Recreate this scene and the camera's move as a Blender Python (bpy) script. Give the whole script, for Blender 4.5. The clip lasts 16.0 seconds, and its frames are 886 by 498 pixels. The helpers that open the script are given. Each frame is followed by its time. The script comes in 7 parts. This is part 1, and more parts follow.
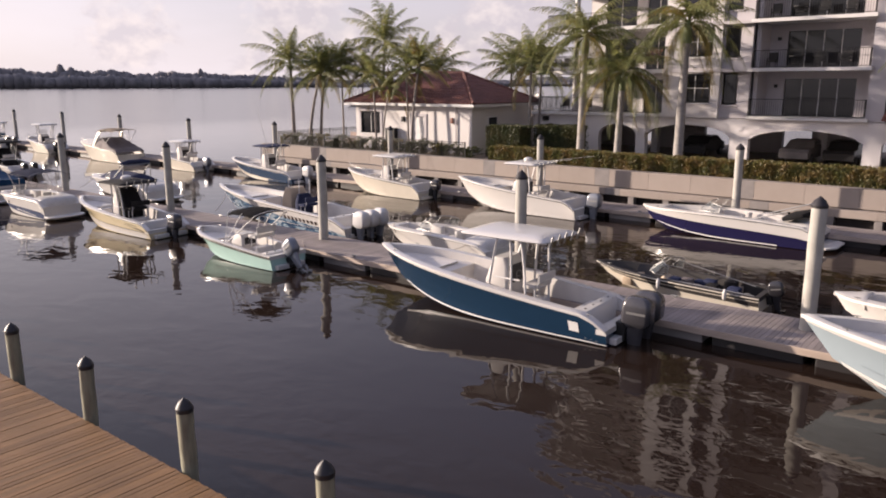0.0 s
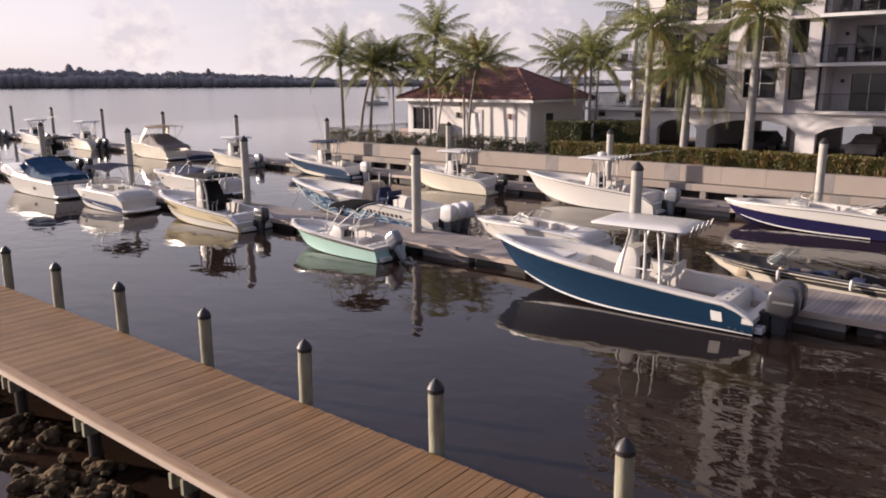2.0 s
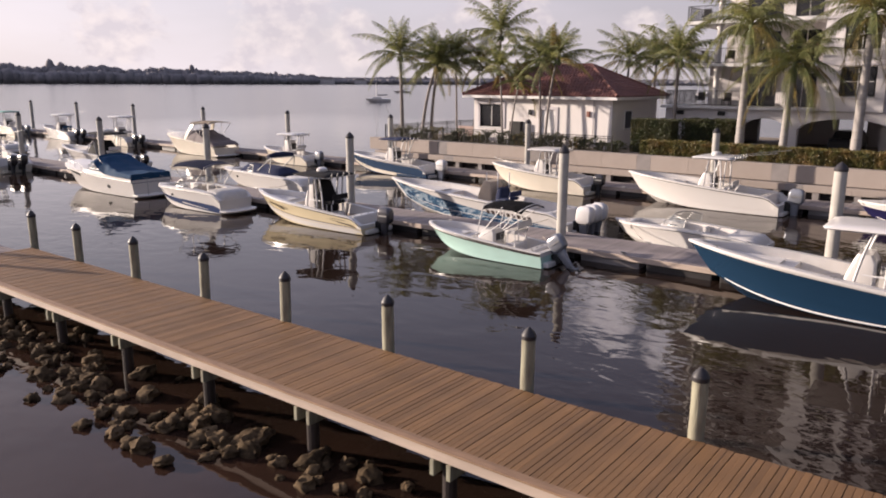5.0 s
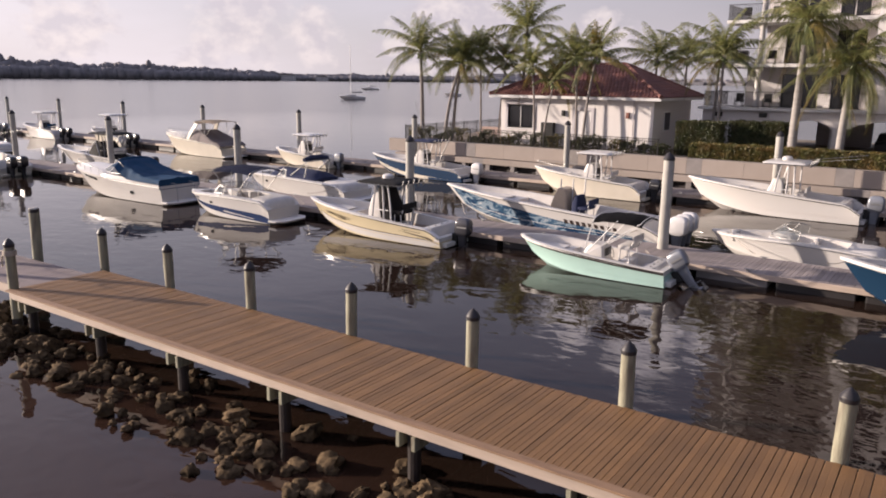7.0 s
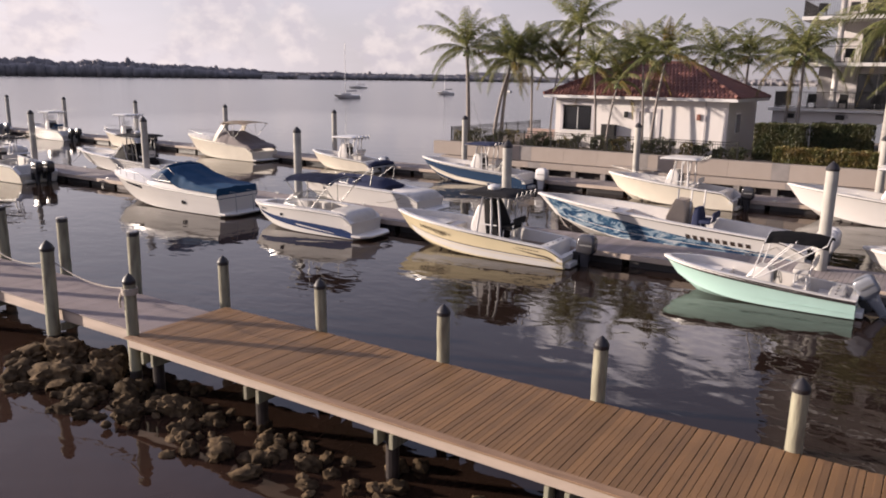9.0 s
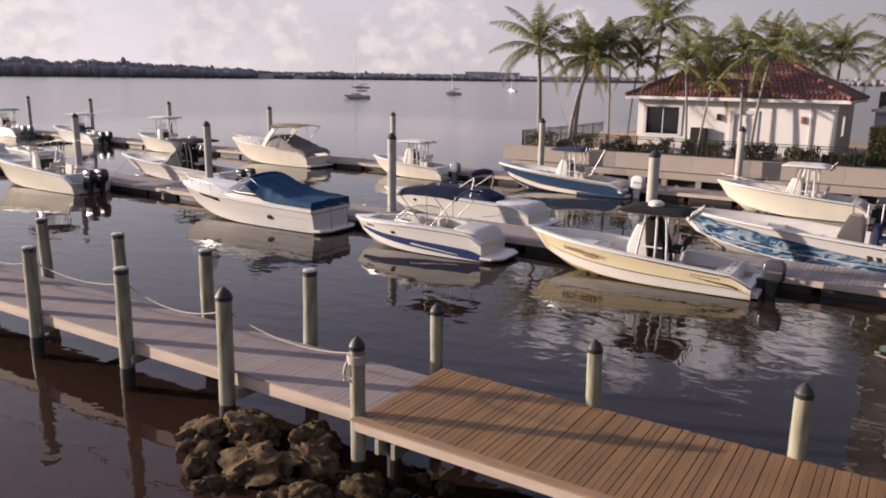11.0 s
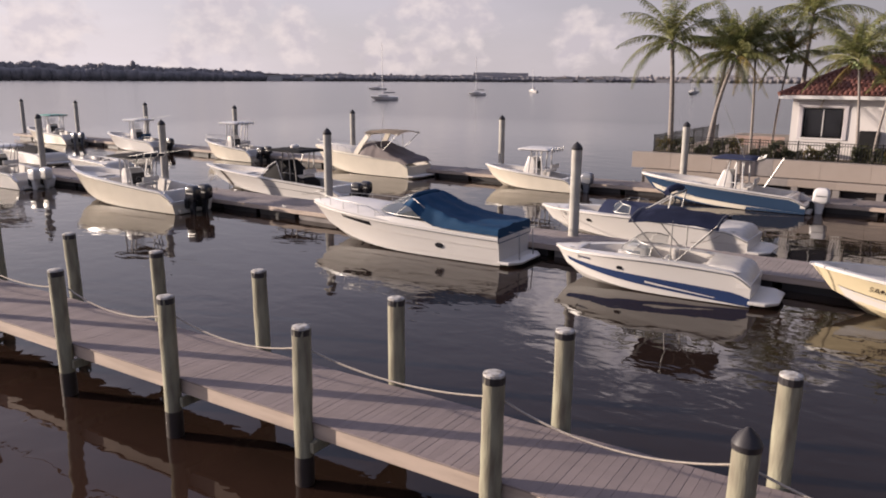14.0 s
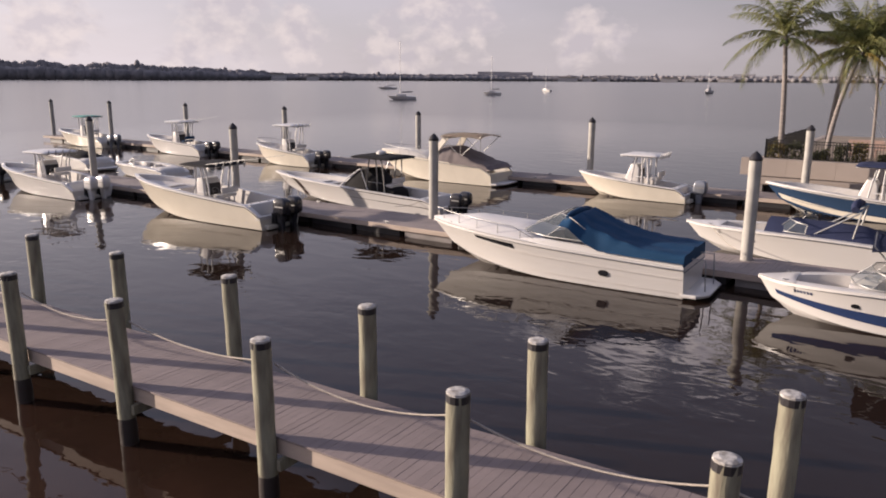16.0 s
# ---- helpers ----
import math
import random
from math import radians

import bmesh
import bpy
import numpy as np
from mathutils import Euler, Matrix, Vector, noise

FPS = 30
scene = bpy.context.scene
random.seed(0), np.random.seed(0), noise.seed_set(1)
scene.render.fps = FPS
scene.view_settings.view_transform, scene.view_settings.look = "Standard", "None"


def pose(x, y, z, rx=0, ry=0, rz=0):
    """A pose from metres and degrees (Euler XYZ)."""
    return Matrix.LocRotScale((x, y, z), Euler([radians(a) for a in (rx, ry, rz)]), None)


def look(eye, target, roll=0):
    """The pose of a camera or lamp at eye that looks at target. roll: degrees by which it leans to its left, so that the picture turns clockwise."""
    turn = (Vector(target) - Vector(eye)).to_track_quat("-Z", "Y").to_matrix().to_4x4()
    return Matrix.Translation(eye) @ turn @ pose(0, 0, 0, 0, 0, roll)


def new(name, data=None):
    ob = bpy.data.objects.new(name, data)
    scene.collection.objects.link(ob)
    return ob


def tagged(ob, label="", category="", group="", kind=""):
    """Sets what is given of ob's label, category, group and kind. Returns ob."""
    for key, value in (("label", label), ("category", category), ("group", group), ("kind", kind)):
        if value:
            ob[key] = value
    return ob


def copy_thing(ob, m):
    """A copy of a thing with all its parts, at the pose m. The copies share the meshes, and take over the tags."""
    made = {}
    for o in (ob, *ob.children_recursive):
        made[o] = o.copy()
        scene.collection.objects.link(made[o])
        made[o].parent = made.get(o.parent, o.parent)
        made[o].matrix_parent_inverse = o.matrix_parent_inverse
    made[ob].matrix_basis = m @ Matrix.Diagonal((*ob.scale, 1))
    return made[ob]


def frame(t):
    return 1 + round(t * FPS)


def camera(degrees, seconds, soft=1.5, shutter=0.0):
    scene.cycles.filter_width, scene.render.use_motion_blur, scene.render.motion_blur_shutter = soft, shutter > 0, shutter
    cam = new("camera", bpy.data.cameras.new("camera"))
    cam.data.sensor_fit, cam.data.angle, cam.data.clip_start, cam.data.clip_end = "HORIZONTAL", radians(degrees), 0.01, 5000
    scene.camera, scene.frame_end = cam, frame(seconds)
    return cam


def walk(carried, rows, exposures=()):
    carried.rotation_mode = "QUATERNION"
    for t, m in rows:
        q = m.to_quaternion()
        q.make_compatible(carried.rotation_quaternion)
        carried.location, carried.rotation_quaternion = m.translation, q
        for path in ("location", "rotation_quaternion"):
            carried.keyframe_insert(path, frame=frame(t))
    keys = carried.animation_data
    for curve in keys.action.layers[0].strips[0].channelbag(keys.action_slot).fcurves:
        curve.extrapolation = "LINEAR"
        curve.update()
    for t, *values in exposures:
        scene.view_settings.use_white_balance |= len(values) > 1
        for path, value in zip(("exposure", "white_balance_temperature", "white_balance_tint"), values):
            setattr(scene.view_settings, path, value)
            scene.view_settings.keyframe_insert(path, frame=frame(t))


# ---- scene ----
cam = camera(61.1, 16.0, soft=1.9)
METRES, EYE, TILT, LEAN, TURN = 45.0, 7.0, -2.55, 0.5, 39.9
ROWS = [
    (0.0, 0.0, 0.0, 0.0, 0.06, -9.81, -0.35),
    (0.5, -0.0199, -0.0006, -0.0014, 0.22, -9.8, -0.32),
    (1.0, -0.0405, -0.001, -0.0032, 0.35, -9.81, -0.33),
    (1.5, -0.062, -0.0013, -0.005, 0.43, -9.83, -0.34),
    (2.0, -0.0841, -0.0012, -0.007, 0.49, -9.83, -0.35),
    (2.5, -0.1071, -0.0001, -0.009, 0.5, -9.81, -0.38),
    (3.0, -0.1305, 0.0032, -0.0102, 0.51, -9.82, -0.43),
    (3.5, -0.1547, 0.0095, -0.0107, 0.44, -9.85, -0.47),
    (4.0, -0.18, 0.0181, -0.011, 0.24, -9.88, -0.55),
    (6.5, -0.3155, 0.0864, -0.0082, -3.06, -10.04, -0.93),
    (7.0, -0.3424, 0.1048, -0.0072, -3.73, -10.08, -0.98),
    (7.5, -0.369, 0.125, -0.0066, -4.25, -10.1, -1.0),
    (8.0, -0.3958, 0.1465, -0.0063, -4.65, -10.1, -1.04),
    (8.5, -0.422, 0.1686, -0.0058, -4.94, -10.13, -1.07),
    (11.0, -0.5585, 0.2863, -0.0025, -5.54, -10.19, -0.98),
    (11.5, -0.5849, 0.3103, -0.0019, -5.45, -10.2, -0.93),
    (12.0, -0.6108, 0.3345, -0.0012, -5.37, -10.2, -0.84),
    (12.5, -0.6363, 0.358, -0.0007, -5.34, -10.21, -0.81),
    (13.0, -0.6596, 0.3822, -0.0008, -5.26, -10.17, -0.7),
    (13.5, -0.6821, 0.4062, -0.0009, -5.14, -10.14, -0.62),
    (14.0, -0.7054, 0.4294, -0.0006, -5.04, -10.12, -0.57),
    (14.5, -0.7297, 0.4541, -0.0002, -4.98, -10.12, -0.54),
    (15.0, -0.7551, 0.4789, 0.0005, -4.92, -10.13, -0.52),
    (15.5, -0.7817, 0.5045, 0.0017, -4.9, -10.16, -0.53),
    (16.0, -0.8088, 0.5311, 0.0024, -4.84, -10.18, -0.57),
]
walk(cam, [(t, pose(0, 0, EYE, TILT, LEAN, TURN) @ pose(METRES * x, METRES * y, METRES * z, 90 + pitch, roll, yaw)) for t, x, y, z, yaw, pitch, roll in ROWS], [(0.0, 0.93, 6420, 13), (7.0, 0.87, 6350, 13), (12.0, 0.79, 6370, 13), (16.0, 0.68, 6420, 13)])

# ---- world, sun, exposure ----
SUN_EL, SUN_AZ = radians(13.0), math.atan2(-0.92, -0.39)
world = bpy.data.worlds.new("world")
scene.world = world
world.use_nodes = True


def build_sky():
    nt = world.node_tree
    n, l = nt.nodes, nt.links
    n.clear()
    out, bg = n.new("ShaderNodeOutputWorld"), n.new("ShaderNodeBackground")
    sky = n.new("ShaderNodeTexSky")
    sky.sky_type, sky.sun_disc = "NISHITA", False
    sky.sun_elevation, sky.sun_rotation = SUN_EL, SUN_AZ
    sky.altitude, sky.air_density, sky.dust_density, sky.ozone_density = 0.0, 1.0, 3.0, 2.0
    co = n.new("ShaderNodeTexCoord")
    sep = n.new("ShaderNodeSeparateXYZ")
    l.new(co.outputs["Generated"], sep.inputs[0])

    def math_node(op, a, b=None, clamp=False):
        m = n.new("ShaderNodeMath")
        m.operation, m.use_clamp = op, clamp
        for k, v in enumerate((a, b)):
            if v is None:
                continue
            if isinstance(v, (int, float)):
                m.inputs[k].default_value = v
            else:
                l.new(v, m.inputs[k])
        return m.outputs[0]

    # soft veil of high cloud over the whole sky
    veil = n.new("ShaderNodeTexNoise")
    veil.inputs["Scale"].default_value, veil.inputs["Detail"].default_value = 3.0, 6.0
    stretch = n.new("ShaderNodeMapping")
    stretch.inputs["Scale"].default_value = (1, 1, 3.5)
    l.new(co.outputs["Generated"], stretch.inputs[0])
    l.new(stretch.outputs[0], veil.inputs["Vector"])
    ramp = n.new("ShaderNodeValToRGB")
    ramp.color_ramp.elements[0].position, ramp.color_ramp.elements[1].position = 0.35, 0.75
    l.new(veil.outputs["Fac"], ramp.inputs[0])
    mix1 = n.new("ShaderNodeMix")
    mix1.data_type = "RGBA"
    # the veil glows towards the sun
    toward = n.new("ShaderNodeVectorMath")
    toward.operation = "DOT_PRODUCT"
    toward.inputs[1].default_value = Vector((-0.92, -0.39, 0.23)).normalized()
    l.new(co.outputs["Generated"], toward.inputs[0])
    glow = math_node("ADD", math_node("MULTIPLY", math_node("ADD", toward.outputs["Value"], 1.0), 0.74), 0.25)
    tone = n.new("ShaderNodeVectorMath")
    tone.operation = "SCALE"
    rise = n.new("ShaderNodeMix")
    rise.data_type = "RGBA"
    rise.inputs["A"].default_value, rise.inputs["B"].default_value = CLOUD_VEIL, CLOUD_HIGH
    l.new(math_node("MULTIPLY", math_node("MAXIMUM", sep.outputs["Z"], 0.0), 2.4, True), rise.inputs["Factor"])
    near_sun = math_node("POWER", math_node("MAXIMUM", toward.outputs["Value"], 0.0), 3.0)
    halo = n.new("ShaderNodeMix")
    halo.data_type = "RGBA"
    halo.inputs["B"].default_value = CLOUD_VEIL
    l.new(rise.outputs["Result"], halo.inputs["A"])
    l.new(near_sun, halo.inputs["Factor"])
    l.new(halo.outputs["Result"], tone.inputs[0])
    l.new(glow, tone.inputs["Scale"])
    l.new(tone.outputs[0], mix1.inputs["B"])
    l.new(sky.outputs[0], mix1.inputs["A"])
    l.new(math_node("ADD", math_node("MULTIPLY", ramp.outputs[0], 0.2), 0.72), mix1.inputs["Factor"])
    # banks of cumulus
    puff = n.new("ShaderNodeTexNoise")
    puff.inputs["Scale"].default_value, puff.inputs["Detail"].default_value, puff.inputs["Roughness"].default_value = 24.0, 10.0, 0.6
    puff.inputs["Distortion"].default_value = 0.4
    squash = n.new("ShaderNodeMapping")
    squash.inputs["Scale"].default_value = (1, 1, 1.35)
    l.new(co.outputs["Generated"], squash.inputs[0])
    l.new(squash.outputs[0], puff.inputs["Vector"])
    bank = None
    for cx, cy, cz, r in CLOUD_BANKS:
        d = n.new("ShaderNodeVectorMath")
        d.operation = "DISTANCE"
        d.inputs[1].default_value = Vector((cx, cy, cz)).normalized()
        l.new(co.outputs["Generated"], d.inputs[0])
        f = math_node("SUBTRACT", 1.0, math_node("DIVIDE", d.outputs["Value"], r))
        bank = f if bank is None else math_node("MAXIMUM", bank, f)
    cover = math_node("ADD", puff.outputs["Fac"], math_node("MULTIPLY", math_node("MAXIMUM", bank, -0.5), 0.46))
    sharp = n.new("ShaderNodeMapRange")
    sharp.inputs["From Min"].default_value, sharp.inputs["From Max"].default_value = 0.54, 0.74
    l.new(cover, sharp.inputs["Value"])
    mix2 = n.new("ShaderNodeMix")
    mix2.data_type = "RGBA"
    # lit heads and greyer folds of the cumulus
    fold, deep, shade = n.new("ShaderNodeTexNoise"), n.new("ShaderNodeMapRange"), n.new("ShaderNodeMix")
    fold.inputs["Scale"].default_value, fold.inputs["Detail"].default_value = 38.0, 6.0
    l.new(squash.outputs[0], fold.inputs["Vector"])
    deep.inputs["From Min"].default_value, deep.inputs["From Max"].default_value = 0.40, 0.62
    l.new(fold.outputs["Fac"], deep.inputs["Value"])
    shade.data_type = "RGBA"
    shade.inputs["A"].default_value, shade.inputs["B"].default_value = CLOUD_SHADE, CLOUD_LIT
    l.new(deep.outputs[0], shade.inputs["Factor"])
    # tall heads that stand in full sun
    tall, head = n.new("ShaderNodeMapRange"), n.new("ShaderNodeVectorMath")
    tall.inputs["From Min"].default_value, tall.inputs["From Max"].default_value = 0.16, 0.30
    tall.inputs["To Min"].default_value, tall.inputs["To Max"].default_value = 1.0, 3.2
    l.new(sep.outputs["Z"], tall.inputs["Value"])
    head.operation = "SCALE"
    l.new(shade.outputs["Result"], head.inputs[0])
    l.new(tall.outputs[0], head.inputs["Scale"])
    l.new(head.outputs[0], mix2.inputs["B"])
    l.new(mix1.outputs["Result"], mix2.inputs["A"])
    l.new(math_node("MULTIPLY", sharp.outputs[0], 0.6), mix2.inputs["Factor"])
    l.new(mix2.outputs["Result"], bg.inputs["Color"])
    bg.inputs["Strength"].default_value = SKY_STRENGTH
    l.new(bg.outputs[0], out.inputs[0])


SKY_STRENGTH = 0.06
CLOUD_VEIL = (6.5, 5.8, 5.9, 1)
CLOUD_HIGH = (3.3, 3.5, 5.0, 1)
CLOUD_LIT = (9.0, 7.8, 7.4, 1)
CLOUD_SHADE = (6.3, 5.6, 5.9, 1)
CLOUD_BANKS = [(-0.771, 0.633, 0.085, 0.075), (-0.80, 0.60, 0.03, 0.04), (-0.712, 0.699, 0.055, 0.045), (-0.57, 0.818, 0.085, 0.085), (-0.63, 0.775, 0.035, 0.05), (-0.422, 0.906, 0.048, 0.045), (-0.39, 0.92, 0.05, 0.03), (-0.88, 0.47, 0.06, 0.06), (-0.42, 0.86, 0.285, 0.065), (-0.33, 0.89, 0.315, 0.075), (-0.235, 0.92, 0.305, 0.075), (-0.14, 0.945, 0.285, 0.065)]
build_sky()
sun = new("sun", bpy.data.lights.new("sun", "SUN"))
sun.data.energy, sun.data.angle, sun.data.color = 5.0, radians(0.8), (1.0, 0.84, 0.69)
sun.matrix_world = look((-92, -39, 100 * math.tan(SUN_EL)), (0, 0, 0))

# ---- materials ----


def material(name, color, rough=0.6, metal=0.0, spots=0.0, size=1.0, bump=0.0, fine=40.0, tint=None, coat=0.0, piece=0.0, stretch=(1, 1, 1), spec=0.5):
    """A surface with stains (spots, of that size in metres), fine grain relief (bump) and, for loose pieces, a shade of their own (piece)."""
    m = bpy.data.materials.new(name)
    m.use_nodes = True
    n, l = m.node_tree.nodes, m.node_tree.links
    p = n["Principled BSDF"]
    p.inputs["Roughness"].default_value, p.inputs["Metallic"].default_value = rough, metal
    p.inputs["Coat Weight"].default_value, p.inputs["Coat Roughness"].default_value = coat, 0.08
    p.inputs["Specular IOR Level"].default_value = spec
    co, mp = n.new("ShaderNodeTexCoord"), n.new("ShaderNodeMapping")
    mp.inputs["Scale"].default_value = stretch
    l.new(co.outputs["Object"], mp.inputs[0])
    tint = tint or tuple(c * 0.55 for c in color)
    big, small = n.new("ShaderNodeTexNoise"), n.new("ShaderNodeTexNoise")
    big.inputs["Scale"].default_value, big.inputs["Detail"].default_value = 1.0 / size, 5.0
    small.inputs["Scale"].default_value, small.inputs["Detail"].default_value = fine, 4.0
    for t in (big, small):
        l.new(mp.outputs[0], t.inputs["Vector"])
    ramp = n.new("ShaderNodeMapRange")
    ramp.inputs["From Min"].default_value, ramp.inputs["From Max"].default_value = 0.38, 0.72
    l.new(big.outputs["Fac"], ramp.inputs["Value"])
    add = n.new("ShaderNodeMath")
    add.operation = "MULTIPLY_ADD"
    add.inputs[1].default_value = 0.35
    l.new(small.outputs["Fac"], add.inputs[0])
    l.new(ramp.outputs[0], add.inputs[2])
    amount = n.new("ShaderNodeMath")
    amount.operation, amount.use_clamp = "MULTIPLY", True
    amount.inputs[1].default_value = spots
    l.new(add.outputs[0], amount.inputs[0])
    mix = n.new("ShaderNodeMix")
    mix.data_type = "RGBA"
    mix.inputs["A"].default_value, mix.inputs["B"].default_value = (*color, 1), (*tint, 1)
    l.new(amount.outputs[0], mix.inputs["Factor"])
    result = mix.outputs["Result"]
    if piece:
        info, hue = n.new("ShaderNodeObjectInfo"), n.new("ShaderNodeHueSaturation")
        val = n.new("ShaderNodeMapRange")
        val.inputs["To Min"].default_value, val.inputs["To Max"].default_value = 1 - piece, 1 + piece
        l.new(info.outputs["Random"], val.inputs["Value"])
        l.new(val.outputs[0], hue.inputs["Value"])
        l.new(result, hue.inputs["Color"])
        result = hue.outputs["Color"]
    l.new(result, p.inputs["Base Color"])
    if bump:
        b = n.new("ShaderNodeBump")
        b.inputs["Strength"].default_value, b.inputs["Distance"].default_value = bump, 0.01
        l.new(small.outputs["Fac"], b.inputs["Height"])
        l.new(b.outputs[0], p.inputs["Normal"])
    return m


def water_material():
    m = bpy.data.materials.new("harbour_water")
    m.use_nodes = True
    n, l = m.node_tree.nodes, m.node_tree.links
    p = n["Principled BSDF"]
    p.inputs["Base Color"].default_value = (0.018, 0.0115, 0.010, 1)
    p.inputs["Roughness"].default_value, p.inputs["IOR"].default_value = 0.03, 1.33
    co = n.new("ShaderNodeTexCoord")
    # slow swell, ripples in patches where the breeze touches down, and fine chop
    patch, breeze = n.new("ShaderNodeTexNoise"), n.new("ShaderNodeMapRange")
    patch.inputs["Scale"].default_value, patch.inputs["Detail"].default_value = 0.09, 2.0
    l.new(co.outputs["Object"], patch.inputs["Vector"])
    breeze.inputs["From Min"].default_value, breeze.inputs["From Max"].default_value = 0.38, 0.64
    breeze.inputs["To Min"].default_value, breeze.inputs["To Max"].default_value = 0.35, 1.5
    l.new(patch.outputs["Fac"], breeze.inputs["Value"])
    height = None
    for scale, amount, windy in ((0.5, 0.018, False), (1.5, 0.0075, True), (4.5, 0.0011, True)):
        mp, t, f = n.new("ShaderNodeMapping"), n.new("ShaderNodeTexNoise"), n.new("ShaderNodeMath")
        mp.inputs["Scale"].default_value, mp.inputs["Rotation"].default_value = (1, 1.5, 1), (0, 0, 0.5)
        l.new(co.outputs["Object"], mp.inputs[0])
        t.inputs["Scale"].default_value, t.inputs["Detail"].default_value, t.inputs["Distortion"].default_value = scale, 1.0, 0.6
        l.new(mp.outputs[0], t.inputs["Vector"])
        f.operation, f.inputs[1].default_value = "MULTIPLY", amount
        l.new(t.outputs["Fac"], f.inputs[0])
        wave = f.outputs[0]
        if windy:
            g = n.new("ShaderNodeMath")
            g.operation = "MULTIPLY"
            l.new(wave, g.inputs[0])
            l.new(breeze.outputs[0], g.inputs[1])
            wave = g.outputs[0]
        if height is not None:
            g = n.new("ShaderNodeMath")
            l.new(height, g.inputs[0])
            l.new(wave, g.inputs[1])
            wave = g.outputs[0]
        height = wave
    relief = n.new("ShaderNodeBump")
    relief.inputs["Strength"].default_value, relief.inputs["Distance"].default_value = 1.0, 1.0
    l.new(height, relief.inputs["Height"])
    l.new(relief.outputs[0], p.inputs["Normal"])
    # open water past the basin is ruffled by the breeze
    sep, far1, far2, far = n.new("ShaderNodeSeparateXYZ"), n.new("ShaderNodeMapRange"), n.new("ShaderNodeMapRange"), n.new("ShaderNodeMath")
    l.new(co.outputs["Object"], sep.inputs[0])
    far1.inputs["From Min"].default_value, far1.inputs["From Max"].default_value = 42.0, 110.0
    far1.inputs["To Min"].default_value, far1.inputs["To Max"].default_value = 0.015, 0.15
    l.new(sep.outputs["Y"], far1.inputs["Value"])
    far2.inputs["From Min"].default_value, far2.inputs["From Max"].default_value = -70.0, -140.0
    far2.inputs["To Min"].default_value, far2.inputs["To Max"].default_value = 0.015, 0.15
    l.new(sep.outputs["X"], far2.inputs["Value"])
    far.operation = "MAXIMUM"
    l.new(far1.outputs[0], far.inputs[0])
    l.new(far2.outputs[0], far.inputs[1])
    l.new(far.outputs[0], p.inputs["Roughness"])
    # brown silt in the shallows below the near dock
    shoal, silt, murk = n.new("ShaderNodeMapRange"), n.new("ShaderNodeTexNoise"), n.new("ShaderNodeMix")
    shoal.inputs["From Min"].default_value, shoal.inputs["From Max"].default_value = 7.0, 3.0
    silt.inputs["Scale"].default_value, silt.inputs["Detail"].default_value = 0.5, 5.0
    l.new(co.outputs["Object"], silt.inputs["Vector"])
    wob = n.new("ShaderNodeMath")
    wob.operation = "MULTIPLY_ADD"
    wob.inputs[1].default_value = 6.0
    l.new(silt.outputs["Fac"], wob.inputs[0])
    l.new(sep.outputs["Y"], wob.inputs[2])
    l.new(wob.outputs[0], shoal.inputs["Value"])
    murk.data_type = "RGBA"
    murk.inputs["A"].default_value, murk.inputs["B"].default_value = (0.019, 0.0118, 0.0088, 1), (0.034, 0.018, 0.0125, 1)
    l.new(shoal.outputs[0], murk.inputs["Factor"])
    l.new(murk.outputs["Result"], p.inputs["Base Color"])
    return m


def glass_material(name, color, alpha=0.5):
    m = bpy.data.materials.new(name)
    m.use_nodes = True
    p = m.node_tree.nodes["Principled BSDF"]
    p.inputs["Base Color"].default_value = (*color, 1)
    p.inputs["Roughness"].default_value, p.inputs["Alpha"].default_value = 0.04, alpha
    return m


def leaf_material(name, color, other):
    m = material(name, color, 0.5, spots=0.9, size=0.5, fine=6, tint=other, bump=0.0)
    n, l = m.node_tree.nodes, m.node_tree.links
    p = n["Principled BSDF"]
    geo, hue, val = n.new("ShaderNodeNewGeometry"), n.new("ShaderNodeHueSaturation"), n.new("ShaderNodeMapRange")
    val.inputs["To Min"].default_value, val.inputs["To Max"].default_value = 0.6, 1.45
    l.new(geo.outputs["Random Per Island"], val.inputs["Value"])
    l.new(val.outputs[0], hue.inputs["Value"])
    l.new(p.inputs["Base Color"].links[0].from_socket, hue.inputs["Color"])
    l.new(hue.outputs["Color"], p.inputs["Base Color"])
    tr, mx = n.new("ShaderNodeBsdfTranslucent"), n.new("ShaderNodeMixShader")
    l.new(hue.outputs["Color"], tr.inputs["Color"])
    mx.inputs[0].default_value = 0.4
    l.new(p.outputs[0], mx.inputs[1])
    l.new(tr.outputs[0], mx.inputs[2])
    l.new(mx.outputs[0], n["Material Output"].inputs[0])
    return m


WATER = water_material()
WOOD = material("brown_deck_wood", (0.215, 0.112, 0.042), 0.62, spots=0.7, size=0.7, bump=0.5, fine=30, tint=(0.125, 0.067, 0.027), piece=0.16, stretch=(4, 0.5, 4))
EDGE_WOOD = material("worn_edge_wood", (0.30, 0.185, 0.108), 0.75, spots=0.7, size=0.25, bump=0.5, fine=30, tint=(0.17, 0.10, 0.06), stretch=(0.4, 3, 3))
FASCIA = material("pale_fascia_timber", (0.50, 0.40, 0.33), 0.75, spots=0.6, size=0.6, bump=0.5, fine=25, stretch=(0.4, 3, 3))
GREY_DECK = material("grey_composite_decking", (0.245, 0.197, 0.19), 0.8, spots=0.5, size=0.9, bump=0.5, fine=60, piece=0.06)
DOCK_PLANK = material("weathered_dock_plank", (0.285, 0.24, 0.225), 0.8, spots=0.5, size=0.7, bump=0.5, fine=40, piece=0.15)
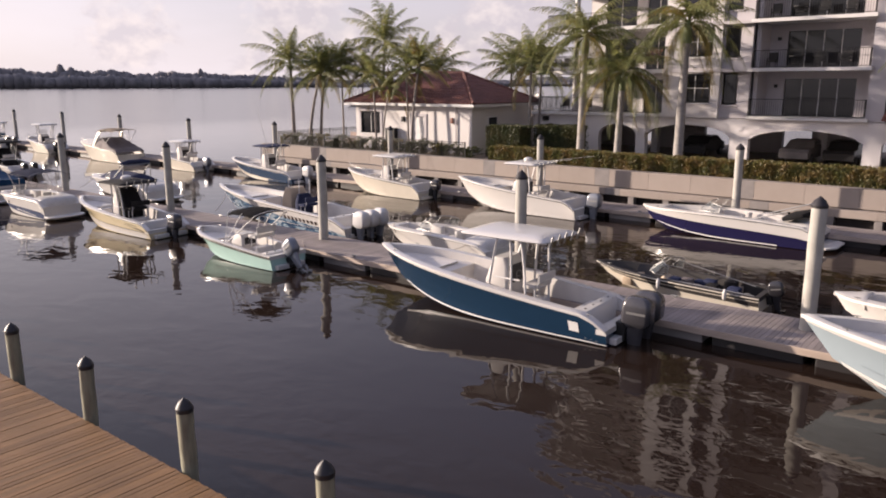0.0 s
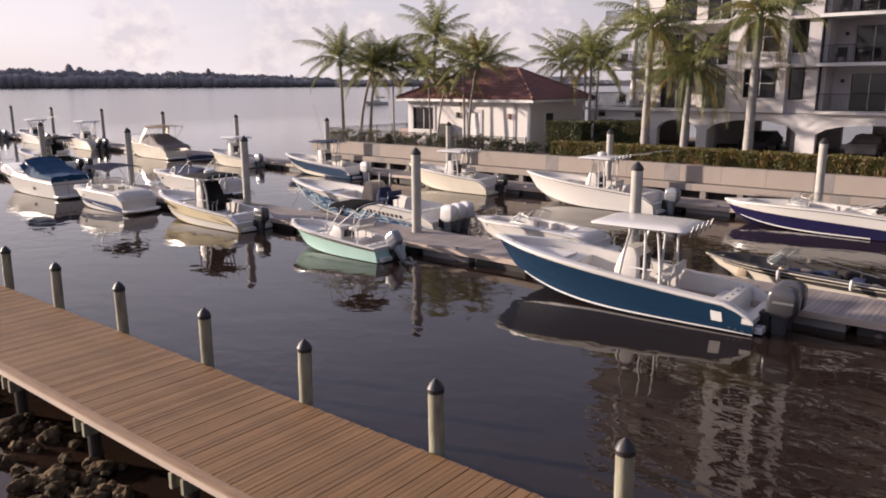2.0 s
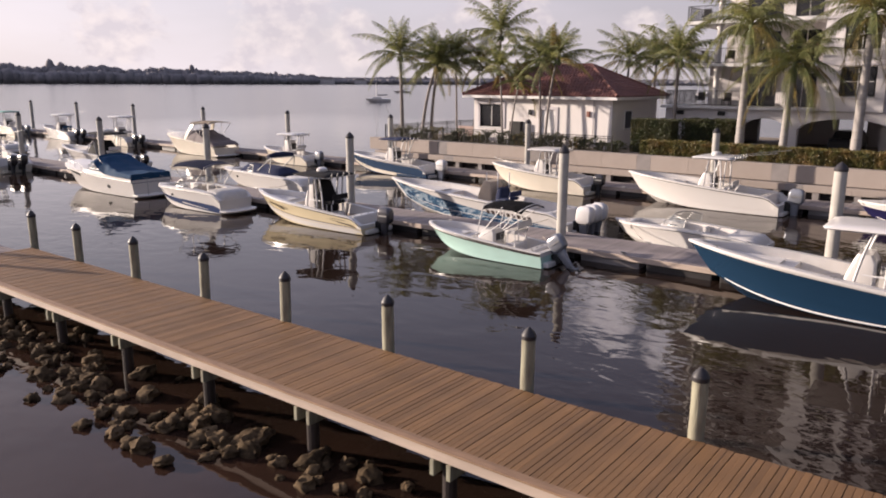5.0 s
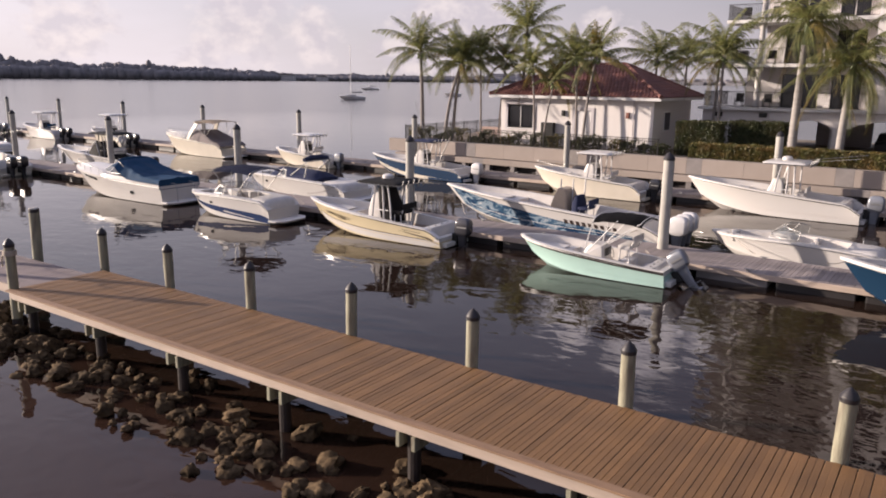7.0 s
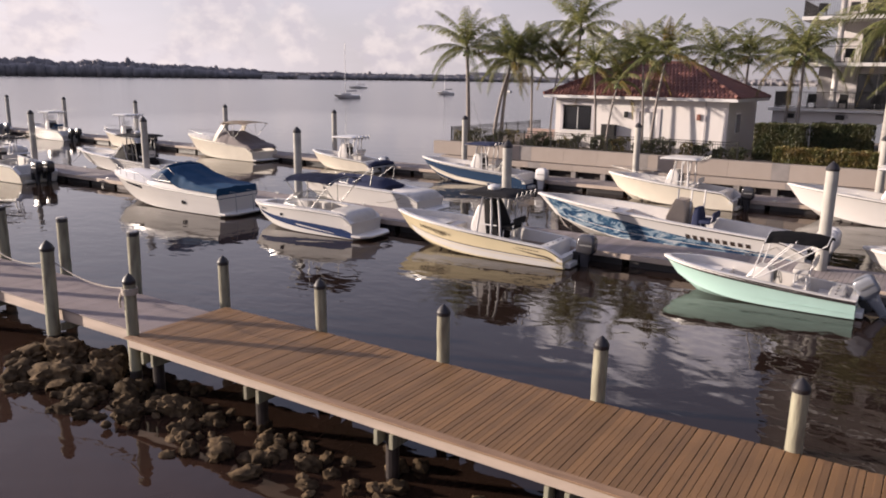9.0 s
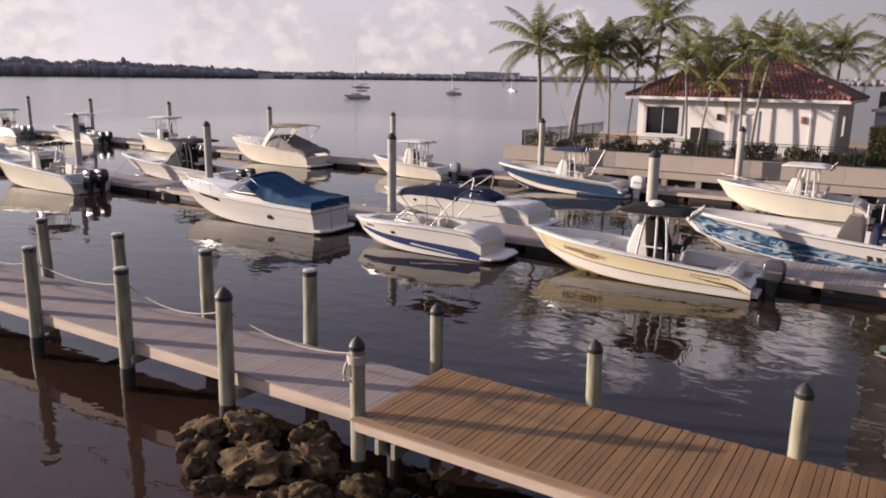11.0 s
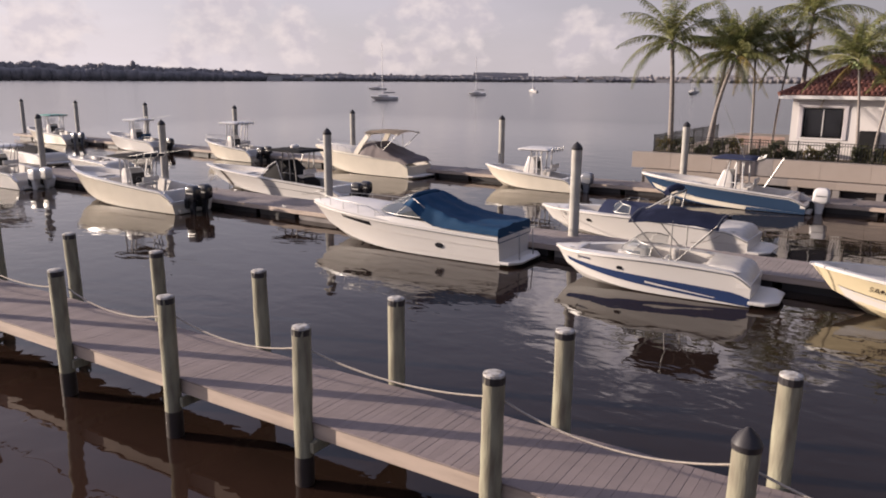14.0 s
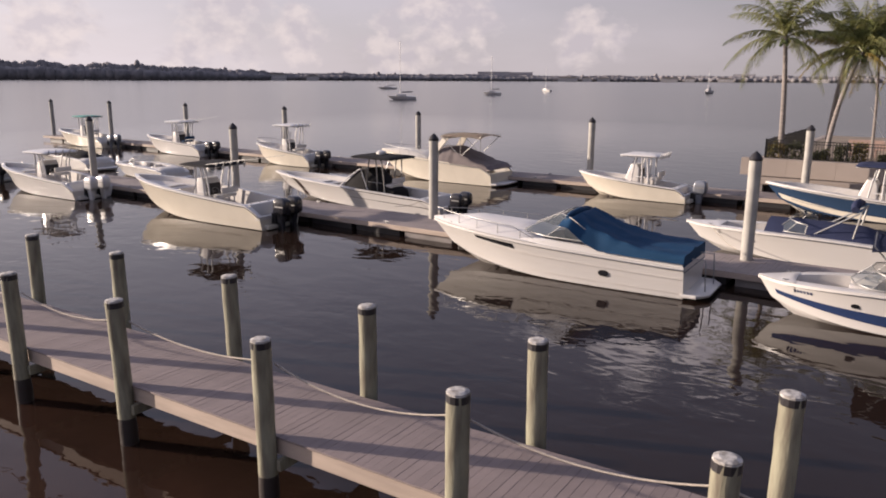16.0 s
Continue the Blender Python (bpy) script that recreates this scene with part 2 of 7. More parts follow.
PILE_WOOD = material("treated_pile_timber", (0.31, 0.30, 0.215), 0.8, spots=0.8, size=0.35, bump=0.7, fine=14, tint=(0.135, 0.112, 0.082), stretch=(3, 3, 0.5))
# wet timber of the piles; behind the seawall's posts it paints the gap's shade
WET_SHADE_DARK = material("dark_wet_and_shade", (0.035, 0.026, 0.024), 0.5, spots=0.6, size=0.3, bump=0.6, fine=20)
CONCRETE_PILE = material("pale_concrete_pile", (0.43, 0.41, 0.37), 0.8, spots=0.6, size=0.6, bump=0.3, fine=30)
CAP_BLACK = material("black_cap_plastic", (0.025, 0.022, 0.025), 0.5, spots=0.4, size=0.2)
CAP_WHITE = material("guano_white_pile_top", (0.55, 0.53, 0.51), 0.9, spots=0.9, size=0.08, fine=30, tint=(0.2, 0.18, 0.16), bump=0.5)
STONE_WALL = material("seawall_concrete", (0.31, 0.262, 0.23), 0.85, spots=0.6, size=0.9, bump=0.6, fine=16, tint=(0.27, 0.225, 0.195), piece=0.06)
STONE_DARK = material("weathered_seawall_panel", (0.25, 0.225, 0.215), 0.85, spots=0.5, size=0.8, bump=0.5, fine=20)
FLOAT_BLACK = material("black_float_plastic", (0.02, 0.018, 0.02), 0.5, spots=0.6, size=0.5, tint=(0.035, 0.03, 0.028))
STUCCO = material("white_stucco", (0.64, 0.605, 0.585), 0.85, spots=0.25, size=1.6, bump=0.4, fine=50, tint=(0.6, 0.56, 0.53))
# grey trim and roofs; on the balcony bays its grey is painted shade
STUCCO_GREY_SHADE = material("grey_and_shade_stucco", (0.50, 0.47, 0.485), 0.85, spots=0.25, size=1.8, bump=0.4, fine=50, tint=(0.42, 0.395, 0.405))
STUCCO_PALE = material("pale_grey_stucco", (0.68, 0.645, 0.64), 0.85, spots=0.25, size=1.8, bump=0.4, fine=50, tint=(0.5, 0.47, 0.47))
ROOF_TILE = material("red_clay_tile", (0.19, 0.075, 0.06), 0.7, spots=0.7, size=0.6, bump=0.3, fine=20, tint=(0.12, 0.05, 0.042), piece=0.18)
DARK_GLASS = material("dark_window_glass", (0.015, 0.015, 0.018), 0.06, spots=0.2, size=1.0)
CLEAR_GLASS = glass_material("tinted_clear_glass", (0.12, 0.14, 0.15), 0.35)
WHITE_TRIM = material("white_painted_trim", (0.68, 0.66, 0.65), 0.5, spots=0.2, size=0.6)
BLACK_METAL = material("black_painted_metal", (0.02, 0.019, 0.019), 0.45, 0.3, spots=0.3, size=0.3)
STEEL = material("polished_steel", (0.34, 0.335, 0.33), 0.5, 1.0, spots=0.2, size=0.3)
ROPE = material("pale_dock_rope", (0.45, 0.39, 0.33), 0.9, spots=0.5, size=0.05, bump=0.8, fine=90)
ROCK = material("limestone_rock", (0.118, 0.082, 0.047), 0.9, spots=0.9, size=0.13, bump=1.0, fine=22, tint=(0.026, 0.017, 0.011), piece=0.4, spec=0.08)
SOIL = material("sandy_soil", (0.25, 0.2, 0.15), 0.95, spots=0.6, size=2.0, bump=0.6, fine=12)
BARK = material("palm_bark", (0.27, 0.235, 0.215), 0.9, spots=0.7, size=0.3, bump=0.8, fine=12, stretch=(0.6, 0.6, 4))
BARK_PALE = material("smooth_grey_palm_bark", (0.34, 0.315, 0.295), 0.9, spots=0.6, size=0.35, bump=0.6, fine=14, tint=(0.22, 0.20, 0.185), stretch=(0.6, 0.6, 3))
CROWNSHAFT = material("green_crownshaft", (0.16, 0.2, 0.08), 0.5, spots=0.4, size=0.3)
FROND = leaf_material("palm_frond", (0.12, 0.15, 0.05), (0.24, 0.22, 0.085))
FROND_DRY = leaf_material("yellowed_palm_frond", (0.24, 0.165, 0.045), (0.15, 0.14, 0.04))
HEDGE_LEAF = leaf_material("hedge_leaf", (0.085, 0.10, 0.028), (0.20, 0.13, 0.045))
SHRUB_LEAF = leaf_material("shrub_leaf", (0.05, 0.065, 0.026), (0.10, 0.09, 0.04))
# distant haze is painted into this pale grey; foliage itself would be darker
FAR_WOOD_HAZED = material("far_wood_haze_grey", (0.30, 0.275, 0.275), 0.95, spots=0.7, size=14, fine=0.3, tint=(0.17, 0.165, 0.17))
SAND = material("far_shore_ground", (0.12, 0.1, 0.085), 0.95, spots=0.5, size=30, fine=0.1)
GEL_WHITE = material("white_gelcoat", (0.62, 0.595, 0.572), 0.28, spots=0.18, size=0.8, coat=0.3, tint=(0.62, 0.57, 0.52))
GEL_CREAM = material("cream_gelcoat", (0.68, 0.62, 0.52), 0.28, spots=0.18, size=0.8, coat=0.3)
GEL_YELLOW = material("pale_yellow_gelcoat", (0.70, 0.60, 0.40), 0.25, spots=0.15, size=0.8, coat=0.3)
GEL_MINT = material("mint_green_gelcoat", (0.47, 0.68, 0.62), 0.25, spots=0.15, size=0.8, coat=0.3)
GEL_BLUE = material("deep_blue_gelcoat", (0.012, 0.036, 0.074), 0.2, spots=0.15, size=0.8, coat=0.5)
GEL_STEEL = material("steel_blue_gelcoat", (0.032, 0.06, 0.115), 0.22, spots=0.15, size=0.8, coat=0.4)
GEL_SKY = material("grey_blue_gelcoat", (0.30, 0.36, 0.40), 0.22, spots=0.15, size=0.8, coat=0.4)
GEL_NAVY = material("navy_gelcoat", (0.016, 0.014, 0.055), 0.18, spots=0.15, size=0.8, coat=0.5)
GEL_DARK = material("dark_brown_hull_paint", (0.045, 0.04, 0.038), 0.5, spots=0.5, size=0.5)
GEL_LINER = material("off_white_deck_liner", (0.66, 0.63, 0.60), 0.55, spots=0.35, size=0.5, tint=(0.46, 0.42, 0.38))
VINYL = material("white_vinyl_cushion", (0.60, 0.57, 0.54), 0.5, spots=0.3, size=0.3, bump=0.2)
VINYL_TAN = material("tan_vinyl_cushion", (0.46, 0.36, 0.26), 0.5, spots=0.3, size=0.3, bump=0.2)
CANVAS_BLUE = material("blue_boat_canvas", (0.015, 0.056, 0.125), 0.8, spots=0.4, size=0.5, bump=0.5, fine=50, spec=0.15)
CANVAS_NAVY = material("navy_boat_canvas", (0.035, 0.042, 0.085), 0.8, spots=0.4, size=0.5, bump=0.5, fine=50, spec=0.15)
CANVAS_BLACK = material("black_boat_canvas", (0.018, 0.017, 0.018), 0.8, spots=0.5, size=0.4, bump=0.5, fine=50, spec=0.15)
CANVAS_BEIGE = material("beige_boat_canvas", (0.46, 0.37, 0.28), 0.8, spots=0.3, size=0.5, bump=0.5, fine=50)
CANVAS_TAUPE = material("taupe_boat_cover", (0.17, 0.14, 0.135), 0.8, spots=0.3, size=0.5, bump=0.5, fine=50)
CANVAS_TEAL = material("teal_boat_canvas", (0.10, 0.30, 0.27), 0.8, spots=0.3, size=0.5, bump=0.5, fine=50)
MOTOR_BLACK = material("black_motor_cowling", (0.025, 0.024, 0.028), 0.22, spots=0.3, size=0.3, coat=0.4)
MOTOR_DARK = material("dark_grey_motor_cowling", (0.075, 0.072, 0.08), 0.26, 0.3, spots=0.3, size=0.3, coat=0.4)
MOTOR_GREY = material("silver_grey_motor_cowling", (0.24, 0.25, 0.28), 0.28, 0.3, spots=0.3, size=0.3, coat=0.3)
MOTOR_WHITE = material("white_motor_cowling", (0.66, 0.64, 0.63), 0.3, spots=0.2, size=0.3, coat=0.3)
STRIPE_BLUE = material("blue_hull_stripe", (0.028, 0.048, 0.125), 0.25, spots=0.15, size=0.5)
STRIPE_DARK = material("dark_hull_stripe", (0.05, 0.035, 0.03), 0.3, spots=0.15, size=0.5)
STRIPE_WHITE = material("white_hull_stripe", (0.8, 0.78, 0.76), 0.3, spots=0.1, size=0.5)
BENCH_PAINT = material("faded_pink_brown_paint", (0.33, 0.235, 0.205), 0.7, spots=0.4, size=0.4)
RED_PAINT = material("red_brown_paint", (0.22, 0.085, 0.06), 0.5, spots=0.3, size=0.3)
CAR_DARK = material("dark_car_paint", (0.03, 0.03, 0.034), 0.2, spots=0.1, size=0.5, coat=0.5)


def wave_art_material():
    """Hull artwork: breaking waves in white, pale blue and deep blue."""
    m = material("wave_art_print", (0.5, 0.55, 0.6), 0.25, coat=0.3)
    n, l = m.node_tree.nodes, m.node_tree.links
    co, mp, t, ramp = n.new("ShaderNodeTexCoord"), n.new("ShaderNodeMapping"), n.new("ShaderNodeTexNoise"), n.new("ShaderNodeValToRGB")
    mp.inputs["Scale"].default_value = (0.8, 1.0, 2.2)
    l.new(co.outputs["Object"], mp.inputs[0])
    t.inputs["Scale"].default_value, t.inputs["Detail"].default_value, t.inputs["Distortion"].default_value = 1.5, 6.0, 1.6
    l.new(mp.outputs[0], t.inputs["Vector"])
    e = ramp.color_ramp.elements
    e[0].position, e[0].color = 0.38, (0.018, 0.045, 0.10, 1)
    e[1].position, e[1].color = 0.66, (0.6, 0.6, 0.6, 1)
    for at, c in ((0.48, (0.05, 0.11, 0.19, 1)), (0.54, (0.30, 0.37, 0.43, 1)), (0.59, (0.14, 0.22, 0.31, 1))):
        e.new(at).color = c
    l.new(t.outputs["Fac"], ramp.inputs[0])
    l.new(ramp.outputs[0], n["Principled BSDF"].inputs["Base Color"])
    return m


WAVE_ART = wave_art_material()
BOTTOM = material("dark_bottom_paint", (0.04, 0.038, 0.045), 0.6, spots=0.5, size=0.4)

# ---- mesh helpers ----


def part(name, bm, mat, parent=None, label="", smooth=None):
    me = bpy.data.meshes.new(name)
    bm.normal_update()
    bm.to_mesh(me)
    bm.free()
    if mat:
        me.materials.append(mat)
    if smooth is not None:
        me.shade_smooth()
        me.set_sharp_from_angle(angle=radians(smooth))
    ob = new(name, me)
    ob.parent = parent
    return tagged(ob, label)


def piece(name, me, parent, m):
    ob = new(name, me)
    ob.parent = parent
    ob.matrix_basis = m
    return ob


def box(bm, x0, x1, y0, y1, z0, z1, bevel=0.0, m=None):
    vs = [bm.verts.new((x, y, z)) for x in (x0, x1) for y in (y0, y1) for z in (z0, z1)]
    fs = [bm.faces.new([vs[i] for i in q]) for q in ((0, 1, 3, 2), (4, 6, 7, 5), (0, 4, 5, 1), (2, 3, 7, 6), (0, 2, 6, 4), (1, 5, 7, 3))]
    if bevel:
        edges = list({e for f in fs for e in f.edges})
        made = bmesh.ops.bevel(bm, geom=edges, offset=bevel, segments=2, affect="EDGES", profile=0.6)
        vs = list({v for f in made["faces"] for v in f.verts} | {v for v in vs if v.is_valid})
    if m:
        for v in vs:
            v.co = m @ v.co
    return vs


def lathe(bm, profile, n=12, m=None):
    """Turns (radius, height) pairs about z."""
    rings = []
    for r, z in profile:
        rings.append([bm.verts.new((r * math.cos(2 * math.pi * k / n), r * math.sin(2 * math.pi * k / n), z)) for k in range(n)])
    for a, b in zip(rings, rings[1:]):
        for k in range(n):
            bm.faces.new((a[k], a[(k + 1) % n], b[(k + 1) % n], b[k]))
    bm.faces.new(rings[0][::-1])
    bm.faces.new(rings[-1])
    if m:
        for ring in rings:
            for v in ring:
                v.co = m @ v.co


def tube(bm, pts, r, n=6, closed=False):
    pts = [Vector(p) for p in pts]
    rings = []
    for k, p in enumerate(pts):
        d = (pts[(k + 1) % len(pts)] if closed or k + 1 < len(pts) else p) - (pts[k - 1] if closed or k else p)
        d.normalize()
        side = d.cross(Vector((0, 0, 1)))
        if side.length < 1e-3:
            side = Vector((1, 0, 0))
        side.normalize()
        up = side.cross(d)
        rr = r[k] if isinstance(r, (list, tuple)) else r
        rings.append([bm.verts.new(p + rr * (math.cos(2 * math.pi * j / n) * side + math.sin(2 * math.pi * j / n) * up)) for j in range(n)])
    for a, b in list(zip(rings, rings[1:])) + ([(rings[-1], rings[0])] if closed else []):
        for j in range(n):
            bm.faces.new((a[j], a[(j + 1) % n], b[(j + 1) % n], b[j]))
    if not closed:
        bm.faces.new(rings[0][::-1])
        bm.faces.new(rings[-1])


def loft(bm, rings, cap=True, closed=True):
    vs = [[bm.verts.new(p) for p in ring] for ring in rings]
    for a, b in zip(vs, vs[1:]):
        n = len(a)
        for k in range(n if closed else n - 1):
            bm.faces.new((a[k], a[(k + 1) % n], b[(k + 1) % n], b[k]))
    if cap:
        bm.faces.new(vs[0][::-1])
        bm.faces.new(vs[-1])
    return vs


def rounded(x0, x1, y0, y1, r, z, n=4):
    """A rounded rectangle's outline at height z."""
    out = []
    for cx, cy, a in ((x1 - r, y1 - r, 0), (x0 + r, y1 - r, 90), (x0 + r, y0 + r, 180), (x1 - r, y0 + r, 270)):
        for k in range(n + 1):
            t = radians(a + 90 * k / n)
            out.append((cx + r * math.cos(t), cy + r * math.sin(t), z))
    return out


def bez(a, b, c, n=8):
    a, b, c = Vector(a), Vector(b), Vector(c)
    return [(1 - t) ** 2 * a + 2 * t * (1 - t) * b + t * t * c for t in (k / n for k in range(n + 1))]


def thing(name, m, label, category, group=""):
    ob = new(name)
    ob.matrix_basis = m
    ob.empty_display_size = 0.2
    return tagged(ob, label, category, group)


def setting(name, bm, mat, label="", smooth=None):
    return tagged(part(name, bm, mat, None, label, smooth), kind="structure")

# ---- water, land, far shore ----
bm = bmesh.new()
vs = [bm.verts.new((x, y, 0)) for x, y in ((-4500, -3000), (3000, -3000), (3000, 4500), (-4500, 4500))]
bm.faces.new(vs)
setting("water", bm, WATER, "calm dark harbour water mirroring the sky")
bm = bmesh.new()
box(bm, -4600, 3100, -3100, 4600, -4.0, -3.0)
setting("ground", bm, SOIL, "harbour bed below the water")
LAND_Z, WALL_Y, WALL_X = 2.0, 40.0, -53.4
bm = bmesh.new()
box(bm, WALL_X + 0.5, 120, WALL_Y + 0.4, 64, -3.0, LAND_Z)
setting("pavement", bm, SOIL, "raised planted ground behind the seawall")


def shore_at(a):
    """Distance and tree height of the far shore at the bearing a, degrees left of y."""
    rows = [(-30, 2800, 22), (4, 2800, 27), (20, 2800, 26), (31, 2700, 24), (33, 2650, 28), (46, 2400, 27), (50, 2200, 35), (56, 2050, 46), (66, 1950, 51), (76, 1900, 53), (100, 1900, 48)]
    for (a0, d0, h0), (a1, d1, h1) in zip(rows, rows[1:]):
        if a <= a1:
            t = (a - a0) / (a1 - a0)
            return d0 + t * (d1 - d0), h0 + t * (h1 - h0)
    return rows[-1][1:]


def far_shore():
    bm, sand = bmesh.new(), bmesh.new()
    rnd = random.Random(5)
    a, edge = -30.0, []
    while a < 100:
        d, h = shore_at(a)
        edge.append((-30 - d * math.sin(radians(a)), d * math.cos(radians(a)), a))
        for depth in (12, 45, 95):
            hh = h * (0.78 + 0.16 * noise.noise(Vector((a * 0.5, 0, 0))) + 0.10 * noise.noise(Vector((a * 2.3, 4, 0))) + rnd.uniform(-0.06, 0.06)) * (0.7 if depth == 12 else 1)
            if rnd.random() < 0.012:
                hh *= rnd.uniform(1.15, 1.4)
            r = rnd.uniform(6, 13)
            dd = d + depth + rnd.uniform(-6, 6)
            c = Vector((-30 - dd * math.sin(radians(a)), dd * math.cos(radians(a)), 0))
            n = 7
            rings = []
            for f, w in ((0.0, 0.8), (0.45, 1.1), (0.75, 0.95), (0.93, 0.6), (1.0, 0.15)):
                rings.append([c + Vector((r * w * rnd.uniform(0.8, 1.25) * math.cos(2 * math.pi * k / n), r * w * rnd.uniform(0.8, 1.25) * math.sin(2 * math.pi * k / n), f * hh + rnd.uniform(-1, 1) * (f > 0))) for k in range(n)])
            loft(bm, rings)
        a += 0.11
    tagged(part("far_woods", bm, FAR_WOOD_HAZED, None, "belt of trees along the far shore, paled in colour for haze", 180), category="woods", kind="stuff")
    lo = [sand.verts.new((x, y, 0.02)) for x, y, _ in edge]
    top = [sand.verts.new((x * 1.004, y * 1.004, 1.6)) for x, y, _ in edge]
    back = [sand.verts.new((x * 1.2, y * 1.2, 3.0)) for x, y, _ in edge]
    for k in range(len(edge) - 1):
        sand.faces.new((lo[k], lo[k + 1], top[k + 1], top[k]))
        sand.faces.new((top[k], top[k + 1], back[k + 1], back[k]))
    setting("shore", sand, SAND, "low far bank across the water")


far_shore()


def far_house(a, back, w, h, floors, tone, name="far_house"):
    d, _ = shore_at(a)
    d += back
    w, h = w * 1.65, h * (1.5 if floors < 4 else 1.3)
    root = thing(name, pose(-30 - d * math.sin(radians(a)), d * math.cos(radians(a)), 0.5, 0, 0, a), "pale %s among the trees on the far shore" % name.replace("_", " "), "house")
    bm = bmesh.new()
    box(bm, -w / 2, w / 2, 0, 12, 0, h)
    part("wall", bm, tone, root)
    bm = bmesh.new()
    if floors < 4:
        loft(bm, [[(-w / 2 - 1, -1, h), (w / 2 + 1, -1, h), (w / 2 + 1, 13, h), (-w / 2 - 1, 13, h)], [(-w / 4, 5, h + 3.5), (w / 4, 5, h + 3.5), (w / 4, 7, h + 3.5), (-w / 4, 7, h + 3.5)]])
        part("roof", bm, SAND, root)
    else:
        box(bm, -w / 2 - 0.5, w / 2 + 0.5, -0.5, 12.5, h, h + 1)
        part("roof", bm, STUCCO_GREY_SHADE, root)
    n = max(2, int(w / 6))
    for f in range(floors):
        for k in range(n):
            bm = bmesh.new()
            x = -w / 2 + (k + 0.5) * w / n
            box(bm, x - 0.8, x + 0.8, -0.15, 0.1, h * (f + 0.3) / floors, h * (f + 0.75) / floors)
            part("window", bm, DARK_GLASS, root)


for a, back, w, h, fl in ((45.0, -14, 22, 9, 2), (47.6, -8, 34, 11, 2), (26.2, -16, 40, 8, 2), (24.8, -16, 18, 7, 2), (23.6, -14, 26, 7, 2), (19.0, -16, 34, 8, 2), (17.6, -14, 20, 8, 2), (15.2, -16, 30, 7, 2), (9.2, -14, 26, 8, 2)):
    far_house(a, back - 14, w, h, fl, STUCCO)
for a, w, h, fl in ((31.6, 70, 24, 7), (29.6, 50, 23, 7), (14.0, 44, 20, 6), (11.6, 36, 18, 5)):
    far_house(a, 60, w, h, fl, STUCCO_GREY_SHADE, "far_apartment_block")

# ---- piles ----


def pile(x, y, top, r, mat, cap, base=-2.6, lean=(0, 0), wet=0.35, group="", label="", name="mooring_pile"):
    root = thing(name, pose(x, y, 0, lean[0], lean[1], (x * 77) % 360), label, "pile", group)
    n = 14
    rnd = random.Random(int(x * 31 + y * 7))
    bm = bmesh.new()
    loft(bm, [[(r * (1 + 0.05 * rnd.uniform(-1, 1)) * math.cos(2 * math.pi * k / n), r * (1 + 0.05 * rnd.uniform(-1, 1)) * math.sin(2 * math.pi * k / n), z) for k in range(n)] for z in [wet + (top - wet) * q / 8 for q in range(9)]])
    part("shaft", bm, mat, root, smooth=50)
    bm = bmesh.new()
    lathe(bm, [(r * 0.99, base), (r * 1.03, -0.2), (r * 1.05, wet * 0.6), (r * 1.0, wet)], n)
    part("wet_foot", bm, WET_SHADE_DARK, root, "dark wet tide-stained foot", smooth=50)
    bm = bmesh.new()
    if cap == "cone":
        lathe(bm, [(r * 1.06, top - 0.09), (r * 1.1, top - 0.02), (r * 0.75, top + r * 0.5), (r * 0.08, top + r * 1.1)], n)
        part("cap", bm, CAP_BLACK, root, "black pointed cap", smooth=30)
    else:
        lathe(bm, [(r * 1.02, top - 0.1), (r * 1.03, top)], n)
        part("cap_band", bm, CAP_BLACK, root, "black tarred band")
        bm = bmesh.new()
        lathe(bm, [(r * 0.99, top), (r * 0.97, top + 0.03), (r * 0.6, top + 0.045)], n)
        part("cap", bm, CAP_WHITE, root, "bird-stained white top")
    return root


BROWN_PILES = [(-32.08, 5.06), (-28.91, 5.14), (-25.7, 5.22), (-22.53, 5.26), (-19.38, 5.4), (-16.08, 5.51), (-12.96, 5.54), (-9.94, 5.69), (-6.8, 5.78), (-3.6, 5.85)]
GREY_NEAR = [(-38.3, 2.37), (-41.46, 2.36), (-44.86, 2.24), (-48.0, 2.07), (-51.35, 1.95), (-54.87, 1.85), (-58.17, 1.66), (-61.6, 1.53)] + [(-65.0 - 3.4 * k, 1.4 - 0.13 * k) for k in range(7)]
GREY_FAR = [(-38.27, 4.57), (-41.45, 4.49), (-44.65, 4.37), (-48.04, 4.3), (-51.2, 4.13), (-54.6, 4.07), (-58.14, 3.91), (-61.5, 3.76)] + [(-65.0 - 3.4 * k, 3.63 - 0.13 * k) for k in range(7)]
for k, (x, y) in enumerate(BROWN_PILES):
    pile(x, y, 2.18, 0.125, PILE_WOOD, "cone", lean=((k * 37 % 5 - 2) * 0.4, (k * 53 % 5 - 2) * 0.4), group="piles along the brown dock", label="grey-green timber pile with a black pointed cap on the brown dock")
for k, ((x, y), (fx, fy)) in enumerate(zip(GREY_NEAR, GREY_FAR)):
    pile(x, y, 2.63 if k else 2.62, 0.15, PILE_WOOD, "flat" if k else "cone", lean=((k * 37 % 5 - 2) * 0.35, (k * 29 % 5 - 2) * 0.35), wet=0.5, group="piles along the grey dock", label="timber pile with a flat bird-stained top beside the grey dock" if k else "timber pile with a black pointed cap beside the grey dock")
    pile(fx, fy, 2.63, 0.15, PILE_WOOD, "flat", lean=((k * 31 % 5 - 2) * 0.35, (k * 43 % 5 - 2) * 0.35), wet=0.5, group="piles along the grey dock", label="timber pile with a flat bird-stained top beside the grey dock")
pile(-35.09, 2.42, 2.36, 0.125, PILE_WOOD, "cone", group="piles along the grey dock", label="rope-tied timber pile with a black cap at the dock's corner")
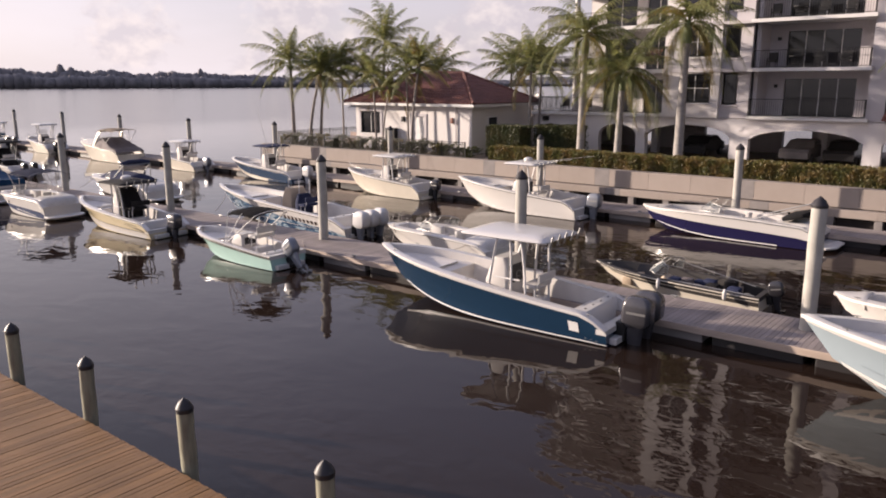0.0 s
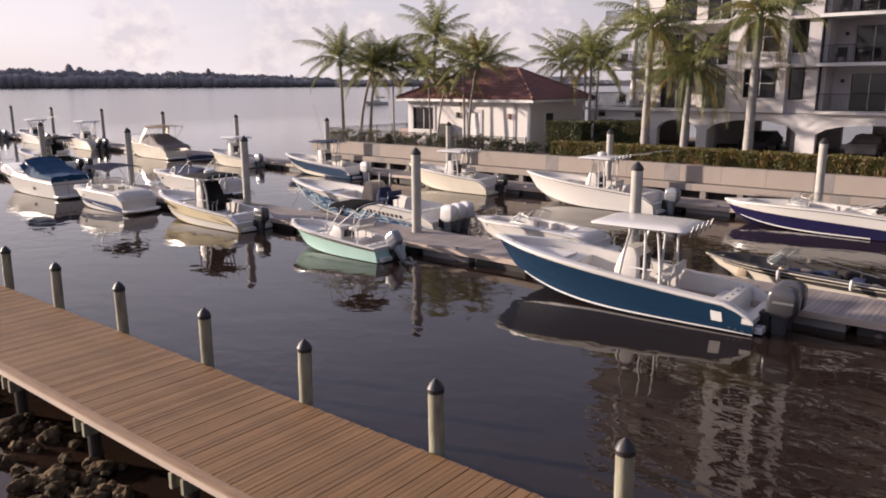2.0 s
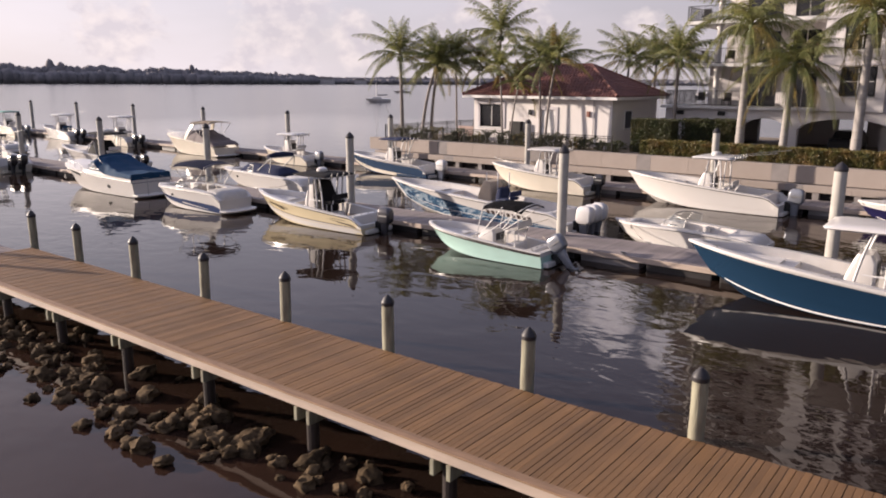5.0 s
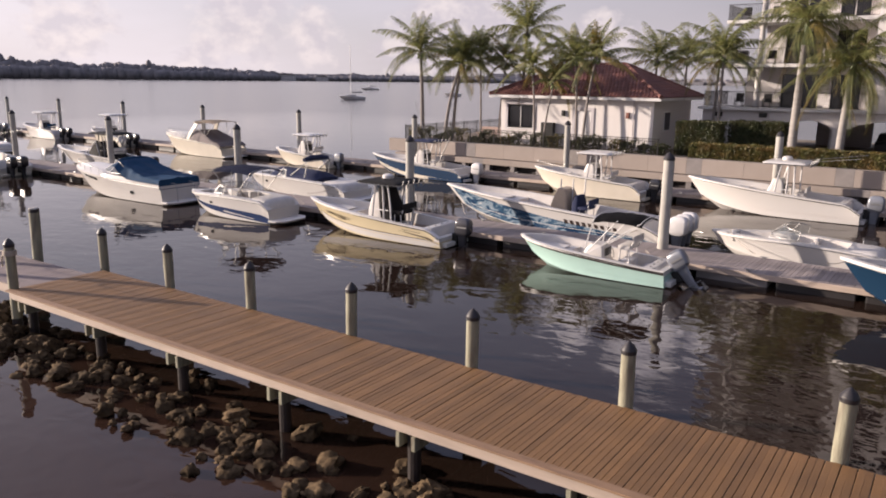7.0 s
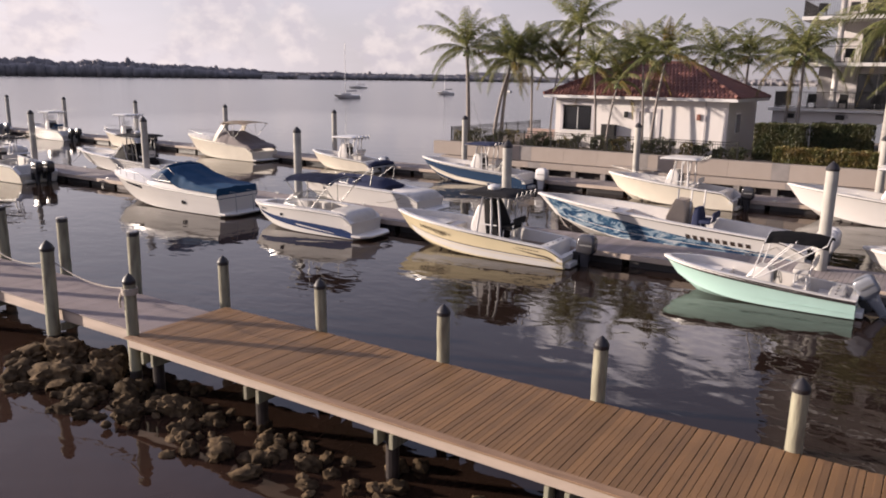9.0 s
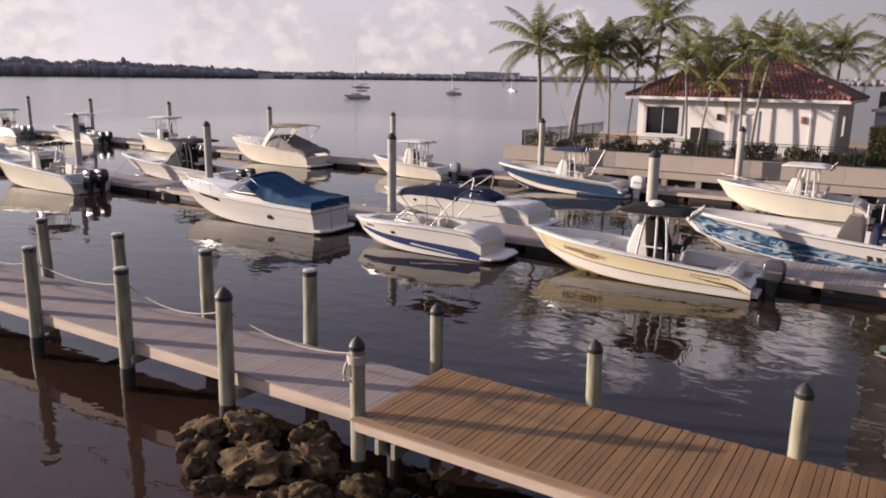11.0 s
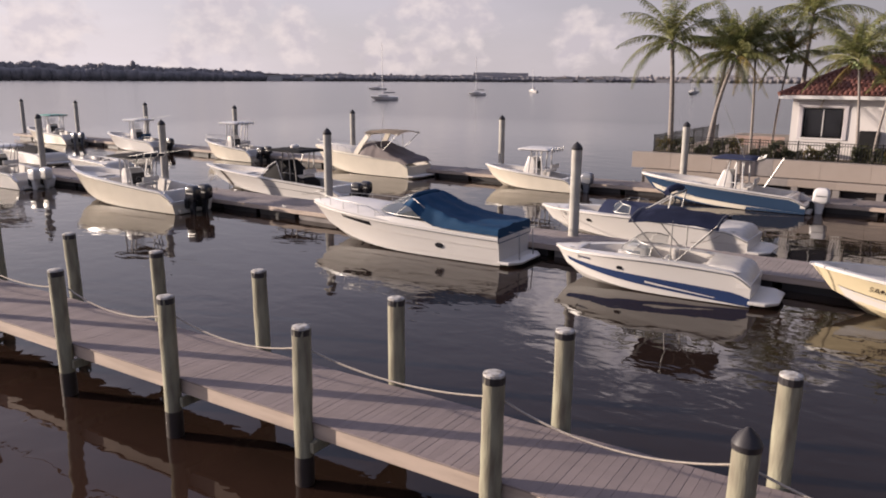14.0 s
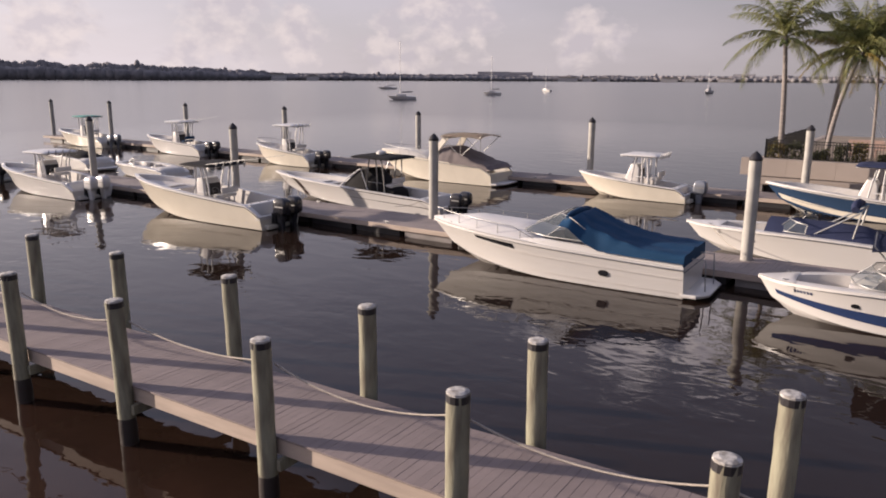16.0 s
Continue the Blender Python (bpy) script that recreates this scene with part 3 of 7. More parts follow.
pile(-35.4, 5.12, 2.2, 0.125, PILE_WOOD, "cone", group="piles along the grey dock", label="timber pile with a pale pointed cap at the dock's corner")
for x, y in ((-4.95, 21.3), (-14.5, 21.5), (-24.5, 21.15), (-36.75, 21.1), (-49.0, 21.0), (-62.0, 21.0), (-74.4, 20.6), (-86.5, 19.9)):
    pile(x, y, 3.9, 0.2, CONCRETE_PILE, "cone", group="tall piles of the floating dock", label="tall pale concrete pile with a black cap through the floating dock")
for x, y in ((-1, 38.2), (-12.7, 38.0), (-24.4, 38.1), (-37.9, 39.3), (-50.3, 38.6), (-62.5, 38.3), (-76.2, 38.8), (-90.4, 39.2), (-103, 38.8), (-114.5, 38.3), (-123.5, 37.2)):
    pile(x, y, 3.9, 0.2, CONCRETE_PILE, "cone", group="tall piles of the far dock", label="tall pale concrete pile with a black cap along the far dock")

# ---- seawall ----


def seawall():
    bm = bmesh.new()
    box(bm, WALL_X, 120, WALL_Y + 0.3, WALL_Y + 0.9, -3.0, 1.0)
    box(bm, WALL_X, WALL_X + 0.6, WALL_Y + 0.9, 64.2, -3.0, LAND_Z)
    wall = setting("seawall", bm, STONE_WALL, "pale concrete seawall in two stepped courses")
    for course, (z0, z1, y0, y1, w, off) in enumerate(((1.12, LAND_Z + 0.08, WALL_Y, WALL_Y + 0.6, 2.45, 0.0), (0.68, 1.07, WALL_Y - 0.35, WALL_Y + 0.3, 2.45, 0.9))):
        for dark in (False, True):
            bm = bmesh.new()
            box(bm, 0.003, (0.95 if dark else w) - 0.003, y0, y1, z0, z1, 0.008)
            me = bpy.data.meshes.new("stone")
            bm.to_mesh(me)
            bm.free()
            me.materials.append(STONE_DARK if dark else STONE_WALL)
            x, k = WALL_X - 0.6 + off, 0
            while x < 40:
                is_dark = k % 4 == 3
                if is_dark == dark:
                    piece("stone", me, wall, pose(x, 0, 0))
                x += 0.95 if is_dark else w
                k += 1
    # dark sheet that stands in for the shade under the lower course
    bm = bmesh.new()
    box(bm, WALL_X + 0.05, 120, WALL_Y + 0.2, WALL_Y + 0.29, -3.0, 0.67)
    part("recess", bm, WET_SHADE_DARK, wall, "dark sheet below the wall, standing in for the recess's shade")
    # piles that carry the seawall's lower course
    for k in range(44):
        bm = bmesh.new()
        box(bm, WALL_X + 0.4 + 2.1 * k, WALL_X + 0.75 + 2.1 * k, WALL_Y - 0.3, WALL_Y + 0.1, -2.5, 0.68, 0.02)
        part("post", bm, STONE_DARK, wall)


seawall()

# ---- floating docks ----


def plank_mesh(w, length, t, mat, z=0.0):
    bm = bmesh.new()
    box(bm, -w / 2, w / 2, 0, length, z - t, z, 0.006)
    me = bpy.data.meshes.new("plank")
    bm.to_mesh(me)
    bm.free()
    me.materials.append(mat)
    return me


def floating_dock(name, ax, ay, bx, by, width, z, planks, label):
    length = math.hypot(bx - ax, by - ay)
    turn = math.degrees(math.atan2(by - ay, bx - ax))
    m = pose(ax, ay, 0, 0, 0, turn)
    root = tagged(new(name), label, "dock", kind="structure")
    root.matrix_basis = m
    bm = bmesh.new()
    for y in (0.0, width - 0.09):
        box(bm, 0, length, y, y + 0.09, z - 0.2, z - 0.005, 0.01)
    part("edge_beam", bm, FASCIA, root, "pale weathered timber edge beam")
    k, x = 0, 0.15
    while x + 1.5 < length:
        w = 2.35
        bm = bmesh.new()
        box(bm, x, min(x + w, length - 0.1), 0.12, width - 0.12, -0.45, z - 0.2, 0.04)
        part("float", bm, FLOAT_BLACK if k % 5 else STONE_DARK, root, "black plastic float")
        x += 2.62
        k += 1
    pitch = 0.147
    me = plank_mesh(0.14, width - 0.02, 0.03, DOCK_PLANK, z)
    total = int(length / pitch)
    for k in range(min(total, planks)):
        piece("plank", me, root, pose((k + 0.5) * pitch, 0.01, 0.0))
    if total > planks:
        bm = bmesh.new()
        for k in range(planks, total):
            x = (k + 0.5) * pitch
            box(bm, x - 0.07, x + 0.07, 0.01, width - 0.01, z - 0.03, z + 0.002 * (k % 3))
        tagged(part("planking", bm, DOCK_PLANK, root), kind="stuff")
    n = int(length / 6)
    for k in range(n):
        for y in (0.18, width - 0.18):
            bm = bmesh.new()
            x = 3 + 6 * k
            tube(bm, [(x - 0.13, y, z + 0.07), (x + 0.13, y, z + 0.07)], 0.018)
            box(bm, x - 0.06, x + 0.06, y - 0.03, y + 0.03, z, z + 0.06)
            part("cleat", bm, STEEL, root, "steel mooring cleat")
    return root


floating_dock("middle_dock", 6.0, 22.4, -95.0, 20.9, 2.6, 0.46, 290, "long floating dock with weathered planks on black floats")
floating_dock("far_dock", 10.0, 38.6, -122.0, 37.6, 2.4, 0.46, 200, "floating dock along the seawall with weathered planks")

# ---- near dock ----


def near_dock():
    z = 1.15
    dock = tagged(new("brown_dock"), "brown timber dock with cross-laid boards and a pale edge", "dock", kind="structure")
    dock.matrix_basis = pose(-35, 2.28, 0, 0, 0, 1.4) @ pose(35, -2.5, 0)
    me = plank_mesh(0.1025, 2.6, 0.04, WOOD, z)
    for k in range(300):
        x = -34.98 + 0.1085 * k
        piece("board", me, dock, pose(x, 2.52 + 0.008 * math.sin(k * 2.3), 0.003 * math.sin(k * 1.7), 0, 0, 0.12 * math.sin(k * 3.1)))
    bm = bmesh.new()
    for k in range(300, 350):
        x = -34.98 + 0.1085 * k
        box(bm, x - 0.05, x + 0.05, 2.52, 5.12, z - 0.04, z)
    tagged(part("boarding", bm, WOOD, dock), kind="stuff")
    for y, h in ((2.5, 0.2), (5.06, 0.2)):
        bm = bmesh.new()
        box(bm, -35.06, 3, y, y + 0.05, z - 0.04 - h, z - 0.045, 0.008)
        part("fascia", bm, FASCIA, dock, "pale weathered edge board")
    bm = bmesh.new()
    box(bm, -35.06, 3, 2.40, 2.585, z - 0.022, z + 0.012, 0.008)
    part("edge_cap", bm, EDGE_WOOD, dock, "worn brown edge board")
    for k in range(13):
        x = -34.4 + 3.1 * k
        for dx in (-0.16, 0.16):
            bm = bmesh.new()
            box(bm, x + dx - 0.04, x + dx + 0.04, 2.46, 5.1, z - 0.5, z - 0.24, 0.01)
            part("cross_beam", bm, PILE_WOOD, dock)
        bm = bmesh.new()
        lathe(bm, [(0.12, -2.6), (0.115, z - 0.05)], 12, pose(x, 2.72, 0))
        part("support_pile", bm, WET_SHADE_DARK, dock, "dark support pile")
    z = 1.1
    dock = tagged(new("grey_dock"), "grey composite dock with pale timber side beams", "dock", kind="structure")
    dock.matrix_basis = pose(-38, 2.56, 0, 0, 0, 2.19) @ pose(38, -2.5, 0)
    me = plank_mesh(0.1436, 1.85, 0.035, GREY_DECK, z)
    for k in range(300):
        x = -35.12 - 0.1445 * k
        piece("board", me, dock, pose(x, 2.5, 0.002 * math.sin(k * 1.3)))
    bm = bmesh.new()
    for k in range(300, 420):
        x = -35.12 - 0.1445 * k
        box(bm, x - 0.07, x + 0.07, 2.5, 4.35, z - 0.035, z)
    tagged(part("boarding", bm, GREY_DECK, dock), kind="stuff")
    for y in (2.53, 4.25):
        bm = bmesh.new()
        box(bm, -96, -35.1, y, y + 0.07, z - 0.3, z - 0.04, 0.008)
        part("side_beam", bm, FASCIA, dock, "pale timber side beam")
    for x, _ in GREY_NEAR:
        bm = bmesh.new()
        box(bm, x + 0.16, x + 0.24, 2.4, 4.5, z - 0.5, z - 0.32, 0.01)
        part("cross_beam", bm, PILE_WOOD, dock)


near_dock()


def ropes():
    ends = [(-35.09, 2.42, 2.14)] + [(x, y, 2.26) for x, y in GREY_NEAR[:12]]
    for k, (a, b) in enumerate(zip(ends, ends[1:])):
        bm = bmesh.new()
        mid = ((a[0] + b[0]) / 2, (a[1] + b[1]) / 2 + 0.16, (a[2] + b[2]) / 2 - 0.42 - 0.1 * math.sin(k * 2.1))
        tube(bm, bez((a[0] - 0.12, a[1] + 0.12, a[2]), mid, (b[0] + 0.12, b[1] + 0.12, b[2]), 14), 0.015, 6)
        tagged(part("rope", bm, ROPE, None, "pale sagging rope tied between the dock's piles", 60), category="rope", group="ropes along the grey dock")
    for x, y in ((-35.09, 2.42),):
        bm = bmesh.new()
        for q in range(4):
            tube(bm, [(x + 0.15 * math.cos(2 * math.pi * j / 14), y + 0.15 * math.sin(2 * math.pi * j / 14), 2.06 + 0.035 * q) for j in range(14)], 0.022, 6, closed=True)
        tube(bm, bez((x - 0.1, y - 0.13, 2.08), (x - 0.17, y - 0.17, 1.9), (x - 0.14, y - 0.15, 1.75), 6), 0.025, 6)
        tagged(part("rope", bm, ROPE, None, "pale rope knotted round the corner pile", 60), category="rope")


ropes()

# ---- rocks ----


def rock(x, y, z, s, seed):
    bm = bmesh.new()
    bmesh.ops.create_icosphere(bm, subdivisions=4 if s > 0.26 else 3, radius=1)
    off = Vector((seed * 3.1, seed * 1.7, seed * 0.9))
    rnd = random.Random(seed)
    sc = Vector((s * rnd.uniform(0.8, 1.3), s * rnd.uniform(0.75, 1.1), s * rnd.uniform(0.55, 0.9)))
    for v in bm.verts:
        d = 1 + 0.45 * noise.noise(v.co * 1.3 + off) + 0.3 * noise.noise(v.co * 2.8 + off) + 0.30 * (0.3 - abs(noise.noise(v.co * 3.6 + off))) + 0.20 * (0.25 - abs(noise.noise(v.co * 8 + off))) + 0.08 * noise.noise(v.co * 15 + off)
        v.co = Vector((v.co.x * sc.x, v.co.y * sc.y, v.co.z * sc.z)) * d
    ob = part("rock", bm, ROCK, None, "rough pitted limestone rock beside the dock", 48)
    ob.matrix_basis = pose(x, y, z, rnd.uniform(-20, 20), rnd.uniform(-20, 20), rnd.uniform(0, 360))
    tagged(ob, category="rock", group="rocks below the dock")


rnd = random.Random(11)
for k in range(260):
    x = -12.5 - 23.5 * rnd.random()
    y = 1.95 + 0.02 * (x + 25) + rnd.gauss(0, 0.5) - 0.25 * math.sin(x * 0.45)
    s = rnd.choice((0.09, 0.11, 0.13, 0.15, 0.18, 0.22))
    rock(x, y, rnd.uniform(-0.02, 0.1) + (0.1 if s > 0.22 else 0), s, k)
for k, (x, y, z, s) in enumerate(((-38.3, 1.75, 0.2, 0.62), (-37.4, 2.2, 0.4, 0.55), (-36.5, 1.5, 0.25, 0.6), (-35.7, 2.1, 0.3, 0.5), (-37.4, 1.1, 0.1, 0.5), (-36.3, 2.6, 0.3, 0.55), (-35.3, 1.4, 0.15, 0.45), (-34.6, 2.0, 0.15, 0.5), (-36.8, 0.9, 0.0, 0.45), (-35.2, 0.9, 0.0, 0.5), (-33.9, 1.5, 0.1, 0.45), (-33.2, 2.2, 0.1, 0.5), (-34.4, 1.1, 0.0, 0.35), (-37.9, 1.4, 0.0, 0.35), (-15.6, 2.1, 0.2, 0.42), (-20.0, 2.3, 0.2, 0.4))):
    rock(x, y, z - 0.12, s * 0.8, 300 + k)

# ---- boats ----


class Hull:
    """Lines of a boat: x from the stern (0) to the bow (L), z from the waterline."""

    def __init__(self, L, B, fb, fs, blunt=2.6, flare=0.9, rake=0.085, hump=0.0, tuck=0.0):
        self.L, self.B, self.fb, self.fs, self.blunt, self.flare, self.rake, self.hump, self.tuck = L, B, fb, fs, blunt, flare, rake, hump, tuck

    def half(self, s):
        return self.B / 2 * ((0.92 + 0.08 * s / 0.4) if s < 0.4 else max(0.0, 1 - ((s - 0.4) / 0.6) ** self.blunt))

    def sheer(self, s):
        drop = self.tuck * max(0.0, 1 - s / 0.085) ** 1.4
        return self.fs + (self.fb - self.fs) * (1.3 * s - 0.3 * s ** 3) ** 1.35 + self.hump * math.sin(math.pi * min(1, s * 1.1)) - drop

    def at(self, s, u, side=1, out=0.0):
        L, fb = self.L, self.fb
        ys, zs = self.half(s), self.sheer(s)
        up = max(0.0, (s - 0.4) / 0.6)
        yc, zc = ys * (0.88 - 0.36 * s * s), 0.03 + fb * 0.40 * up ** 2.6
        zk = -0.32 + (0.32 + fb * 0.28) * max(0.0, (s - 0.70) / 0.30) ** 2.4
        xk, xc, xs = s * L * (1 - 1.6 * self.rake), s * L * (1 - self.rake), s * L
        if u < 0.3:
            t = u / 0.3
            p = (xk + t * (xc - xk), t * yc, zk + t * (zc - zk))
        else:
            t = (u - 0.3) / 0.7
            ty = t ** (1 + self.flare * s)
            p = (xc + t * (xs - xc), yc + ty * (ys - yc), zc + t * (zs - zc))
        return Vector((p[0], side * (p[1] + out), p[2]))

    def half_at(self, x, z):
        """The skin's half-width at the place x and the height z."""
        best = 0.0
        for k in range(61):
            s = min(1.0, x / self.L + 0.18 * k / 60)
            lo = None
            for u in LEVELS[2:]:
                p = self.at(s, u)
                if lo is not None and lo.z <= z <= p.z:
                    t = (z - lo.z) / max(1e-6, p.z - lo.z)
                    q = lo.lerp(p, t)
                    if abs(q.x - x) < 0.06 * self.L / 4:
                        best = max(best, q.y)
                lo = p
        return best

    def inner(self, s, g, side=1):
        """The gunwale's inner edge, g metres in."""
        y = max(0.0, self.half(s) - g)
        return Vector((min(s * self.L, self.L - 1.5 * g), side * y, self.sheer(s)))


STATIONS = [0, 0.02, 0.04, 0.06, 0.085, 0.12, 0.16, 0.25, 0.34, 0.42, 0.5, 0.57, 0.64, 0.7, 0.76, 0.81, 0.86, 0.9, 0.93, 0.96, 0.98, 1.0]
LEVELS = [0, 0.15, 0.3, 0.33, 0.42, 0.52, 0.62, 0.72, 0.82, 0.91, 1.0]


def hull_shell(root, h, mat, label="", low=None):
    """Topsides (and bottom) as one skin with a transom."""
    bm = bmesh.new()
    rows = []
    for s in STATIONS:
        row = [h.at(s, u, 1) for u in LEVELS[::-1]] + [h.at(s, u, -1) for u in LEVELS[1:]]
        rows.append(row)
    loft(bm, rows, cap=False, closed=False)
    bm.faces.new([bm.verts.new(p) for p in rows[0]][::-1])
    bmesh.ops.remove_doubles(bm, verts=bm.verts, dist=0.002)
    bmesh.ops.recalc_face_normals(bm, faces=bm.faces)
    return part("hull", bm, mat, root, label, 35)


def hull_band(root, h, u0, u1, s0, s1, mat, name="stripe", label="", u2=None, u3=None, sides=(1, -1), out=0.006):
    """A painted band on the topsides; u2, u3: its edges at s1."""
    bm = bmesh.new()
    n = 22
    for side in sides:
        ring = []
        for k in range(n + 1):
            t = k / n
            s = s0 + (s1 - s0) * t
            a, b = u0 + ((u0 if u2 is None else u2) - u0) * t, u1 + ((u1 if u3 is None else u3) - u1) * t
            ring.append([h.at(s, a + (b - a) * q / 3, side, out) for q in range(4)])
        loft(bm, ring, cap=False, closed=False)
    bmesh.ops.recalc_face_normals(bm, faces=bm.faces)
    return part(name, bm, mat, root, label, 35)


def gunwale(root, h, g, mat, rail=CAP_BLACK, liner=GEL_LINER, sole=0.28, s_deck=0.66, deck_drop=0.22, s_max=1.0):
    """Gunwale cap, rub rail, and the liner with its sole and raised fore deck."""
    bm = bmesh.new()
    for side in (1, -1):
        rows = []
        for s in STATIONS:
            o, i, z = h.at(s, 1.0, side, 0.015), h.inner(s, g, side), h.sheer(s)
            rows.append([o + Vector((0, 0, -0.07)), o + Vector((0, 0, 0.01)), (o + i) / 2 + Vector((0, 0, 0.035)), i + Vector((0, 0, 0.02)), i + Vector((0, 0, -0.05))])
        loft(bm, rows, cap=False, closed=False)
    box(bm, -0.02, g + 0.02, -h.half(0) + 0.02, h.half(0) - 0.02, h.sheer(0) - 0.12, h.sheer(0) + 0.03)
    bmesh.ops.recalc_face_normals(bm, faces=bm.faces)
    part("gunwale", bm, mat, root, smooth=40)
    bm = bmesh.new()
    for side in (1, -1):
        tube(bm, [h.at(s, 0.955, side, 0.02) for s in STATIONS], 0.022, 6)
    part("rub_rail", bm, rail, root, "dark rub rail" if rail is CAP_BLACK else "")
    bm = bmesh.new()
    rows = []
    for s in STATIONS:
        a, b = h.inner(s, g, 1), h.inner(s, g, -1)
        z = sole if s < s_deck else h.sheer(s) - deck_drop
        w = min(a.y * 0.97, max(0.0, h.half_at(a.x, z) - 0.06))
        rows.append([a, (a.x, w, z), (a.x, w * 0.4, z + 0.01), (a.x, -w * 0.4, z + 0.01), (b.x, -w, z), b])
        if s < s_deck <= STATIONS[STATIONS.index(s) + 1]:
            z2 = h.sheer(s) - deck_drop
            w = min(a.y * 0.97, max(0.0, h.half_at(a.x, z2) - 0.06))
            rows.append([a, (a.x + 0.01, w, z2), (a.x + 0.01, w * 0.4, z2), (a.x + 0.01, -w * 0.4, z2), (b.x + 0.01, -w, z2), b])
    loft(bm, rows, cap=False, closed=False)
    bm.faces.new([bm.verts.new((p[0] + g, p[1], p[2])) for p in (rows[0][0], rows[0][1], rows[0][4], rows[0][5])])
    part("liner", bm, liner, root, "off-white moulded cockpit liner", 30)


def foredeck(root, h, s0, mat, crown=0.12, name="foredeck", s1=1.0, label="", g=0.0):
    bm = bmesh.new()
    rows = []
    for k in range(15):
        s = s0 + (s1 - s0) * k / 14
        w = max(0.0, h.half(s) - g)
        rise = crown * min(1, (1 - s) / 0.25 + 0.15) * min(1, k / 2 + 0.3)
        rows.append([(s * h.L, w * q / 6, h.sheer(s) + 0.03 + rise * (1 - (q / 6) ** 2)) for q in range(-6, 7)])
    loft(bm, rows, cap=False, closed=False)
    lo = [bm.verts.new((p[0], p[1], p[2] - 0.3 if abs(i - 6) < 6 else p[2])) for i, p in enumerate(rows[0])]
    up = [bm.verts.new(p) for p in rows[0]]
    for k in range(12):
        bm.faces.new((up[k], up[k + 1], lo[k + 1], lo[k]))
    bmesh.ops.remove_doubles(bm, verts=bm.verts, dist=0.003)
    return part(name, bm, mat, root, label, 40)


def outboard(root, x, y, z, mat, tilt=0.0, size=1.0, cover=None):
    """An outboard motor hung on the transom at x, y; z: the transom's top."""
    m = pose(x, y, z) @ pose(0, 0, 0, 0, tilt, 0) @ Matrix.Diagonal((size, size, size, 1))
    bm = bmesh.new()
    rings = []
    for zz, x0, x1, w in ((0.0, -0.58, -0.12, 0.16), (0.07, -0.66, -0.06, 0.19), (0.12, -0.69, -0.05, 0.205), (0.45, -0.70, -0.07, 0.205), (0.56, -0.67, -0.1, 0.185), (0.63, -0.58, -0.18, 0.13), (0.65, -0.5, -0.26, 0.07)):
        rings.append([m @ Vector(p) for p in rounded(x0, x1, -w, w, min(w * 0.8, 0.1), zz, 4)])
    loft(bm, rings)
    if cover:
        for v in bm.verts:
            v.co += 0.03 * noise.noise_vector(v.co * 4)
    motor = part("outboard_motor", bm, cover or mat, root, "cloth-covered outboard motor" if cover else "outboard motor with a moulded cowling", 45)
    bm = bmesh.new()
    loft(bm, [[m @ Vector(p) for p in rounded(x0, x1, -w, w, w * 0.8, zz, 3)] for zz, x0, x1, w in ((0.03, -0.55, -0.14, 0.12), (-0.3, -0.48, -0.16, 0.09), (-0.62, -0.45, -0.2, 0.05), (-0.85, -0.5, -0.16, 0.045))])
    box(bm, -0.62, -0.1, -0.13, 0.13, -0.64, -0.62, 0, m)
    loft(bm, [[m @ Vector((xx, r * math.cos(a), -0.87 + r * math.sin(a))) for a in (2 * math.pi * k / 10 for k in range(10))] for xx, r in ((-0.62, 0.03), (-0.5, 0.075), (-0.2, 0.075), (-0.08, 0.02))])
    part("lower_unit", bm, mat if not cover else MOTOR_GREY, motor, smooth=45)
    bm = bmesh.new()
    box(bm, -0.16, 0.06, -0.13, 0.13, -0.35, 0.06, 0.02, m)
    part("transom_bracket", bm, BLACK_METAL, motor)
    bm = bmesh.new()
    for k in range(3):
        box(bm, -0.68, -0.64, -0.05, 0.05, 0.03, 0.18, 0, m @ Matrix.Translation((0, 0, -0.87)) @ pose(0, 0, 0, 120 * k, 0, 0))
    part("propeller", bm, STEEL, motor)
    if not cover:
        for s in (-1, 1):
            bm = bmesh.new()
            box(bm, -0.62, -0.2, s * 0.222 - 0.004, s * 0.222 + 0.004, 0.3, 0.35, 0, m)
            part("decal", bm, STEEL, motor)
    return motor


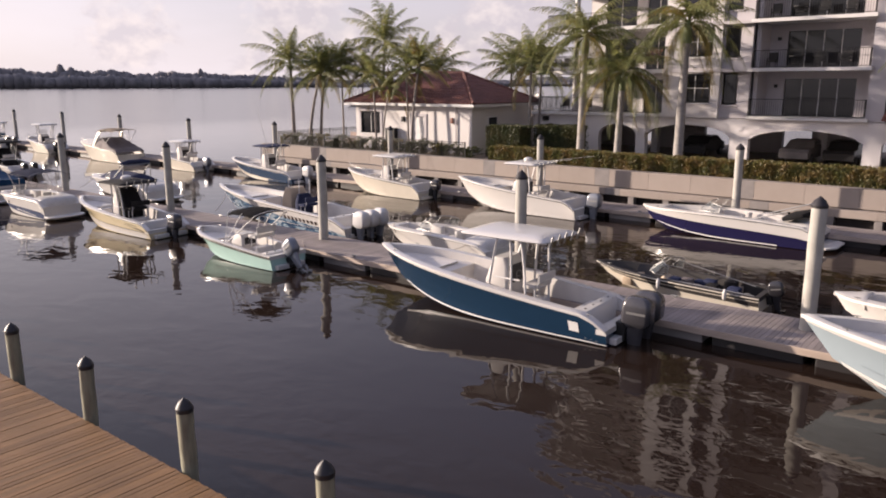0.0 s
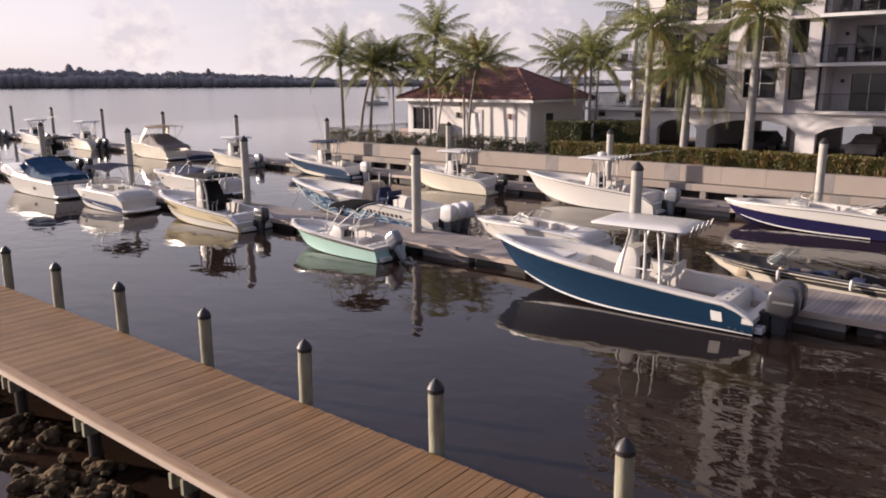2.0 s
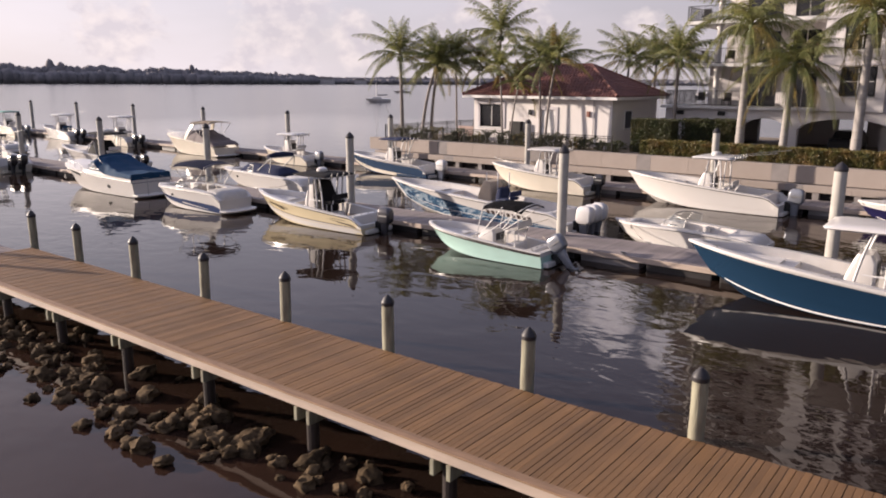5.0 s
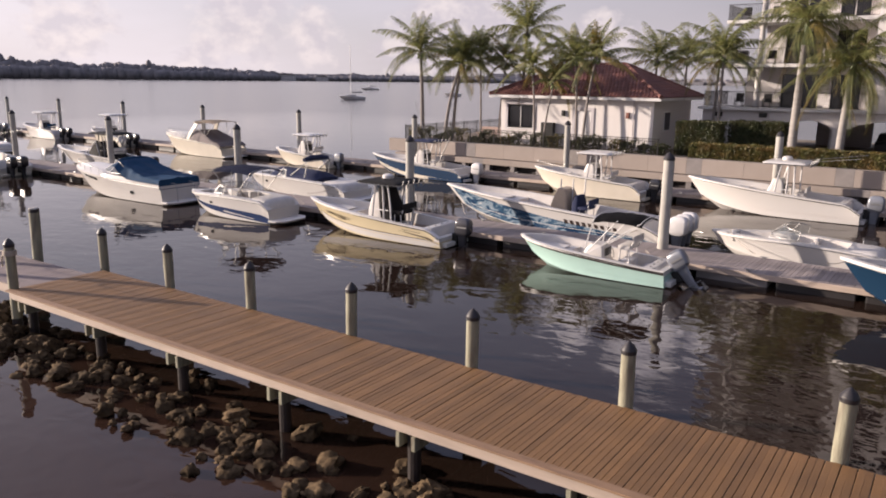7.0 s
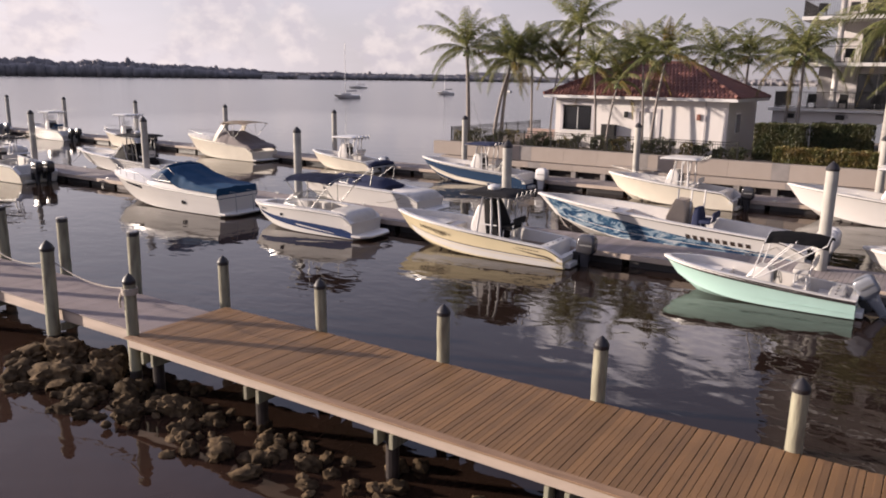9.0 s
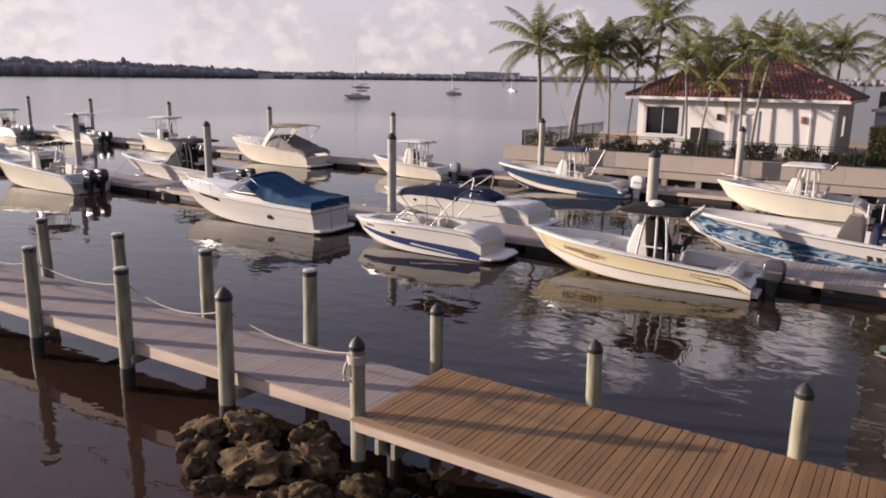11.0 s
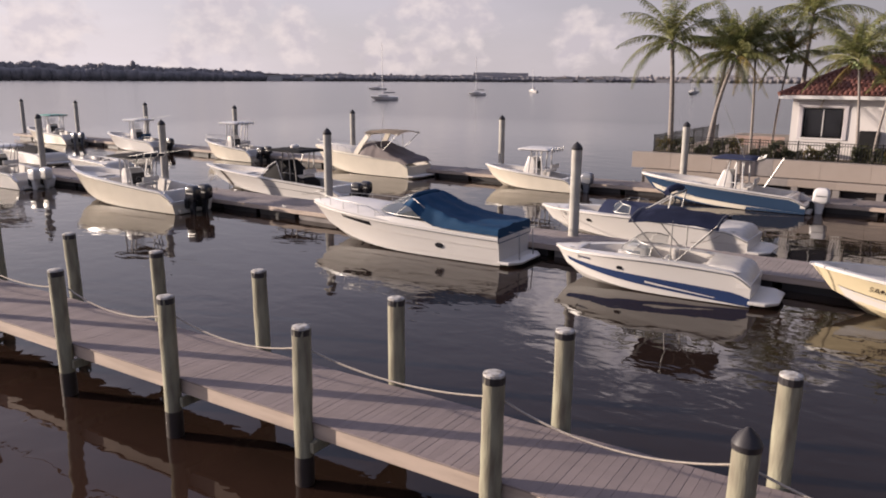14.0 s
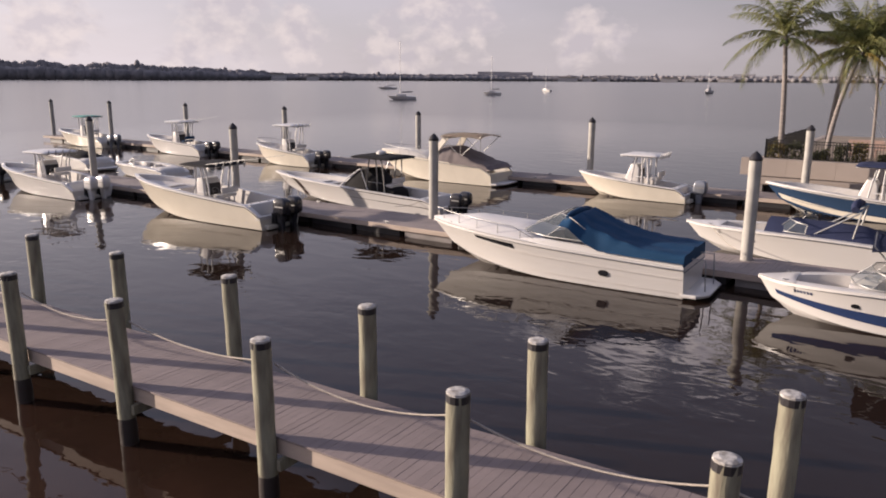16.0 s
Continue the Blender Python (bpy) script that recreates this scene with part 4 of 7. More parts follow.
def console(root, x, z, w=0.85, d=0.85, hgt=1.3, mat=GEL_WHITE, glass=True, cover=None):
    bm = bmesh.new()
    loft(bm, [rounded(x, x + d, -w / 2, w / 2, 0.08, z), rounded(x, x + d * 0.95, -w / 2, w / 2, 0.1, z + hgt * 0.55), rounded(x + 0.02, x + d * 0.75, -w / 2 + 0.02, w / 2 - 0.02, 0.1, z + hgt * 0.85), rounded(x + 0.15, x + d * 0.62, -w / 2 + 0.05, w / 2 - 0.05, 0.08, z + hgt)])
    if cover:
        for v in bm.verts:
            v.co += 0.04 * noise.noise_vector(v.co * 3)
    body = part("console", bm, cover or mat, root, "console under a fitted cloth cover" if cover else "moulded steering console", 40)
    if cover:
        return body
    bm = bmesh.new()
    box(bm, x - 0.012, x, -w / 2 + 0.1, w / 2 - 0.1, z + hgt * 0.5, z + hgt * 0.85)
    part("dash_panel", bm, CAP_BLACK, body, "black instrument panel")
    bm = bmesh.new()
    tube(bm, [(x - 0.14 + 0.05 * math.sin(a), 0.18 * math.cos(a), z + hgt * 0.62 + 0.17 * math.sin(a)) for a in (2 * math.pi * k / 16 for k in range(16))], 0.014, 6, True)
    tube(bm, [(x, 0, z + hgt * 0.6), (x - 0.14, 0, z + hgt * 0.62)], 0.02)
    part("steering_wheel", bm, STEEL, body)
    if glass:
        bm = bmesh.new()
        loft(bm, [[(x + d * 0.66, y, z + hgt * 0.9), (x + d * 0.4, y * 0.9, z + hgt * 1.32)] for y in (-w / 2 + 0.04, -w / 4, 0, w / 4, w / 2 - 0.04)], False, False)
        ob = part("windscreen", bm, CLEAR_GLASS, body, "tinted curved windscreen")
        ob.visible_shadow = False
    return body


def leaning_post(root, x, z, mat=VINYL, cover=None):
    bm = bmesh.new()
    box(bm, x - 0.02, x + 0.42, -0.5, 0.5, z + 0.78, z + 0.92, 0.04)
    seat = part("leaning_post", bm, cover or mat, root, "cushioned leaning post on pipe legs", 40)
    for y in (-0.4, 0.4):
        for a, c in (((x, y, z), (x + 0.05, y, z + 0.8)), ((x + 0.4, y, z), (x + 0.35, y, z + 0.8)), ((x - 0.02, y, z + 0.8), (x - 0.12, y, z + 1.2))):
            bm = bmesh.new()
            tube(bm, [a, c], 0.022)
            part("pipe_leg", bm, WHITE_TRIM, seat)
    bm = bmesh.new()
    box(bm, x - 0.16, x - 0.08, -0.48, 0.48, z + 1.0, z + 1.25, 0.03)
    part("backrest", bm, cover or mat, seat, smooth=40)
    bm = bmesh.new()
    box(bm, x + 0.0, x + 0.4, -0.38, 0.38, z, z + 0.4, 0.05)
    part("cooler_box", bm, GEL_WHITE, seat, smooth=40)


def t_top(root, x0, x1, w, z0, z1, mat, pipe=WHITE_TRIM, legs=((0.1, 0.0), (0.55, 0.55)), rods=True, thick=0.05, box_on=False):
    bm = bmesh.new()
    for y in (-1, 1):
        yb, yt = y * w * 0.32, y * w * 0.40
        d = x1 - x0
        for a, b in ((0.26, 0.30), (0.44, 0.42), (0.74, 0.56)):
            tube(bm, bez((x0 + d * a, yb, z0), (x0 + d * (a + b) / 2, yb, z0 + (z1 - z0) * 0.75), (x0 + d * b, yt, z1), 8), 0.038)
        tube(bm, [(x0 + d * 0.34, yb, z0 + (z1 - z0) * 0.45), (x0 + d * 0.64, yb, z0 + (z1 - z0) * 0.45)], 0.028)
        tube(bm, [(x0 + 0.05, yt, z1 - 0.02), (x1 - 0.05, yt, z1 - 0.02)], 0.032)
    for a in (0.05, 0.5, 0.95):
        tube(bm, [(x0 + (x1 - x0) * a, -w * 0.42, z1 - 0.02), (x0 + (x1 - x0) * a, w * 0.42, z1 - 0.02)], 0.02)
    top = part("t_top_frame", bm, pipe, root, "bent pipe frame of the hard top", 60)
    bm = bmesh.new()
    loft(bm, [rounded(x0 + 0.05, x1 - 0.05, -w / 2 + 0.05, w / 2 - 0.05, 0.2, z1), rounded(x0, x1, -w / 2, w / 2, 0.22, z1 + thick * 0.4), rounded(x0 + 0.02, x1 - 0.02, -w / 2 + 0.02, w / 2 - 0.02, 0.22, z1 + thick), rounded(x0 + 0.25, x1 - 0.25, -w / 2 + 0.22, w / 2 - 0.22, 0.2, z1 + thick + 0.06), rounded(x0 + 0.5, x1 - 0.5, -w / 2 + 0.5, w / 2 - 0.5, 0.15, z1 + thick + 0.09)])
    part("canopy", bm, mat, top, smooth=40)
    if rods:
        for k in range(5):
            bm = bmesh.new()
            y = (k - 2) * w * 0.19
            tube(bm, [(x0 - 0.04, y, z1 - 0.12), (x0 - 0.14, y, z1 + 0.2)], 0.028)
            part("rod_holder", bm, STEEL, top, "steel rod holder", 60)
    if box_on:
        bm = bmesh.new()
        lathe(bm, [(0.16, z1 + thick), (0.26, z1 + thick + 0.12), (0.25, z1 + thick + 0.22), (0.15, z1 + thick + 0.28)], 16, pose((x0 + x1) / 2 + 0.1, 0, 0))
        part("radar_dome", bm, GEL_WHITE, top, "white radar dome", 40)
    return top


def outriggers(root, x, w, z, back=3.4, up=0.5):
    for y in (-1, 1):
        bm = bmesh.new()
        tube(bm, [(x, y * w * 0.45, z), (x - back, y * (w * 0.45 + 0.35), z + up)], 0.011)
        part("outrigger", bm, STEEL, root, "long slim outrigger pole")


def bow_rail(root, h, s0, s1, hh=0.35, n=5, g=0.1):
    bm = bmesh.new()
    for side in (1, -1):
        pts = [Vector((h.L * s - (0.15 if s > 0.95 else 0), side * max(0.0, h.half(s) - g), h.sheer(s) + hh * min(1, 0.25 + 4 * k / 16))) for k, s in ((k, s0 + (s1 - s0) * k / 16) for k in range(17))]
        tube(bm, pts, 0.014)
        for k in range(2, 17, 16 // n):
            p = pts[k]
            tube(bm, [(p.x, p.y, p.z - hh - 0.02), p], 0.012)
    part("bow_rail", bm, STEEL, root, "polished steel bow rail", 60)


def cleats(root, h):
    for s in (0.06, 0.5, 0.88):
        for side in (-1, 1):
            p = h.at(s, 1.0, side)
            bm = bmesh.new()
            y = p.y - side * 0.08
            tube(bm, [(p.x - 0.09, y, p.z + 0.075), (p.x + 0.09, y, p.z + 0.075)], 0.012)
            tube(bm, [(p.x, y, p.z + 0.01), (p.x, y, p.z + 0.075)], 0.018)
            part("cleat", bm, STEEL, root)


def windshield(root, h, s, rise=0.42, depth=0.9, frame_mat=STEEL, glass=None, rake=0.42, aft=0.75, lift=0.08):
    """A raked wrap-round windscreen with its frame, standing on the deck at s."""
    w = h.half(s) - 0.12
    x, z = s * h.L, h.sheer(s) + lift
    foot = [(x - depth, w, z), (x - depth * 0.4, w * 0.97, z + 0.02), (x, w * 0.62, z + 0.05), (x + 0.12, 0, z + 0.06), (x, -w * 0.62, z + 0.05), (x - depth * 0.4, -w * 0.97, z + 0.02), (x - depth, -w, z)]
    head = [(x - depth * 1.05, w * 0.96, z + rise * aft), (x - max(depth * 0.7, rake + 0.2), w * 0.9, z + rise * 0.9), (x - rake, w * 0.56, z + rise), (x - rake + 0.08, 0, z + rise), (x - rake, -w * 0.56, z + rise), (x - max(depth * 0.7, rake + 0.2), -w * 0.9, z + rise * 0.9), (x - depth * 1.05, -w * 0.96, z + rise * aft)]
    bm = bmesh.new()
    tube(bm, foot, 0.018)
    tube(bm, head, 0.018)
    for a, b in zip(foot, head):
        tube(bm, [a, b], 0.014)
    fr = part("windscreen_frame", bm, frame_mat, root, "metal windscreen frame", 60)
    bm = bmesh.new()
    loft(bm, [foot, head], False, False)
    ob = part("windscreen", bm, glass or CLEAR_GLASS, fr, "raked tinted windscreen")
    ob.visible_shadow = False


def bimini(root, x0, x1, w, z0, z1, mat, sag=0.14, pipe=STEEL, foot=None):
    bm = bmesh.new()
    foot = foot or (x0 + x1) / 2
    for xt in (x0 + 0.05, (x0 + x1) / 2, x1 - 0.05):
        for y in (-1, 1):
            tube(bm, [(foot, y * w * 0.5, z0), (xt, y * w * 0.5, z1 - 0.06)], 0.02)
        tube(bm, bez((xt, -w * 0.5, z1 - 0.06), (xt, 0, z1 + sag), (xt, w * 0.5, z1 - 0.06), 8), 0.014)
    fr = part("bimini_frame", bm, pipe, root, "thin bent bimini bows", 60)
    bm = bmesh.new()
    rows = []
    for k in range(13):
        t = k / 12
        x = x0 + (x1 - x0) * t
        droop = 0.10 * (abs(2 * t - 1) ** 3) + 0.02 * math.sin(t * 4 * math.pi) ** 2
        rows.append([(x, w * 0.53 * q / 6, z1 + sag * 0.55 * (1 - (q / 6) ** 2) - droop - 0.10 * abs(q / 6) ** 6) for q in range(-6, 7)])
    top = loft(bm, rows, False, False)
    made = bmesh.ops.solidify(bm, geom=bm.faces[:], thickness=0.025)
    part("canopy", bm, mat, fr, smooth=50)


def seat_block(root, x0, x1, y0, y1, z0, z1, mat, name="seat"):
    bm = bmesh.new()
    box(bm, x0, x1, y0, y1, z0, z1, 0.06)
    part(name, bm, mat, root, smooth=40)


def swim_platform(root, h, d=0.75, z=0.22, mat=GEL_WHITE):
    w = h.half(0) * 0.95
    bm = bmesh.new()
    ring = lambda k, zz: [(0.05, -w, zz), (0.05, w, zz), (-d * 0.55, w - k, zz), (-d + k, w * 0.62, zz), (-d + k, -w * 0.62, zz), (-d * 0.55, -w + k, zz)]
    loft(bm, [ring(0.03, z - 0.1), ring(0, z - 0.06), ring(0, z - 0.02), ring(0.03, z)])
    part("swim_platform", bm, mat, root, smooth=40)


def portholes(root, h, ss, u, r=0.09, mat=DARK_GLASS):
    for s in ss:
        for side in (-1, 1):
            p = h.at(s, u, side, 0.01)
            bm = bmesh.new()
            for rr, dz in ((r, 0.0), (r * 0.75, 0.004)):
                loft(bm, [[(p.x + 1.7 * rr * math.cos(a), p.y + side * q, p.z + rr * math.sin(a)) for a in (2 * math.pi * k / 16 for k in range(16))] for q in (-0.03, 0.012 + dz)])
            part("porthole", bm, mat, root, "oval dark porthole")


def bars(root, h, s0, s1, u0, u1, n, mat, side=1):
    """Unreadable lettering as plain bars on the topsides."""
    for k in range(n):
        a = s0 + (s1 - s0) * k / n
        hull_band(root, h, u0, u1, a, a + (s1 - s0) / n * 0.6, mat, "lettering", sides=(side,), out=0.008)


def spray_rail_lines(root, h, mat=BOTTOM):
    hull_band(root, h, 0.12, 0.315, 0.0, 0.80, mat, "boot_stripe", "dark waterline paint")


def boat(name, x_stern, y, yaw, label, category="boat"):
    return thing(name, pose(x_stern, y, 0, 0, 0, 180 + yaw), label, category, "boats at the docks")


# side = 1 in a boat's own frame faces the camera once its bow points down x
def center_console(x_stern, x_bow, y, beam, fb, fs, hull_mat, label, yaw=0.0, motors=1, motor=MOTOR_BLACK, tilt=0.0, top=None, top_z=2.15, motor_cover=None, con_cover=None, radar=False, riggers=False, rail=CAP_BLACK, msize=1.0, con_at=0.42, boot=True, g=0.2, gun=GEL_WHITE, rods=True, pipe=WHITE_TRIM, post_cover=None, top_len=1.9, con_h=None, blunt=3.1, tuck=0.42):
    root = boat("center_console_boat", x_stern, y, yaw, label)
    L = abs(x_bow - x_stern) / math.cos(radians(yaw))
    h = Hull(L, beam, fb, fs, blunt, tuck=tuck * fs)
    hull_shell(root, h, hull_mat)
    gunwale(root, h, g, gun, rail)
    if boot:
        spray_rail_lines(root, h)
    hull_band(root, h, 0.50, 0.515, 0.0, 0.9, hull_mat, "spray_rail", out=0.025)
    cx = con_at * L
    console(root, cx, 0.28, w=beam * 0.38, hgt=con_h or (min(1.6, top_z - 0.75) if top else 1.1), cover=con_cover)
    leaning_post(root, cx - 0.95, 0.28, cover=post_cover)
    if top:
        t_top(root, cx - top_len * 0.6, cx + top_len * 0.55, beam * 0.82, 0.3, top_z, top, box_on=radar, rods=rods, pipe=pipe)
    if riggers:
        outriggers(root, cx, beam * 0.7, top_z)
    ms = {1: (0,), 2: (-0.36, 0.36), 3: (-0.62, 0, 0.62)}[motors]
    bm = bmesh.new()
    box(bm, -0.2, 0.02, -beam * 0.34, beam * 0.34, 0.04, 0.22, 0.03)
    part("motor_bracket", bm, hull_mat if hull_mat in (GEL_WHITE, GEL_CREAM) else GEL_WHITE, root)
    for k in ms:
        outboard(root, -0.06, k, fs * 0.64, motor, tilt, msize, motor_cover)
    cleats(root, h)
    # fore cushions and hatch
    bm = bmesh.new()
    box(bm, L * 0.68, L * 0.8, -beam * 0.2, beam * 0.2, h.sheer(0.72) - 0.22, h.sheer(0.72) - 0.17, 0.02)
    part("deck_hatch", bm, GEL_WHITE, root)
    # bulkhead ahead of the motor well, with rod holders and a folding bench
    xb = max(0.3, 0.085 * L)
    bm = bmesh.new()
    wb = h.half(0.1) - g * 0.6
    loft(bm, [rounded(xb - 0.16, xb + 0.3, -wb, wb, 0.08, 0.28), rounded(xb - 0.14, xb + 0.28, -wb, wb, 0.08, fs - 0.02), rounded(xb - 0.08, xb + 0.22, -wb + 0.06, wb - 0.06, 0.08, fs + 0.05)])
    bulk = part("transom_bulkhead", bm, GEL_WHITE, root, "moulded white bulkhead ahead of the motor", 40)
    for k in range(4):
        bm = bmesh.new()
        yk = (k - 1.5) * wb * 0.45
        lathe(bm, [(0.035, fs + 0.03), (0.035, fs + 0.065), (0.02, fs + 0.066)], 8, pose(xb + 0.07, yk, 0))
        part("rod_holder", bm, CAP_BLACK, bulk, "dark flush rod holder")
    seat_block(root, xb + 0.3, xb + 0.62, -beam * 0.3, beam * 0.3, 0.28, fs - 0.12, VINYL, "stern_bench")
    return root, h


# blue boat with twin motors
b, h = center_console(-9.1, -18.1, 18.75, 2.65, 1.62, 0.82, GEL_BLUE, "deep blue center console boat with white top and twin motors", yaw=3, motors=2, motor=MOTOR_DARK, top=GEL_WHITE, top_z=2.6, msize=1.3, con_at=0.395, rail=GEL_WHITE, boot=False, g=0.26, top_len=2.6, riggers=False, blunt=3.2)
hull_band(b, h, 0.315, 0.345, 0.0, 0.93, STRIPE_WHITE, "boot_stripe", "thin white waterline stripe")
hull_band(b, h, 0.92, 1.0, 0.0, 1.0, GEL_WHITE, "sheer_band", "white band below the gunwale")
for side in (1, -1):
    hull_band(b, h, 0.52, 0.76, 0.095, 0.13, STRIPE_WHITE, "emblem", "white square emblem", out=0.010, sides=(side,))
for k in range(3):
    hull_band(b, h, 0.40, 0.425, 0.03 + 0.02 * k, 0.038 + 0.02 * k, STEEL, "drain_fitting")
# mint skiff
b, h = center_console(-23.0, -28.75, 18.0, 2.0, 1.02, 0.58, GEL_MINT, "mint green skiff with a black bimini and one tilted motor", yaw=2, motors=1, motor=MOTOR_GREY, tilt=38, msize=1.0, g=0.16, con_h=0.8, boot=False, con_at=0.40, blunt=4.2, tuck=0.0)
bimini(b, 0.85, 2.6, 1.6, 0.7, 2.12, CANVAS_BLACK, 0.16, pipe=WHITE_TRIM, foot=2.9)
hull_band(b, h, 0.87, 0.99, 0.0, 1.0, GEL_DARK, "rub_strake", "broad dark rub strake", out=0.032)
# yellow boat
b, h = center_console(-32.25, -40.1, 18.35, 2.45, 1.30, 0.72, GEL_YELLOW, "pale yellow center console boat with lettering and a black motor", yaw=3, motors=1, motor=MOTOR_DARK, top=CANVAS_BLACK, top_z=2.35, con_at=0.42, con_cover=None, top_len=2.0, radar=True, pipe=WHITE_TRIM, msize=1.1, post_cover=CANVAS_BLACK)
hull_band(b, h, 0.16, 0.56, 0.0, 0.95, GEL_WHITE, "lower_hull", "white lower hull", u2=0.30, u3=0.55)
hull_band(b, h, 0.56, 0.59, 0.0, 0.95, STRIPE_DARK, "waterline_stripe", "dark brown stripe", u2=0.55, u3=0.57, out=0.008)
for side in (1, -1):
    hull_band(b, h, 0.60, 0.68, 0.05, 0.26, STRIPE_DARK, "flash", "dark brown flash", u2=0.76, u3=0.765, sides=(side,), out=0.009)
    hull_band(b, h, 0.63, 0.66, 0.02, 0.18, STRIPE_DARK, "flash", "thin dark brown flash", u2=0.69, u3=0.695, sides=(side,), out=0.011)
bars(b, h, 0.12, 0.24, 0.80, 0.83, 8, STRIPE_DARK)
bars(b, h, 0.66, 0.73, 0.66, 0.69, 7, STRIPE_DARK)
bm = bmesh.new()
loft(bm, [rounded(2.72, 3.32, -0.5, 0.5, 0.08, 0.3), rounded(2.85, 3.5, -0.52, 0.52, 0.1, 1.3), rounded(3.2, 3.6, -0.42, 0.42, 0.08, 2.1)])
part("console_cover", bm, CANVAS_BLACK, b, "black cloth cover over the helm", 40)
text = bpy.data.curves.new("lettering", "FONT")
text.body, text.size, text.extrude, text.align_x, text.shear = "SANDSHARK", 0.26, 0.003, "CENTER", 0.2
p0, p1, pu = h.at(0.80, 0.72, 1, 0.02), h.at(0.66, 0.72, 1, 0.02), h.at(0.73, 0.85, 1, 0.02)
ax = (p1 - p0).normalized()
up = (pu - (p0 + p1) / 2).normalized()
nz = ax.cross(up).normalized()
up = nz.cross(ax)
ob = new("lettering", text)
text.materials.append(STRIPE_DARK)
ob.parent = b
ob.matrix_basis = Matrix.Translation((p0 + p1) / 2 + nz * 0.03) @ Matrix((ax, up, nz)).transposed().to_4x4()


def bowrider(x_stern, x_bow, y, beam, fb, fs, hull_mat, label, yaw=0.0, deck=GEL_WHITE, top=None, platform=True, frame_mat=STEEL, canvas=None):
    root = boat("bowrider_boat", x_stern, y, yaw, label)
    L = abs(x_bow - x_stern) / math.cos(radians(yaw))
    h = Hull(L, beam, fb - 0.05, fs, blunt=3.2, flare=0.4, rake=0.06, hump=0.13, tuck=0.3 * fs)
    hull_shell(root, h, hull_mat)
    gunwale(root, h, 0.36, deck, rail=STEEL, sole=0.2, s_deck=0.78, deck_drop=0.3)
    foredeck(root, h, 0.84, deck, 0.07, "bow_deck")
    windshield(root, h, 0.62, 0.42, 1.0, frame_mat)
    # dash between bow and cockpit
    x, w, z = 0.60 * L, min(h.half(0.6) - 0.25, h.half_at(0.66 * L, 0.28) - 0.16), h.sheer(0.6)
    for y0, y1 in ((-w, -0.3), (0.3, w)):
        bm = bmesh.new()
        box(bm, x - 0.4, x + 0.25, y0, y1, 0.2, z + 0.06, 0.06)
        part("dash_console", bm, deck, root, smooth=40)
    for y0 in (-0.75, 0.25):
        seat_block(root, 0.40 * L, 0.40 * L + 0.5, y0, y0 + 0.5, 0.2, 0.62, VINYL)
        seat_block(root, 0.40 * L - 0.1, 0.40 * L + 0.06, y0, y0 + 0.5, 0.5, fs + 0.18, VINYL, "seat_back")
    yo = min(0.75, h.half_at(L * 0.80, 0.45) - 0.26)
    if yo > 0.35:
        seat_block(root, L * 0.67, L * 0.79, -yo, -0.25, 0.42, h.sheer(0.72) - 0.12, VINYL, "bow_seat")
        seat_block(root, L * 0.67, L * 0.79, 0.25, yo, 0.42, h.sheer(0.72) - 0.12, VINYL, "bow_seat")
    bm = bmesh.new()
    w0, w1 = h.half(0) - 0.02, h.half(0.18) - 0.1
    loft(bm, [rounded(a0, L * 0.21, -w0 + c0, w0 - c0, 0.3, zz, 5) for zz, a0, c0 in ((fs - 0.45, 0.0, 0.03), (fs - 0.2, 0.03, 0.03), (fs + 0.0, 0.12, 0.05), (fs + 0.1, 0.24, 0.12), (fs + 0.15, 0.4, 0.28))])
    part("sun_pad", bm, VINYL, root, "rounded white sun pad", 50)
    seat_block(root, L * 0.17, L * 0.26, -h.half(0) + 0.25, h.half(0) - 0.25, 0.2, fs - 0.12, VINYL, "rear_bench")
    if platform:
        swim_platform(root, h)
    cleats(root, h)
    return root, h


b, h = bowrider(-41.4, -47.75, 17.45, 2.3, 1.05, 0.98, GEL_WHITE, "white bowrider boat with blue side stripe and raised navy bimini", yaw=4)
hull_band(b, h, 0.31, 0.57, 0.0, 0.95, STRIPE_BLUE, "stripe", "broad navy side stripe", u2=0.55, u3=0.69)
for side in (1, -1):
    hull_band(b, h, 0.40, 0.415, 0.16, 0.5, GEL_LINER, "flash", "pale flash in the stripe", u2=0.50, u3=0.54, sides=(side,), out=0.010)
portholes(b, h, (0.62,), 0.74, 0.06)
bars(b, h, 0.78, 0.86, 0.80, 0.86, 6, STRIPE_BLUE)
bimini(b, 1.0, 3.65, 2.0, 0.95, 2.38, CANVAS_NAVY, 0.24)
# express cruiser with blue canvas


